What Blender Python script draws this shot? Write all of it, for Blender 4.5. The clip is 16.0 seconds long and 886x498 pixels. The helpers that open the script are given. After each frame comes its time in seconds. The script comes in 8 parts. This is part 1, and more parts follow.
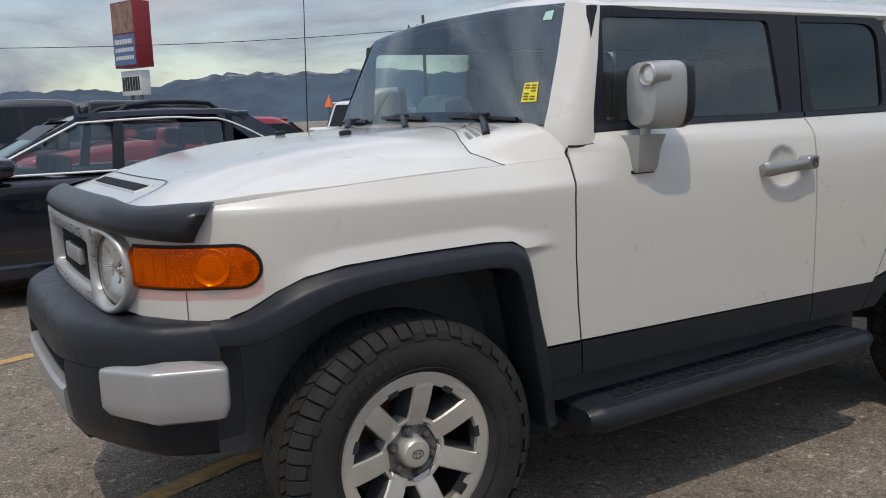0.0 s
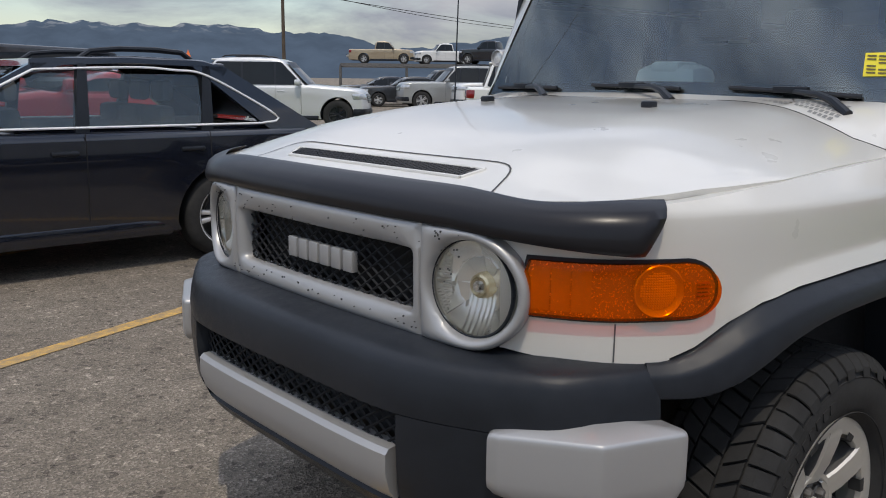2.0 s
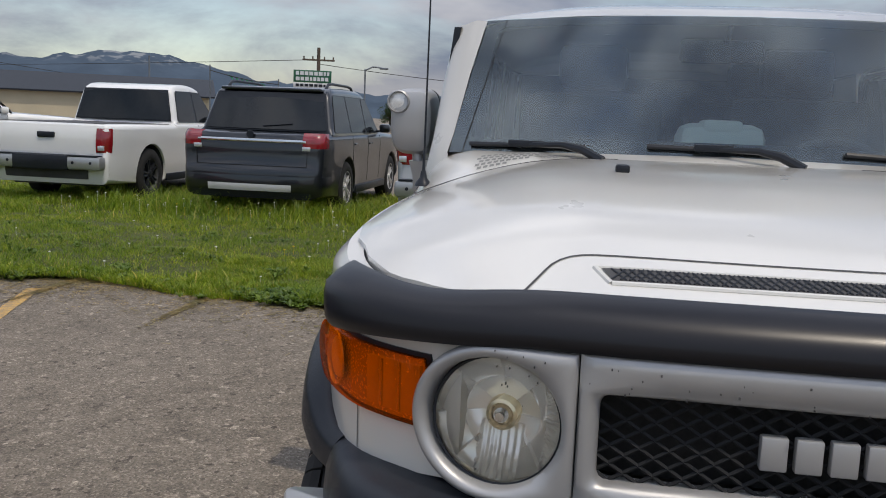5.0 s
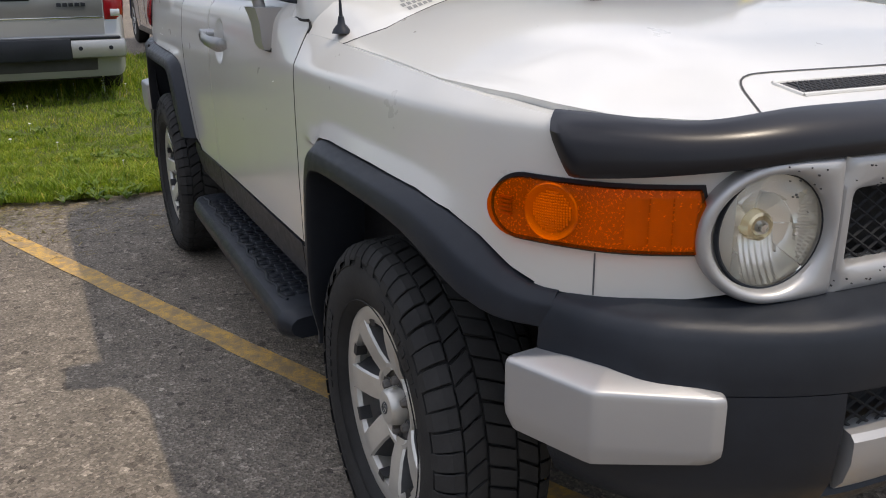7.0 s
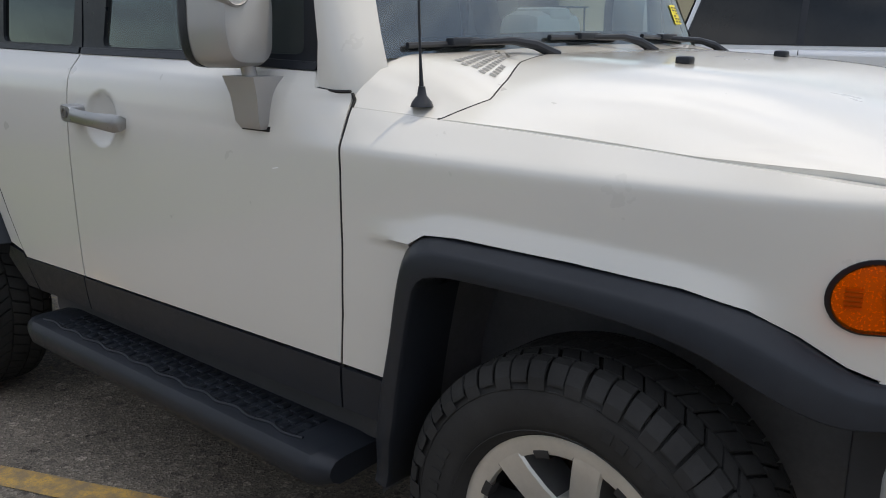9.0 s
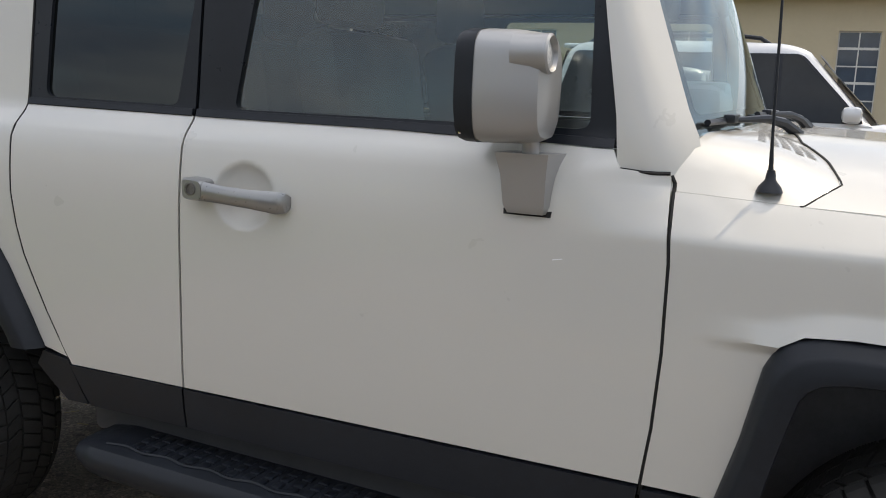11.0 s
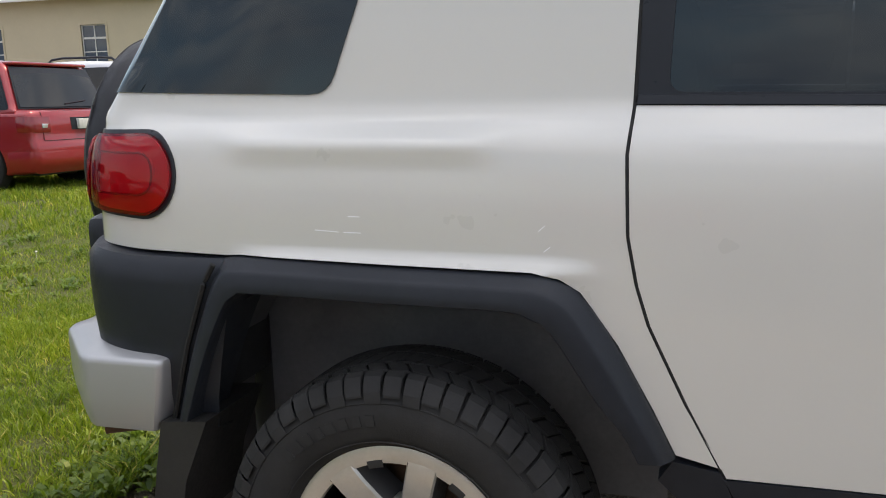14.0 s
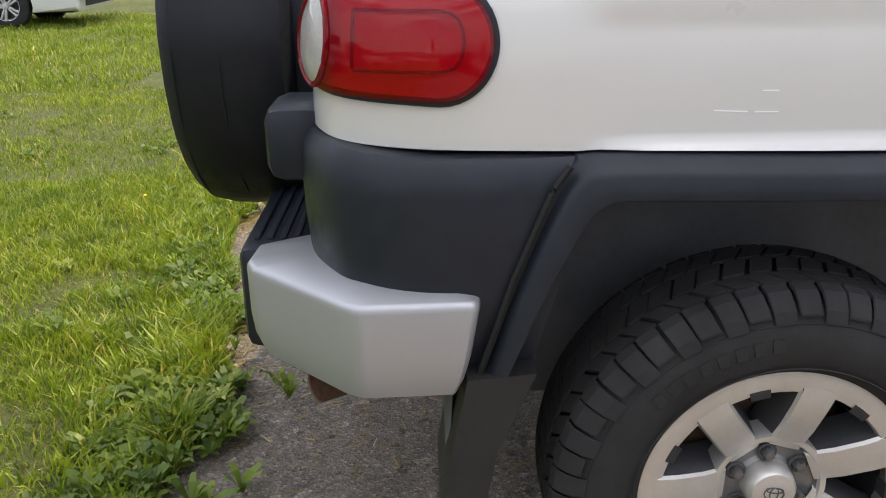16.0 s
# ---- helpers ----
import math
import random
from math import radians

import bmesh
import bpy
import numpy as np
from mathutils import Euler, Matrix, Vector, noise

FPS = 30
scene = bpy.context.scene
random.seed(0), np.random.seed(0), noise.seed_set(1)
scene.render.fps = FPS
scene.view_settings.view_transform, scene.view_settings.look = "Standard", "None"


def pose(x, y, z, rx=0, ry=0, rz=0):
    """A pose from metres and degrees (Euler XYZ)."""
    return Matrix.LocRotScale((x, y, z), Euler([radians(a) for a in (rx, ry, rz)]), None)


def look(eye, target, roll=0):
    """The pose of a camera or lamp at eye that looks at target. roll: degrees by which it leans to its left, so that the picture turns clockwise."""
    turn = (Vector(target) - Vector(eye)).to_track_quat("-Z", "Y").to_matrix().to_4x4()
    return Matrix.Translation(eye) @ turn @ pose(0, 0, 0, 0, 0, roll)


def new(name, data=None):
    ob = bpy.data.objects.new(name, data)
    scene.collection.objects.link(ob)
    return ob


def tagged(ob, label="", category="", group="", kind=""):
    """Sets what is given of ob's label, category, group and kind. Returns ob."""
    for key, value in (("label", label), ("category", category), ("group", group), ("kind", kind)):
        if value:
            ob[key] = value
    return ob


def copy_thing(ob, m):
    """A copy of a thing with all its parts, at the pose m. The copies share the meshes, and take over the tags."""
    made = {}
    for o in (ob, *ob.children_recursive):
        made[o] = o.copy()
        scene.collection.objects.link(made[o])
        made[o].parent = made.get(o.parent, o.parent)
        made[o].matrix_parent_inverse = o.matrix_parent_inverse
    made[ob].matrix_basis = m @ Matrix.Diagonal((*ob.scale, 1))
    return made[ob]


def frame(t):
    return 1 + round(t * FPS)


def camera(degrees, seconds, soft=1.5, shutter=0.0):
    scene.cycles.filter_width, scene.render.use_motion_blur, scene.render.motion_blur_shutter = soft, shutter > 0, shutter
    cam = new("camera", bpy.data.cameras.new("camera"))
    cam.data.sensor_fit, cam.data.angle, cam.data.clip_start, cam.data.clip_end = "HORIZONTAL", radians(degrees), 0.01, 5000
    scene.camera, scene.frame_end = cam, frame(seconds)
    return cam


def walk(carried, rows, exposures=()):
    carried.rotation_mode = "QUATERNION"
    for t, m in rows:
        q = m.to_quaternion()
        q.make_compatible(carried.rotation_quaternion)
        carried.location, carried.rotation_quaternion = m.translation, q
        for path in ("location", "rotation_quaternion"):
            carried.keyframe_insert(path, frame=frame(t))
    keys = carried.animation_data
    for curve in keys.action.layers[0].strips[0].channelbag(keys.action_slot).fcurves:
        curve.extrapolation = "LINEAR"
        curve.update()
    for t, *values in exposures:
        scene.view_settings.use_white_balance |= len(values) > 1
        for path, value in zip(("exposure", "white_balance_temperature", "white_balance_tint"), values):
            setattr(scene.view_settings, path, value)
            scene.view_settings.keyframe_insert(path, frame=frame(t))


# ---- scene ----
cam = camera(53.63, 16.0, soft=1.0)
walk(cam, [
    (0.0, pose(1.117, 2.951, 1.324, 81.36, 2.09, 149.03)),
    (0.5, pose(1.313, 2.658, 1.344, 79.98, 1.92, 146.41)),
    (1.0, pose(1.550, 2.402, 1.374, 79.85, 1.04, 142.15)),
    (1.5, pose(1.704, 2.021, 1.330, 79.48, 0.73, 140.16)),
    (2.0, pose(1.815, 1.678, 1.339, 79.02, -0.62, 138.85)),
    (2.2, pose(1.899, 1.506, 1.350, 79.31, -1.52, 135.05)),
    (2.5, pose(1.937, 1.335, 1.362, 79.80, -1.97, 130.95)),
    (3.0, pose(1.923, 0.927, 1.370, 80.45, 1.82, 126.40)),
    (5.5, pose(1.910, -0.719, 1.371, 79.60, -1.50, 93.63)),
    (6.0, pose(1.807, -1.073, 1.334, 73.37, 2.97, 89.72)),
    (6.5, pose(1.763, -1.323, 1.330, 72.39, -0.57, 76.33)),
    (7.0, pose(1.685, -1.529, 1.352, 72.06, 0.32, 64.73)),
    (7.5, pose(1.415, -1.746, 1.356, 71.44, 1.59, 61.26)),
    (8.0, pose(1.231, -1.905, 1.360, 71.53, -0.05, 52.09)),
    (8.5, pose(1.051, -2.040, 1.374, 71.60, -0.71, 44.17)),
    (9.0, pose(0.754, -2.152, 1.354, 75.66, -0.14, 39.82)),
    (11.5, pose(-0.587, -2.513, 1.357, 79.49, -1.30, 22.06)),
    (12.0, pose(-0.915, -2.504, 1.331, 78.93, 0.46, 20.96)),
    (12.5, pose(-1.252, -2.517, 1.315, 79.98, 0.12, 22.93)),
    (13.0, pose(-1.503, -2.571, 1.337, 79.05, 0.19, 22.32)),
    (13.5, pose(-1.792, -2.507, 1.329, 78.25, 0.86, 19.47)),
    (14.0, pose(-2.105, -2.434, 1.342, 78.63, 1.34, 17.34)),
    (14.5, pose(-2.398, -2.409, 1.405, 83.11, 0.72, 11.23)),
    (15.0, pose(-2.692, -2.371, 1.330, 79.59, 1.20, 9.73)),
    (15.5, pose(-3.023, -2.283, 1.311, 73.08, 0.98, 8.05)),
    (16.0, pose(-3.276, -2.176, 1.303, 69.94, 0.68, -1.39)),
], exposures=((0.0, 0.06, 7150, 10), (3.0, 0.02, 7050, 11), (5.5, 0.07, 7300, 11.5), (7.0, 0.41, 7550, 13), (9.0, 0.38, 7650, 9.5), (11.5, 0.58, 8150, 10), (12.5, 0.75, 8250, 11.5), (14.0, 0.85, 8100, 11.5), (14.5, 0.72, 7850, 11),
    (15.0, 0.53, 8150, 12), (15.5, 0.89, 8250, 12), (16.0, 1.22, 7950, 14)))

# ---- light: a high sun through broken cloud ----
SUN_DIR = Vector((0.33, 0.38, 1.0)).normalized()
world = bpy.data.worlds.new("sky")
scene.world = world
world.use_nodes = True
wn, wl = world.node_tree.nodes, world.node_tree.links
wn.clear()
w_out = wn.new("ShaderNodeOutputWorld")
w_bg = wn.new("ShaderNodeBackground")
w_sky = wn.new("ShaderNodeTexSky")
w_sky.sky_type = "NISHITA"
w_sky.sun_disc = False
w_sky.sun_elevation = math.asin(SUN_DIR.z)
w_sky.sun_rotation = math.atan2(SUN_DIR.x, SUN_DIR.y)
w_sky.air_density, w_sky.dust_density = 1.0, 0.7
w_co = wn.new("ShaderNodeTexCoord")
w_map = wn.new("ShaderNodeMapping")
w_map.inputs["Scale"].default_value = (1.0, 1.0, 3.4)
w_n1 = wn.new("ShaderNodeTexNoise")
w_n1.inputs["Scale"].default_value, w_n1.inputs["Detail"].default_value = 2.6, 9.0
w_n1.inputs["Roughness"].default_value, w_n1.inputs["Distortion"].default_value = 0.58, 0.35
w_r1 = wn.new("ShaderNodeValToRGB")
w_r1.color_ramp.elements[0].position, w_r1.color_ramp.elements[1].position = 0.39, 0.58
w_n2 = wn.new("ShaderNodeTexNoise")
w_n2.inputs["Scale"].default_value, w_n2.inputs["Detail"].default_value = 4.6, 8.0
w_r2 = wn.new("ShaderNodeValToRGB")
w_r2.color_ramp.elements[0].position, w_r2.color_ramp.elements[1].position = 0.32, 0.70
w_r2.color_ramp.elements[0].color = (2.7, 3.65, 5.8, 1)
w_r2.color_ramp.elements[1].color = (8.2, 8.8, 10.2, 1)
w_mix = wn.new("ShaderNodeMix")
w_mix.data_type = "RGBA"
wl.new(w_co.outputs["Generated"], w_map.inputs["Vector"])
wl.new(w_map.outputs["Vector"], w_n1.inputs["Vector"])
wl.new(w_map.outputs["Vector"], w_n2.inputs["Vector"])
wl.new(w_n1.outputs["Fac"], w_r1.inputs["Fac"])
wl.new(w_n2.outputs["Fac"], w_r2.inputs["Fac"])
wl.new(w_r1.outputs["Color"], w_mix.inputs["Factor"])
wl.new(w_sky.outputs["Color"], w_mix.inputs["A"])
w_sep = wn.new("ShaderNodeSeparateXYZ")
wl.new(w_co.outputs["Generated"], w_sep.inputs["Vector"])
w_up = wn.new("ShaderNodeMapRange")  # cloud cover is brighter overhead than near the horizon
w_up.inputs["From Min"].default_value, w_up.inputs["From Max"].default_value = 0.0, 1.0
w_up.inputs["To Min"].default_value, w_up.inputs["To Max"].default_value = 0.31, 1.92
wl.new(w_sep.outputs["Z"], w_up.inputs["Value"])
w_grad = wn.new("ShaderNodeMix")
w_grad.data_type, w_grad.blend_type = "RGBA", "MULTIPLY"
w_grad.inputs["Factor"].default_value = 1.0
wl.new(w_r2.outputs["Color"], w_grad.inputs["A"])
wl.new(w_up.outputs["Result"], w_grad.inputs["B"])
wl.new(w_grad.outputs["Result"], w_mix.inputs["B"])
wl.new(w_mix.outputs["Result"], w_bg.inputs["Color"])
w_bg.inputs["Strength"].default_value = 0.124
wl.new(w_bg.outputs["Background"], w_out.inputs["Surface"])

sun = new("sun", bpy.data.lights.new("sun", "SUN"))
sun.data.energy, sun.data.angle, sun.data.color = 1.72, radians(0.7), (1.0, 0.94, 0.85)
sun.matrix_world = look(SUN_DIR * 50, (0, 0, 0))

# ---- materials ----
def material(name):
    m = bpy.data.materials.new(name)
    m.use_nodes = True
    return m, m.node_tree.nodes, m.node_tree.links, m.node_tree.nodes["Principled BSDF"]


def noise_node(n, l, scale, detail=6.0, rough=0.6, coord="Object"):
    c = n.new("ShaderNodeTexCoord")
    t = n.new("ShaderNodeTexNoise")
    t.inputs["Scale"].default_value, t.inputs["Detail"].default_value, t.inputs["Roughness"].default_value = scale, detail, rough
    l.new(c.outputs[coord], t.inputs["Vector"])
    return t


def ramp(n, l, src, stops):
    r = n.new("ShaderNodeValToRGB")
    e = r.color_ramp.elements
    while len(e) < len(stops):
        e.new(0.5)
    for i, (p, c) in enumerate(stops):
        e[i].position = p
        e[i].color = (*c, 1) if len(c) == 3 else c
    l.new(src, r.inputs["Fac"])
    return r


def mix_color(n, l, fac, a, b, mode="MIX"):
    m = n.new("ShaderNodeMix")
    m.data_type, m.blend_type = "RGBA", mode
    for key, v in (("Factor", fac), ("A", a), ("B", b)):
        if isinstance(v, bpy.types.NodeSocket):
            l.new(v, m.inputs[key])
        elif key == "Factor":
            m.inputs[key].default_value = v
        else:
            m.inputs[key].default_value = (*v, 1)
    return m.outputs["Result"]


def grey(v):
    return (v, v, v)


def bump(n, l, b, src, strength, dist):
    k = n.new("ShaderNodeBump")
    k.inputs["Strength"].default_value, k.inputs["Distance"].default_value = strength, dist
    l.new(src, k.inputs["Height"])
    l.new(k.outputs["Normal"], b.inputs["Normal"])
    return k


def surface(name, color, rough, metal=0.0, coat=0.0, vary=0.12, scale=3.0, grain=0.0, grain_scale=400.0, rough_vary=0.08, spec=0.5, gloss=0.04):
    """A plain material with soft stains, uneven gloss and, if asked for, a fine grain."""
    m, n, l, b = material(name)
    big = noise_node(n, l, scale, 5.0)
    fine = noise_node(n, l, scale * 14, 4.0)
    dark = tuple(c * (1 - vary) for c in color)
    light = tuple(min(1.0, c * (1 + vary * 0.6)) for c in color)
    c1 = ramp(n, l, big.outputs["Fac"], ((0.3, dark), (0.7, light)))
    c2 = ramp(n, l, fine.outputs["Fac"], ((0.35, grey(1 - vary * 0.5)), (0.65, grey(1.0))))
    l.new(mix_color(n, l, 1.0, c1.outputs["Color"], c2.outputs["Color"], "MULTIPLY"), b.inputs["Base Color"])
    rr = ramp(n, l, fine.outputs["Fac"], ((0.3, grey(max(0.02, rough - rough_vary))), (0.7, grey(min(1.0, rough + rough_vary)))))
    l.new(rr.outputs["Color"], b.inputs["Roughness"])
    b.inputs["Metallic"].default_value = metal
    b.inputs["Coat Weight"].default_value = coat
    b.inputs["Coat Roughness"].default_value = gloss
    b.inputs["Specular IOR Level"].default_value = spec
    if grain:
        g = noise_node(n, l, grain_scale, 3.0)
        bump(n, l, b, g.outputs["Fac"], grain, 0.002)
    return m


def glass(name, tint, ior=1.75, rough=0.0, dust=0.04, gloss=(0.82, 0.95, 1.0)):
    m, n, l, b = material(name)
    n.remove(b)
    t = n.new("ShaderNodeBsdfTransparent")
    t.inputs["Color"].default_value = (*tint, 1)
    g = n.new("ShaderNodeBsdfGlossy")
    g.inputs["Roughness"].default_value = rough
    g.inputs["Color"].default_value = (*gloss, 1)
    f = n.new("ShaderNodeFresnel")
    f.inputs["IOR"].default_value = ior
    x = n.new("ShaderNodeMixShader")
    l.new(f.outputs["Fac"], x.inputs["Fac"])
    d = n.new("ShaderNodeBsdfDiffuse")
    d.inputs["Color"].default_value = (0.50, 0.52, 0.52, 1)
    k = n.new("ShaderNodeMixShader")
    k.inputs["Fac"].default_value = dust
    l.new(t.outputs["BSDF"], k.inputs[1])
    l.new(d.outputs["BSDF"], k.inputs[2])
    l.new(k.outputs["Shader"], x.inputs[1])
    l.new(g.outputs["BSDF"], x.inputs[2])
    l.new(x.outputs["Shader"], n["Material Output"].inputs["Surface"])
    return m


def lens(name, color, clear, tint):
    """Coloured plastic lens: partly clear, partly glowing through with the light behind it."""
    m, n, l, b = material(name)
    b.inputs["Base Color"].default_value = (*color, 1)
    b.inputs["Roughness"].default_value = 0.08
    b.inputs["Coat Weight"].default_value = 1.0
    b.inputs["Subsurface Weight"].default_value = 0.0
    t = n.new("ShaderNodeBsdfTransparent")
    t.inputs["Color"].default_value = (*tint, 1)
    x = n.new("ShaderNodeMixShader")
    x.inputs["Fac"].default_value = clear
    l.new(b.outputs["BSDF"], x.inputs[1])
    l.new(t.outputs["BSDF"], x.inputs[2])
    l.new(x.outputs["Shader"], n["Material Output"].inputs["Surface"])
    return m


M_white = surface("white_paint", (0.625, 0.608, 0.562), 0.30, coat=1.0, vary=0.012, scale=0.5, rough_vary=0.03, gloss=0.10)
M_plastic = surface("textured_black_plastic", (0.020, 0.0235, 0.030), 0.37, vary=0.25, scale=2.5, grain=0.18, grain_scale=900, rough_vary=0.08, spec=0.27)
M_trim = surface("satin_black_trim", (0.015, 0.018, 0.024), 0.35, vary=0.2, scale=4, spec=0.32)
M_gap = surface("dark_gap", (0.062, 0.062, 0.064), 0.8, vary=0.2, scale=6)
M_silver = surface("silver_paint", (0.41, 0.41, 0.41), 0.40, metal=0.45, coat=0.25, vary=0.02, scale=3, rough_vary=0.03)
M_gloss_black = surface("smoked_acrylic", (0.013, 0.013, 0.016), 0.30, spec=0.32, coat=0.0, vary=0.03, scale=2, rough_vary=0.015)
M_rubber = surface("tyre_rubber", (0.034, 0.0335, 0.033), 0.78, vary=0.35, scale=7, grain=0.3, grain_scale=260, spec=0.22)
M_alloy = surface("machined_alloy", (0.62, 0.60, 0.55), 0.36, metal=0.55, vary=0.10, scale=9, grain=0.05, grain_scale=600)
M_alloy_dark = surface("dark_alloy", (0.10, 0.10, 0.102), 0.45, metal=0.3, vary=0.2, scale=9)
# near-black for the shade deep in the rim and its notches
M_pocket = surface("dark_pocket_shade", (0.024, 0.024, 0.025), 0.55, vary=0.25, scale=12)
M_hub_grey = surface("grey_hub_paint", (0.24, 0.235, 0.225), 0.42, metal=0.4, vary=0.12, scale=14)
M_chrome = surface("chrome", (0.80, 0.80, 0.80), 0.08, metal=1.0, vary=0.04, scale=6, rough_vary=0.03)
M_reflector = surface("lamp_reflector", (0.93, 0.91, 0.86), 0.17, metal=0.52, vary=0.03, scale=8, rough_vary=0.06)
M_rim_paint = surface("silver_wheel_paint", (0.55, 0.55, 0.55), 0.35, metal=0.3, coat=0.5, vary=0.08, scale=6)
M_pane = surface("green_tinted_pane", (0.012, 0.015, 0.017), 0.05, coat=0.0, vary=0.3, scale=1.3, rough_vary=0.02, spec=0.36)
M_steel = surface("dull_steel", (0.22, 0.21, 0.20), 0.5, metal=0.8, vary=0.3, scale=12)
M_rust = surface("rusty_steel", (0.16, 0.085, 0.05), 0.75, metal=0.3, vary=0.5, scale=14, grain=0.3, grain_scale=150)
M_cabin = surface("dark_cabin_fabric", (0.10, 0.102, 0.106), 0.9, vary=0.25, scale=5, grain=0.08, grain_scale=500)
M_glass = glass("clear_window_glass", (0.82, 0.90, 0.87), ior=1.85, dust=0.05)
M_screen = glass("windscreen_glass", (0.88, 0.99, 0.97), ior=2.0, dust=0.05)
# pale colour for reflections painted on the body side
M_glint = surface("pale_painted_glint", (0.88, 0.88, 0.88), 0.5, vary=0.05)
M_glass_dark = glass("privacy_glass", (0.030, 0.035, 0.040), ior=1.6, dust=0.012)
M_glass_clear = glass("lamp_glass", (0.99, 0.98, 0.96), 1.45, dust=0.015, gloss=(1.0, 0.98, 0.94))
M_amber = lens("amber_lens", (0.80, 0.17, 0.004), 0.88, (1.0, 0.37, 0.018))
M_amber_in = surface("amber_reflector", (0.92, 0.90, 0.84), 0.2, metal=0.7, coat=0.3, vary=0.1, scale=10)
M_red = lens("red_lens", (0.40, 0.006, 0.014), 0.66, (0.72, 0.04, 0.07))
M_red_in = surface("red_reflector", (0.80, 0.68, 0.66), 0.3, coat=0.5, vary=0.1, scale=10)
M_mesh = surface("matt_black_mesh", (0.020, 0.021, 0.023), 0.75, vary=0.2, scale=8, spec=0.2)
M_handle = surface("satin_silver_handle", (0.33, 0.33, 0.325), 0.30, metal=0.6, coat=0.3, vary=0.03, scale=8, rough_vary=0.03)
M_flap = surface("dusty_rubber_flap", (0.024, 0.023, 0.022), 0.6, vary=0.4, scale=7, grain=0.2, grain_scale=300)
M_bulb = surface("warm_bulb_glass", (0.90, 0.78, 0.52), 0.14, metal=0.7, vary=0.1, scale=20)
# black for the shade in gaps and grille, and for the mirror gasket
M_gap_gasket = surface("black_gap_shade_and_gasket", (0.006, 0.006, 0.006), 0.7, vary=0.2, scale=9)
M_liner = surface("dusty_wheel_liner", (0.19, 0.19, 0.195), 0.8, vary=0.25, scale=5)
M_lens_white = surface("pale_lamp_reflector", (0.82, 0.82, 0.80), 0.3, metal=0.2, coat=0.5, vary=0.1, scale=30)
M_intake = surface("shaded_intake", (0.24, 0.24, 0.235), 0.7, vary=0.2, scale=9)
M_amber_rib = surface("amber_rib", (0.42, 0.22, 0.10), 0.4, vary=0.1)
M_amber_back = surface("amber_lamp_back", (0.88, 0.82, 0.72), 0.24, metal=0.7, vary=0.1, scale=18)
M_mint = surface("pale_dash_pod", (0.90, 0.93, 0.90), 0.5, vary=0.03)
M_yellow_label = surface("yellow_label", (0.80, 0.68, 0.04), 0.5, vary=0.05)
M_label_ink = surface("label_ink", (0.12, 0.10, 0.03), 0.6)
M_teal_label = surface("pale_green_label", (0.45, 0.68, 0.62), 0.5, vary=0.05)
M_vinyl = surface("black_vinyl_cover", (0.017, 0.018, 0.022), 0.50, vary=0.3, scale=3, grain=0.3, grain_scale=350, spec=0.25)


def asphalt_material():
    m, n, l, b = material("worn_asphalt")
    c = n.new("ShaderNodeTexCoord")
    v = n.new("ShaderNodeTexVoronoi")
    v.inputs["Scale"].default_value = 120.0
    l.new(c.outputs["Object"], v.inputs["Vector"])
    v2 = n.new("ShaderNodeTexVoronoi")
    v2.inputs["Scale"].default_value = 42.0
    l.new(c.outputs["Object"], v2.inputs["Vector"])
    big = noise_node(n, l, 0.55, 6.0)
    mid = noise_node(n, l, 5.0, 7.0, 0.7)
    fine = noise_node(n, l, 160.0, 4.0, 0.7)
    base = ramp(n, l, big.outputs["Fac"], ((0.3, (0.205, 0.173, 0.138)), (0.7, (0.272, 0.234, 0.189))))
    md = ramp(n, l, mid.outputs["Fac"], ((0.25, grey(0.62)), (0.6, grey(1.0))))
    col = mix_color(n, l, 1.0, base.outputs["Color"], md.outputs["Color"], "MULTIPLY")
    st = n.new("ShaderNodeSeparateColor")
    l.new(v.outputs["Color"], st.inputs["Color"])
    stones = ramp(n, l, st.outputs["Red"], ((0.0, grey(0.58)), (0.5, grey(0.96)), (0.80, grey(1.12)), (1.0, grey(1.75))))
    col = mix_color(n, l, 0.85, col, mix_color(n, l, 1.0, col, stones.outputs["Color"], "MULTIPLY"))
    st2 = n.new("ShaderNodeSeparateColor")
    l.new(v2.outputs["Color"], st2.inputs["Color"])
    chips = ramp(n, l, st2.outputs["Green"], ((0.0, grey(0.5)), (0.08, grey(1.0)), (0.93, grey(1.0)), (1.0, grey(1.7))))
    col = mix_color(n, l, 1.0, col, chips.outputs["Color"], "MULTIPLY")
    fr = ramp(n, l, fine.outputs["Fac"], ((0.3, grey(0.75)), (0.7, grey(1.15))))
    l.new(mix_color(n, l, 1.0, col, fr.outputs["Color"], "MULTIPLY"), b.inputs["Base Color"])
    b.inputs["Roughness"].default_value = 0.92
    b.inputs["Specular IOR Level"].default_value = 0.25
    h = n.new("ShaderNodeMath")
    h.operation = "ADD"
    l.new(v.outputs["Distance"], h.inputs[0])
    l.new(fine.outputs["Fac"], h.inputs[1])
    bump(n, l, b, h.outputs["Value"], 0.8, 0.006)
    return m


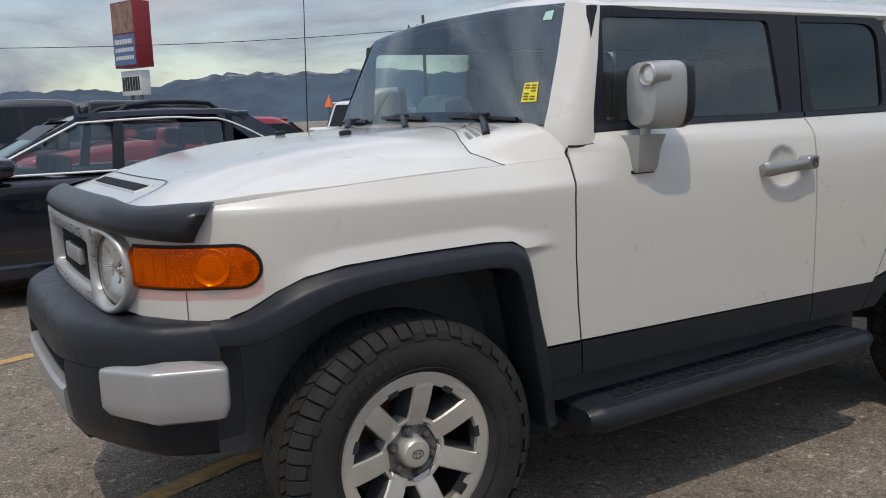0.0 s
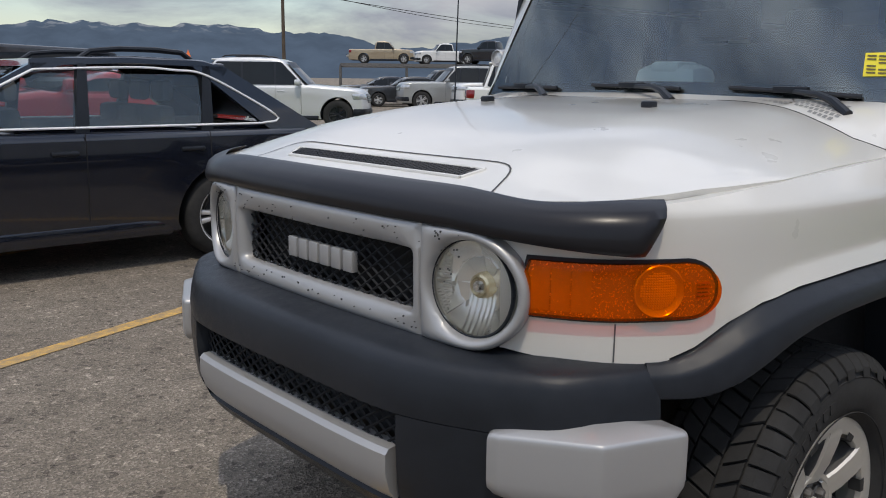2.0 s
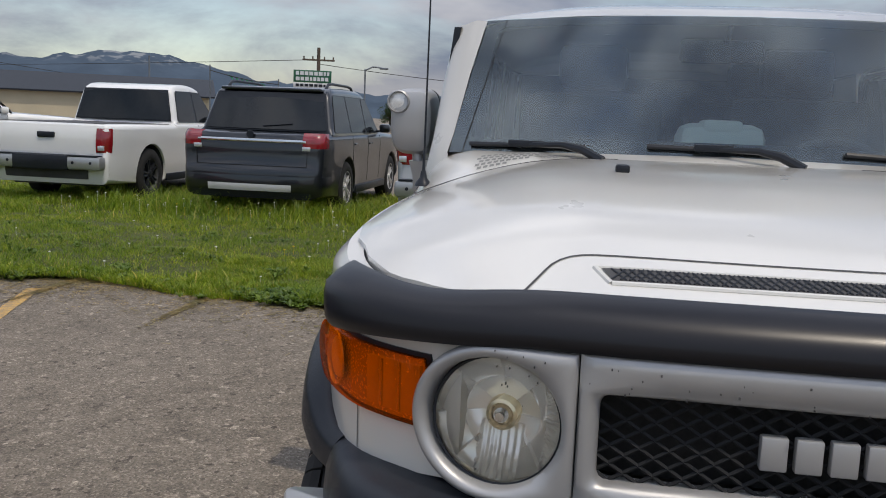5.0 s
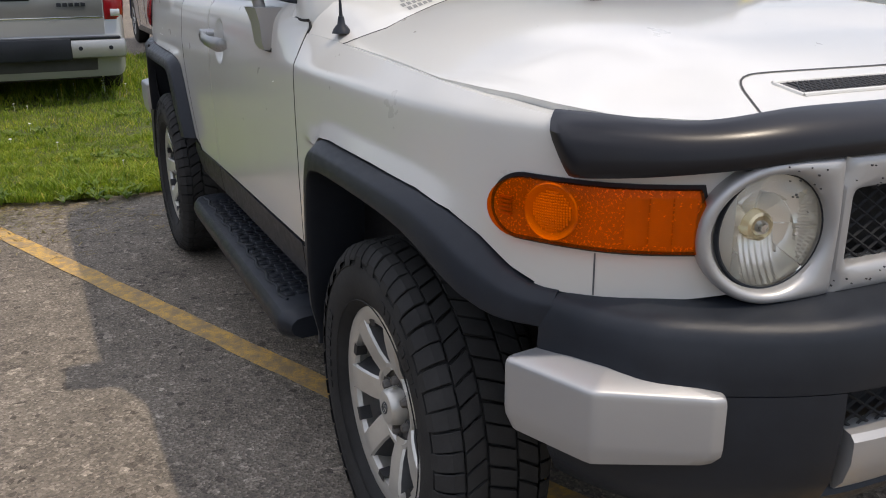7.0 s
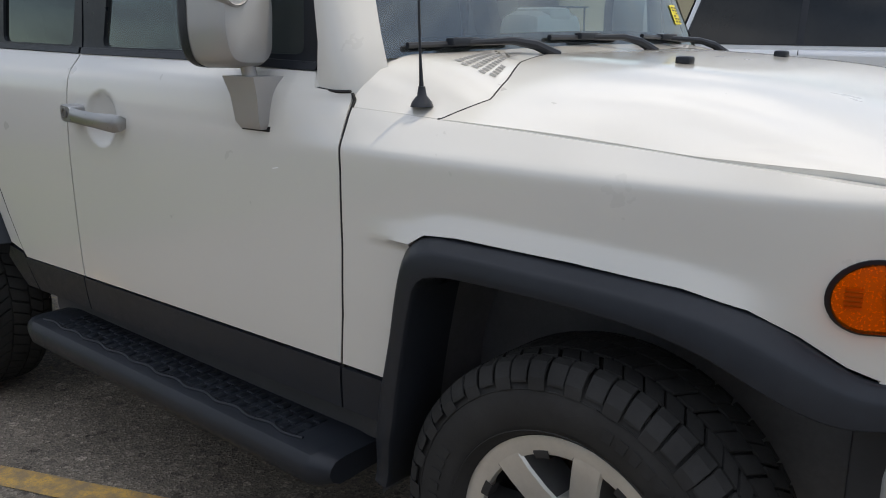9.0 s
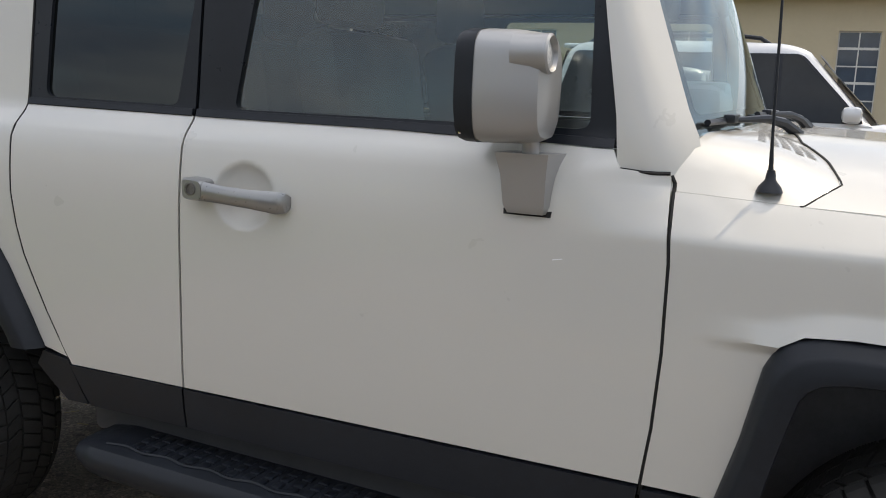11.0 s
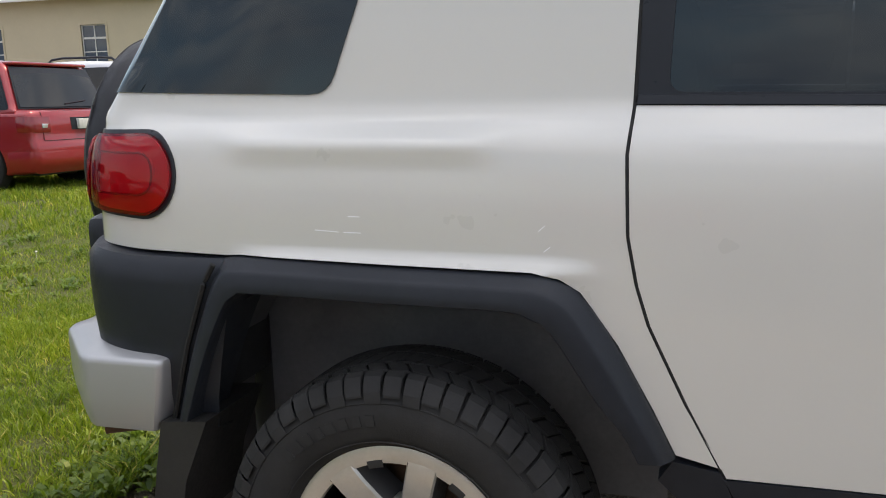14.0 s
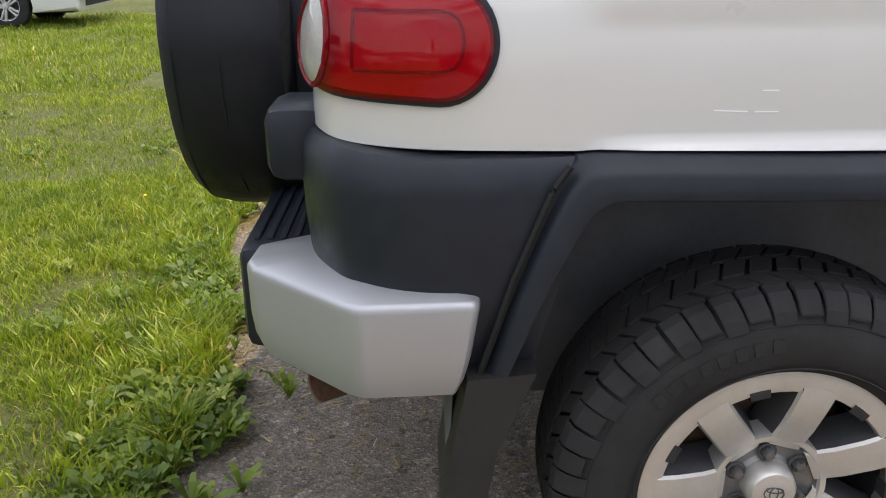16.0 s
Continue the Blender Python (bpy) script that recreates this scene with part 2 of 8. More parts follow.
def line_paint_material():
    m, n, l, b = material("worn_yellow_line_paint")
    wear = noise_node(n, l, 16.0, 9.0, 0.75)
    fine = noise_node(n, l, 130.0, 4.0, 0.7)
    fac = ramp(n, l, wear.outputs["Fac"], ((0.42, grey(0.0)), (0.60, grey(1.0))))
    pit = ramp(n, l, fine.outputs["Fac"], ((0.36, grey(0.0)), (0.47, grey(1.0))))
    f = mix_color(n, l, 1.0, fac.outputs["Color"], pit.outputs["Color"], "MULTIPLY")
    f2 = mix_color(n, l, 0.26, f, grey(1.0))
    l.new(mix_color(n, l, f2, (0.20, 0.165, 0.125), (0.62, 0.365, 0.085)), b.inputs["Base Color"])
    b.inputs["Roughness"].default_value = 0.8
    bump(n, l, b, fine.outputs["Fac"], 0.6, 0.003)
    return m


def grass_material(name, a, b_, c_):
    m, n, l, b = material(name)
    g = n.new("ShaderNodeNewGeometry")
    big = noise_node(n, l, 0.7, 5.0)
    r = ramp(n, l, g.outputs["Random Per Island"], ((0.0, a), (0.45, b_), (0.90, b_), (0.98, c_)))
    mid = noise_node(n, l, 5.0, 5.0)
    r2 = ramp(n, l, big.outputs["Fac"], ((0.3, (0.52, 0.66, 0.55)), (0.7, (1.32, 1.15, 1.05))))
    r3 = ramp(n, l, mid.outputs["Fac"], ((0.3, (0.50, 0.60, 0.50)), (0.65, (1.28, 1.16, 1.0))))
    r2 = mix_color(n, l, 1.0, r2.outputs["Color"], r3.outputs["Color"], "MULTIPLY")
    l.new(mix_color(n, l, 1.0, r.outputs["Color"], r2, "MULTIPLY"), b.inputs["Base Color"])
    b.inputs["Roughness"].default_value = 0.5
    t = n.new("ShaderNodeBsdfTranslucent")
    l.new(r.outputs["Color"], t.inputs["Color"])
    x = n.new("ShaderNodeMixShader")
    x.inputs["Fac"].default_value = 0.35
    l.new(b.outputs["BSDF"], x.inputs[1])
    l.new(t.outputs["BSDF"], x.inputs[2])
    l.new(x.outputs["Shader"], n["Material Output"].inputs["Surface"])
    return m


def soil_material():
    m, n, l, b = material("grassy_soil")
    big = noise_node(n, l, 0.8, 6.0)
    fine = noise_node(n, l, 30.0, 8.0, 0.7)
    r = ramp(n, l, big.outputs["Fac"], ((0.3, (0.07, 0.09, 0.016)), (0.7, (0.15, 0.165, 0.04))))
    r2 = ramp(n, l, fine.outputs["Fac"], ((0.3, grey(0.45)), (0.7, grey(1.2))))
    l.new(mix_color(n, l, 1.0, r.outputs["Color"], r2.outputs["Color"], "MULTIPLY"), b.inputs["Base Color"])
    b.inputs["Roughness"].default_value = 0.95
    bump(n, l, b, fine.outputs["Fac"], 1.0, 0.05)
    return m


M_asphalt = asphalt_material()
M_line = line_paint_material()
M_grass = grass_material("grass_blades", (0.075, 0.165, 0.008), (0.265, 0.365, 0.027), (0.58, 0.50, 0.15))
M_soil = soil_material()

# ---- mesh helpers ----
def part(name, bm, mat, parent, label="", angle=38, mats=()):
    """Link a bmesh as one mesh object under a thing or a part."""
    me = bpy.data.meshes.new(name)
    bm.normal_update()
    bm.to_mesh(me)
    bm.free()
    for p in me.polygons:
        p.use_smooth = True
    me.set_sharp_from_angle(angle=radians(angle))
    me.materials.append(mat)
    for x in mats:
        me.materials.append(x)
    ob = new(name, me)
    if parent:
        ob.parent = parent
    if label:
        ob["label"] = label
    return ob


def empty(name, m, label, category, group="", kind=""):
    ob = new(name)
    ob.empty_display_size = 0.2
    ob.matrix_basis = m
    return tagged(ob, label, category, group, kind)


def mirrored(bm):
    b2 = bm.copy()
    for v in b2.verts:
        v.co.y = -v.co.y
    bmesh.ops.reverse_faces(b2, faces=b2.faces)
    return b2


def part_pair(name, bm, mat, parent, label="", angle=38):
    """The same part on the left (as built) and on the right (mirrored)."""
    other = mirrored(bm)
    return part(name, bm, mat, parent, label, angle), part(name, other, mat, parent, label, angle)


def smooth_path(pts, n, closed=False):
    """n points along a Catmull-Rom curve through pts, evenly spaced."""
    p = np.array(pts, float)
    ext = np.vstack([p[-1], p, p[0], p[1]]) if closed else np.vstack([2 * p[0] - p[1], p, 2 * p[-1] - p[-2]])
    out = []
    for i in range(len(ext) - 3):
        a, b, c, d = ext[i:i + 4]
        for t in np.linspace(0, 1, 12, endpoint=False):
            out.append(0.5 * (2 * b + (c - a) * t + (2 * a - 5 * b + 4 * c - d) * t * t + (3 * b - a - 3 * c + d) * t ** 3))
    out.append(ext[-2])
    return resample(out, n)


def resample(pts, n):
    p = np.array(pts, float)
    d = np.r_[0, np.cumsum(np.linalg.norm(np.diff(p, axis=0), axis=1))]
    u = np.linspace(0, d[-1], n)
    return np.stack([np.interp(u, d, p[:, k]) for k in range(p.shape[1])], 1)


def round_corners(pts, r, k=5):
    """A closed outline with its corners rounded; r is one radius or one a corner."""
    p = np.array(pts, float)
    out = []
    for i in range(len(p)):
        a, b, c = p[i - 1], p[i], p[(i + 1) % len(p)]
        rr = r[i] if hasattr(r, "__len__") else r
        u, v = a - b, c - b
        lu, lv = np.linalg.norm(u), np.linalg.norm(v)
        q = min(rr, lu * 0.49, lv * 0.49)
        if q < 1e-5:
            out.append(b)
            continue
        s, e = b + u / lu * q, b + v / lv * q
        for t in np.linspace(0, 1, k):
            out.append((1 - t) ** 2 * s + 2 * t * (1 - t) * b + t * t * e)
    return [tuple(x) for x in out]


def skin(rows, closed=False, flip=False, cap=False):
    """Quads between rows of points (each row the same length)."""
    bm = bmesh.new()
    vs = [[bm.verts.new(Vector(p)) for p in r] for r in rows]
    for a, b in zip(vs, vs[1:]):
        k = len(a)
        for i in range(k if closed else k - 1):
            f = [a[i], a[(i + 1) % k], b[(i + 1) % k], b[i]]
            bm.faces.new(f[::-1] if flip else f)
    if cap:
        for r in (vs[0], vs[-1]):
            bm.faces.new(r)
    if cap or closed:
        bmesh.ops.recalc_face_normals(bm, faces=bm.faces)
    return bm


def add_box(bm, lo, hi, bevel=0.0, m=None):
    res = bmesh.ops.create_cube(bm, size=1.0)
    vs = res["verts"]
    lo, hi = Vector(lo), Vector(hi)
    for v in vs:
        v.co = Vector([(lo[k] + hi[k]) / 2 + v.co[k] * (hi[k] - lo[k]) for k in range(3)])
    if bevel:
        es = list({e for v in vs for e in v.link_edges})
        r = bmesh.ops.bevel(bm, geom=es, offset=bevel, segments=2, affect="EDGES", profile=0.5)
        vs = list({v for f in r["faces"] for v in f.verts} | {v for v in vs if v.is_valid})
    if m is not None:
        bmesh.ops.transform(bm, matrix=m, verts=[v for v in vs if v.is_valid])
    return bm


def box(lo, hi, bevel=0.0, m=None):
    return add_box(bmesh.new(), lo, hi, bevel, m)


def add_tube(bm, pts, r, k=8, closed=False):
    """A round bar along pts."""
    p = [Vector(x) for x in pts]
    rings = []
    for i, q in enumerate(p):
        t = (p[(i + 1) % len(p)] - p[i - 1]) if closed else (p[min(i + 1, len(p) - 1)] - p[max(i - 1, 0)])
        t.normalize()
        u = t.cross(Vector((0, 0, 1)) if abs(t.z) < 0.9 else Vector((1, 0, 0))).normalized()
        w = t.cross(u)
        rr = r[i] if hasattr(r, "__len__") else r
        rings.append([bm.verts.new(q + rr * (math.cos(a) * u + math.sin(a) * w)) for a in [2 * math.pi * j / k for j in range(k)]])
    pairs = list(zip(rings, rings[1:])) + ([(rings[-1], rings[0])] if closed else [])
    for a, b in pairs:
        for j in range(k):
            bm.faces.new((a[j], b[j], b[(j + 1) % k], a[(j + 1) % k]))
    if not closed:
        bm.faces.new(rings[0])
        bm.faces.new(rings[-1][::-1])
    return bm


def tube(pts, r, k=8, closed=False):
    return add_tube(bmesh.new(), pts, r, k, closed)


def add_lathe(bm, prof, k=32, axis="y", centre=(0, 0, 0), a0=0.0, a1=2 * math.pi):
    """Turn a profile of (radius, offset along the axis) round the axis."""
    full = abs(a1 - a0 - 2 * math.pi) < 1e-6
    ang = [a0 + (a1 - a0) * j / k for j in range(k if full else k + 1)]
    rows = []
    for r, h in prof:
        row = []
        for a in ang:
            c, s = r * math.cos(a), r * math.sin(a)
            q = {"y": (c, h, s), "x": (h, c, s), "z": (c, s, h)}[axis]
            row.append(bm.verts.new(Vector(q) + Vector(centre)))
        rows.append(row)
    faces = []
    for a, b in zip(rows, rows[1:]):
        kk = len(a)
        for j in range(kk if full else kk - 1):
            faces.append(bm.faces.new((a[j], a[(j + 1) % kk], b[(j + 1) % kk], b[j])))
    bmesh.ops.recalc_face_normals(bm, faces=faces)
    return bm


def lathe(prof, k=32, axis="y", centre=(0, 0, 0)):
    return add_lathe(bmesh.new(), prof, k, axis, centre)


def flat_grid(outline, step_u, step_v, ref=0.02):
    """A 2D outline as a bmesh in the u-v plane, cut into cells so that it can be bent."""
    bm = bmesh.new()
    p = [Vector((a, b, 0)) for a, b in outline]
    dense = []
    for a, b in zip(p, p[1:] + p[:1]):
        k = max(1, int((b - a).length / max(ref, min(step_u, step_v))))
        dense += [a.lerp(b, i / k) for i in range(k)]
    bm.faces.new([bm.verts.new(q) for q in dense])
    lo = [min(q[k] for q in dense) for k in (0, 1)]
    hi = [max(q[k] for q in dense) for k in (0, 1)]
    for k, step in ((0, step_u), (1, step_v)):
        c = math.floor(lo[k] / step) * step + step
        while c < hi[k] - 1e-4:
            co, no = Vector((0, 0, 0)), Vector((0, 0, 0))
            co[k], no[k] = c, 1
            bmesh.ops.bisect_plane(bm, geom=list(bm.verts) + list(bm.edges) + list(bm.faces), plane_co=co, plane_no=no, dist=1e-5)
            c += step
    bm.normal_update()
    if sum(f.normal.z * f.calc_area() for f in bm.faces) < 0:
        bmesh.ops.reverse_faces(bm, faces=bm.faces)
    bmesh.ops.triangulate(bm, faces=[f for f in bm.faces if len(f.verts) > 4])
    return bm


def bent_panel(outline, fn, depth=0.0, thick=0.02, su=0.06, sv=0.05, flip=False):
    """A sheet with the outline, bent on to a surface fn(u, v, depth), with its edges turned in."""
    bm = flat_grid(outline, su, sv)
    rim = [e for e in bm.edges if e.is_boundary]
    r = bmesh.ops.extrude_edge_only(bm, edges=rim)
    inner = {v for v in r["geom"] if isinstance(v, bmesh.types.BMVert)}
    uv = {v: (v.co.x, v.co.y) for v in bm.verts}
    for v in bm.verts:
        v.co = Vector(fn(*uv[v], depth + (thick if v in inner else 0.0)))
    bmesh.ops.recalc_face_normals(bm, faces=bm.faces)
    bm.normal_update()
    return bm


def ray_hits(poly, c, angles):
    """Distance from c to a convex outline along each angle."""
    p = np.array(poly, float) - c
    q = np.roll(p, -1, 0)
    e = q - p
    out = []
    for a in angles:
        u = np.array([math.cos(a), math.sin(a)])
        den = u[0] * e[:, 1] - u[1] * e[:, 0]
        den = np.where(np.abs(den) < 1e-12, 1e-12, den)
        t = (p[:, 0] * e[:, 1] - p[:, 1] * e[:, 0]) / den
        k = (p[:, 0] * u[1] - p[:, 1] * u[0]) / den
        ok = (t > 1e-6) & (k > -1e-6) & (k < 1 + 1e-6)
        out.append(t[ok].max() if ok.any() else 0.0)
    return np.array(out)


def ring_panel(outer, inner, fn, depth=0.0, thick=0.02, n=72, depth_in=None, crown=0.0):
    """A frame between two outlines, bent on to fn, with its inner and outer edges turned in."""
    c = np.mean(np.array(inner, float), axis=0)
    ang = {round(math.atan2(q[1] - c[1], q[0] - c[0]), 5) for q in list(outer) + list(inner)}
    ang |= {round(-math.pi + 2 * math.pi * j / n, 5) for j in range(n)}
    ang = sorted(ang, reverse=True)
    u = np.array([[math.cos(a), math.sin(a)] for a in ang])
    o = c + u * ray_hits(outer, c, ang)[:, None]
    i = c + u * ray_hits(inner, c, ang)[:, None]
    di = depth if depth_in is None else depth_in
    rows = [[fn(*q, depth + thick) for q in o], [fn(*q, depth) for q in o]]
    for t in (0.12, 0.3, 0.5, 0.7, 0.88):
        rows.append([fn(*((1 - t) * a + t * b), (1 - t) * depth + t * di - crown * (4 * t * (1 - t)) ** 0.6) for a, b in zip(o, i)])
    rows += [[fn(*q, di) for q in i], [fn(*q, di + thick) for q in i]]
    return skin(rows, closed=True)

# ---- ground ----
def sheet(name, x0, x1, y0, y1, z, mat, label, cat, nx=2, ny=2):
    bm = skin([[(x, y, z) for x in np.linspace(x0, x1, nx)] for y in np.linspace(y0, y1, ny)])
    return tagged(part(name, bm, mat, None), label, cat, "", "structure")


def fall(x, y):
    """The site falls gently away on one side of the parking bays."""
    return -0.03 * min(9.0, max(0.0, y - 4))


def slope_pose(x, y, lift, heading):
    """A place on the ground, leaning with it."""
    n_ = Vector((-(fall(x + 0.5, y) - fall(x - 0.5, y)), -(fall(x, y + 0.5) - fall(x, y - 0.5)), 1.0))
    return Matrix.Translation((x, y, fall(x, y) + lift)) @ Vector((0, 0, 1)).rotation_difference(n_).to_matrix().to_4x4() @ pose(0, 0, 0, 0, 0, heading)


GX = [-4400, -1500, -400, -100, -50] + [float(v) for v in range(-30, -4)] + [-2, 0, 5, 40, 600]
GY = [-2500, -600, -150, -60] + [float(v) for v in range(-38, -7)] + [-4, 0] + [float(v) for v in range(4, 14)] + [40, 200, 2500]
tagged(part("ground", skin([[(x, y, fall(x, y)) for x in GX] for y in GY]), M_asphalt, None), "worn grey asphalt of the car park, speckled with stones", "ground", "", "structure")


def edge_x(y):
    """Where the asphalt ends and the grass begins."""
    return float(np.interp(y, [-30, -6.5, -4.4, -2.0, -0.9, 0.4, 1.9, 6, 30], [-3.4, -3.95, -4.45, -4.10, -3.98, -4.05, -4.25, -4.4, -5.0])) + 0.10 * noise.noise((y * 1.1, 3.1, 0)) + 0.05 * noise.noise((y * 4.3, 7.7, 0))


def far_x(y):
    return float(np.interp(y, [-40, -15, -13.4, -9, 0, 6, 40], [-11.0, -11.3, -12.9, -13.0, -13.0, -30, -30])) + 0.2 * noise.noise((y * 0.7, 1.3, 5.0))


rows = []
for y in np.linspace(-40, 45, 341):
    a, b = edge_x(y), far_x(y)
    row = [(a + 0.02, y, -0.01), (a, y, 0.012)]
    for u in np.linspace(0.02, 0.98, 40):
        x = a + (b - a) * u
        row.append((x, y, 0.030 + 0.035 * noise.noise((x * 0.5, y * 0.5, 0)) + 0.012 * noise.noise((x * 2.1, y * 2.1, 4))))
    row += [(b, y, 0.012), (b - 0.02, y, -0.01)]
    rows.append([(q[0], q[1], q[2] + fall(q[0], q[1])) for q in row])
tagged(part("lawn_strip", skin(rows), M_soil, None, angle=180), "green mown grass strip between two car parks", "lawn", "", "structure")


def grass(name, count, x_rng, y_rng, h, wd, mat, label, edge_only=False, seed=3, tall=0.0):
    """Many single blades; one object of uncountable stuff."""
    g = np.random.default_rng(seed)
    x = g.uniform(*x_rng, count)
    y = g.uniform(*y_rng, count)
    ex = np.array([edge_x(v) for v in np.linspace(*y_rng, 300)])
    fx = np.array([far_x(v) for v in np.linspace(*y_rng, 300)])
    yy = np.linspace(*y_rng, 300)
    e, f = np.interp(y, yy, ex), np.interp(y, yy, fx)
    if edge_only:
        x = e + 0.10 - np.abs(g.normal(0, 0.22, count))
    keep = (x < e + 0.12) & (x > f)
    clump = np.array([noise.noise((a * 1.7, b * 1.7, 9.0)) for a, b in zip(x, y)])
    keep &= (clump + g.uniform(-0.6, 0.6, count)) > -0.55
    x, y, clump = x[keep], y[keep], clump[keep]
    n = len(x)
    z = np.array([0.024 + 0.035 * noise.noise((a * 0.5, b * 0.5, 0)) + fall(a, b) for a, b in zip(x, y)])
    ang = g.uniform(0, 2 * np.pi, n)
    tuft = np.array([noise.noise((a * 5.5, b * 5.5, 3.0)) for a, b in zip(x, y)])
    hh = h * g.uniform(0.45, 1.25, n) * np.clip(1 + 0.7 * clump + 0.9 * tuft, 0.35, 2.2) + tall * (g.random(n) < 0.06)
    lean = g.uniform(0.2, 1.3, n) * hh
    la = g.uniform(0, 2 * np.pi, n)
    w = wd * g.uniform(0.6, 1.3, n)
    dx, dy = np.cos(ang) * w, np.sin(ang) * w
    v = np.empty((n, 5, 3))
    v[:, 0] = np.stack([x - dx, y - dy, z], 1)
    v[:, 1] = np.stack([x + dx, y + dy, z], 1)
    mx, my = x + np.cos(la) * lean * 0.35, y + np.sin(la) * lean * 0.35
    v[:, 2] = np.stack([mx + dx * 0.8, my + dy * 0.8, z + hh * 0.62], 1)
    v[:, 3] = np.stack([mx - dx * 0.8, my - dy * 0.8, z + hh * 0.62], 1)
    v[:, 4] = np.stack([x + np.cos(la) * lean, y + np.sin(la) * lean, z + hh], 1)
    base = np.arange(n)[:, None] * 5
    quads = base + np.array([0, 1, 2, 3])
    tris = base + np.array([3, 2, 4])
    me = bpy.data.meshes.new(name)
    me.from_pydata(v.reshape(-1, 3).tolist(), [], quads.tolist() + tris.tolist())
    me.materials.append(mat)
    return tagged(new(name, me), label, "grass", "", "stuff")


grass("grass", 150000, (-8.2, -3.6), (-7.5, 6.0), 0.042, 0.0028, M_grass, "short green grass with a few dry blades")
grass("grass", 110000, (-5.9, -3.6), (-3.5, 2.5), 0.045, 0.0023, M_grass, "dense short grass near the asphalt", seed=12)
grass("grass", 70000, (-13.0, -8.0), (-12.0, 9.0), 0.085, 0.0050, M_grass, "taller green grass under the parked cars", seed=5)
grass("grass", 60000, (-16.0, -6.0), (5.5, 16.0), 0.075, 0.0060, M_grass, "mown green grass with pale clippings", seed=6)
grass("grass", 70000, (-11.2, -3.2), (-17.0, -7.4), 0.070, 0.0055, M_grass, "short green grass with a few dry blades", seed=14)
grass("grass_edge", 26000, (-5, -3), (-7.5, 6.0), 0.055, 0.0034, M_grass, "ragged grass fringe along the asphalt", edge_only=True, seed=8)


grass("weed_fringe", 9000, (-5, -3), (-6.5, 4.0), 0.068, 0.0048, M_grass, "lush weeds spilling over the asphalt edge", edge_only=True, seed=18)


def weeds(name, count, mat, label, seed, edge):
    """Low rosettes of broad arching leaves, in loose groups."""
    g = random.Random(seed)
    vs, fs = [], []
    centres = [(g.uniform(-6.8, 4.5), abs(g.gauss(0, 0.10)) if edge else g.uniform(0.3, 4.0)) for _ in range(count // 7)]
    if edge:
        centres += [(0.02, -0.07), (0.08, 0.02), (-0.05, 0.05), (-2.42, -0.03), (-2.55, 0.02)] * 6
    for _ in range(count):
        cy, off = g.choice(centres)
        y = cy + g.gauss(0, 0.14)
        x = edge_x(y) - off + g.gauss(0, 0.08) + (0.06 if edge else 0.0)
        r, up, turn = g.uniform(0.03, 0.075), g.uniform(0.025, 0.07), g.uniform(0, 6.28)
        for k in range(g.randint(6, 10)):
            a = turn + 2.4 * k
            c, s_ = math.cos(a), math.sin(a)
            w, ln, h = r * g.uniform(0.14, 0.24), r * g.uniform(0.7, 1.2), up * g.uniform(0.6, 1.2)
            base = len(vs)
            for u, v, z in ((0.0, 0.15, 0.0), (0.45, 1.0, 0.8), (0.8, 0.7, 1.0), (1.0, 0.0, 0.85)):
                for sg in (-1, 1):
                    vs.append((x + c * ln * u - s_ * w * v * sg, y + s_ * ln * u + c * w * v * sg, 0.012 + fall(x, y) + h * z))
            fs += [(base + 2 * q, base + 2 * q + 1, base + 2 * q + 3, base + 2 * q + 2) for q in range(3)]
    me = bpy.data.meshes.new(name)
    me.from_pydata(vs, [], fs)
    me.materials.append(mat)
    return tagged(new(name, me), label, "weeds", "", "stuff")


M_weed = grass_material("broad_weed_leaves", (0.065, 0.125, 0.016), (0.15, 0.235, 0.030), (0.24, 0.30, 0.06))
weeds("edge_weeds", 700, M_weed, "dark green broad-leaved weeds along the asphalt edge", 41, True)
weeds("lawn_weeds", 550, M_weed, "low broad-leaved weeds and clover in the lawn", 42, False)


def litter(name, count, spread, length, mat, label, seed):
    """Dry stalks lying on the asphalt along the grass."""
    g = np.random.default_rng(seed)
    y = g.uniform(-7.0, 5.5, count)
    y = y + 0.25 * np.sin(y * 5.1)
    x = np.array([edge_x(v) for v in y]) + np.abs(g.normal(0, spread, count))
    keep = np.array([noise.noise((a * 0.9, b * 0.9, 2.0)) for a, b in zip(x, y)]) + g.uniform(-0.5, 0.5, count) > 0.0
    x, y = x[keep], y[keep]
    n = len(x)
    a, ln, w = g.uniform(0, 2 * np.pi, n), length * g.uniform(0.3, 1.3, n), g.uniform(0.0014, 0.0032, n)
    dx, dy, nx, ny = np.cos(a) * ln / 2, np.sin(a) * ln / 2, -np.sin(a) * w, np.cos(a) * w
    z = g.uniform(0.003, 0.010, n)
    v = np.empty((n, 4, 3))
    v[:, 0] = np.stack([x - dx - nx, y - dy - ny, z], 1)
    v[:, 1] = np.stack([x + dx - nx, y + dy - ny, z + 0.002], 1)
    v[:, 2] = np.stack([x + dx + nx, y + dy + ny, z + 0.003], 1)
    v[:, 3] = np.stack([x - dx + nx, y - dy + ny, z + 0.001], 1)
    me = bpy.data.meshes.new(name)
    me.from_pydata(v.reshape(-1, 3).tolist(), [], (np.arange(n)[:, None] * 4 + np.arange(4)).tolist())
    me.materials.append(mat)
    return tagged(new(name, me), label, "litter", "", "stuff")


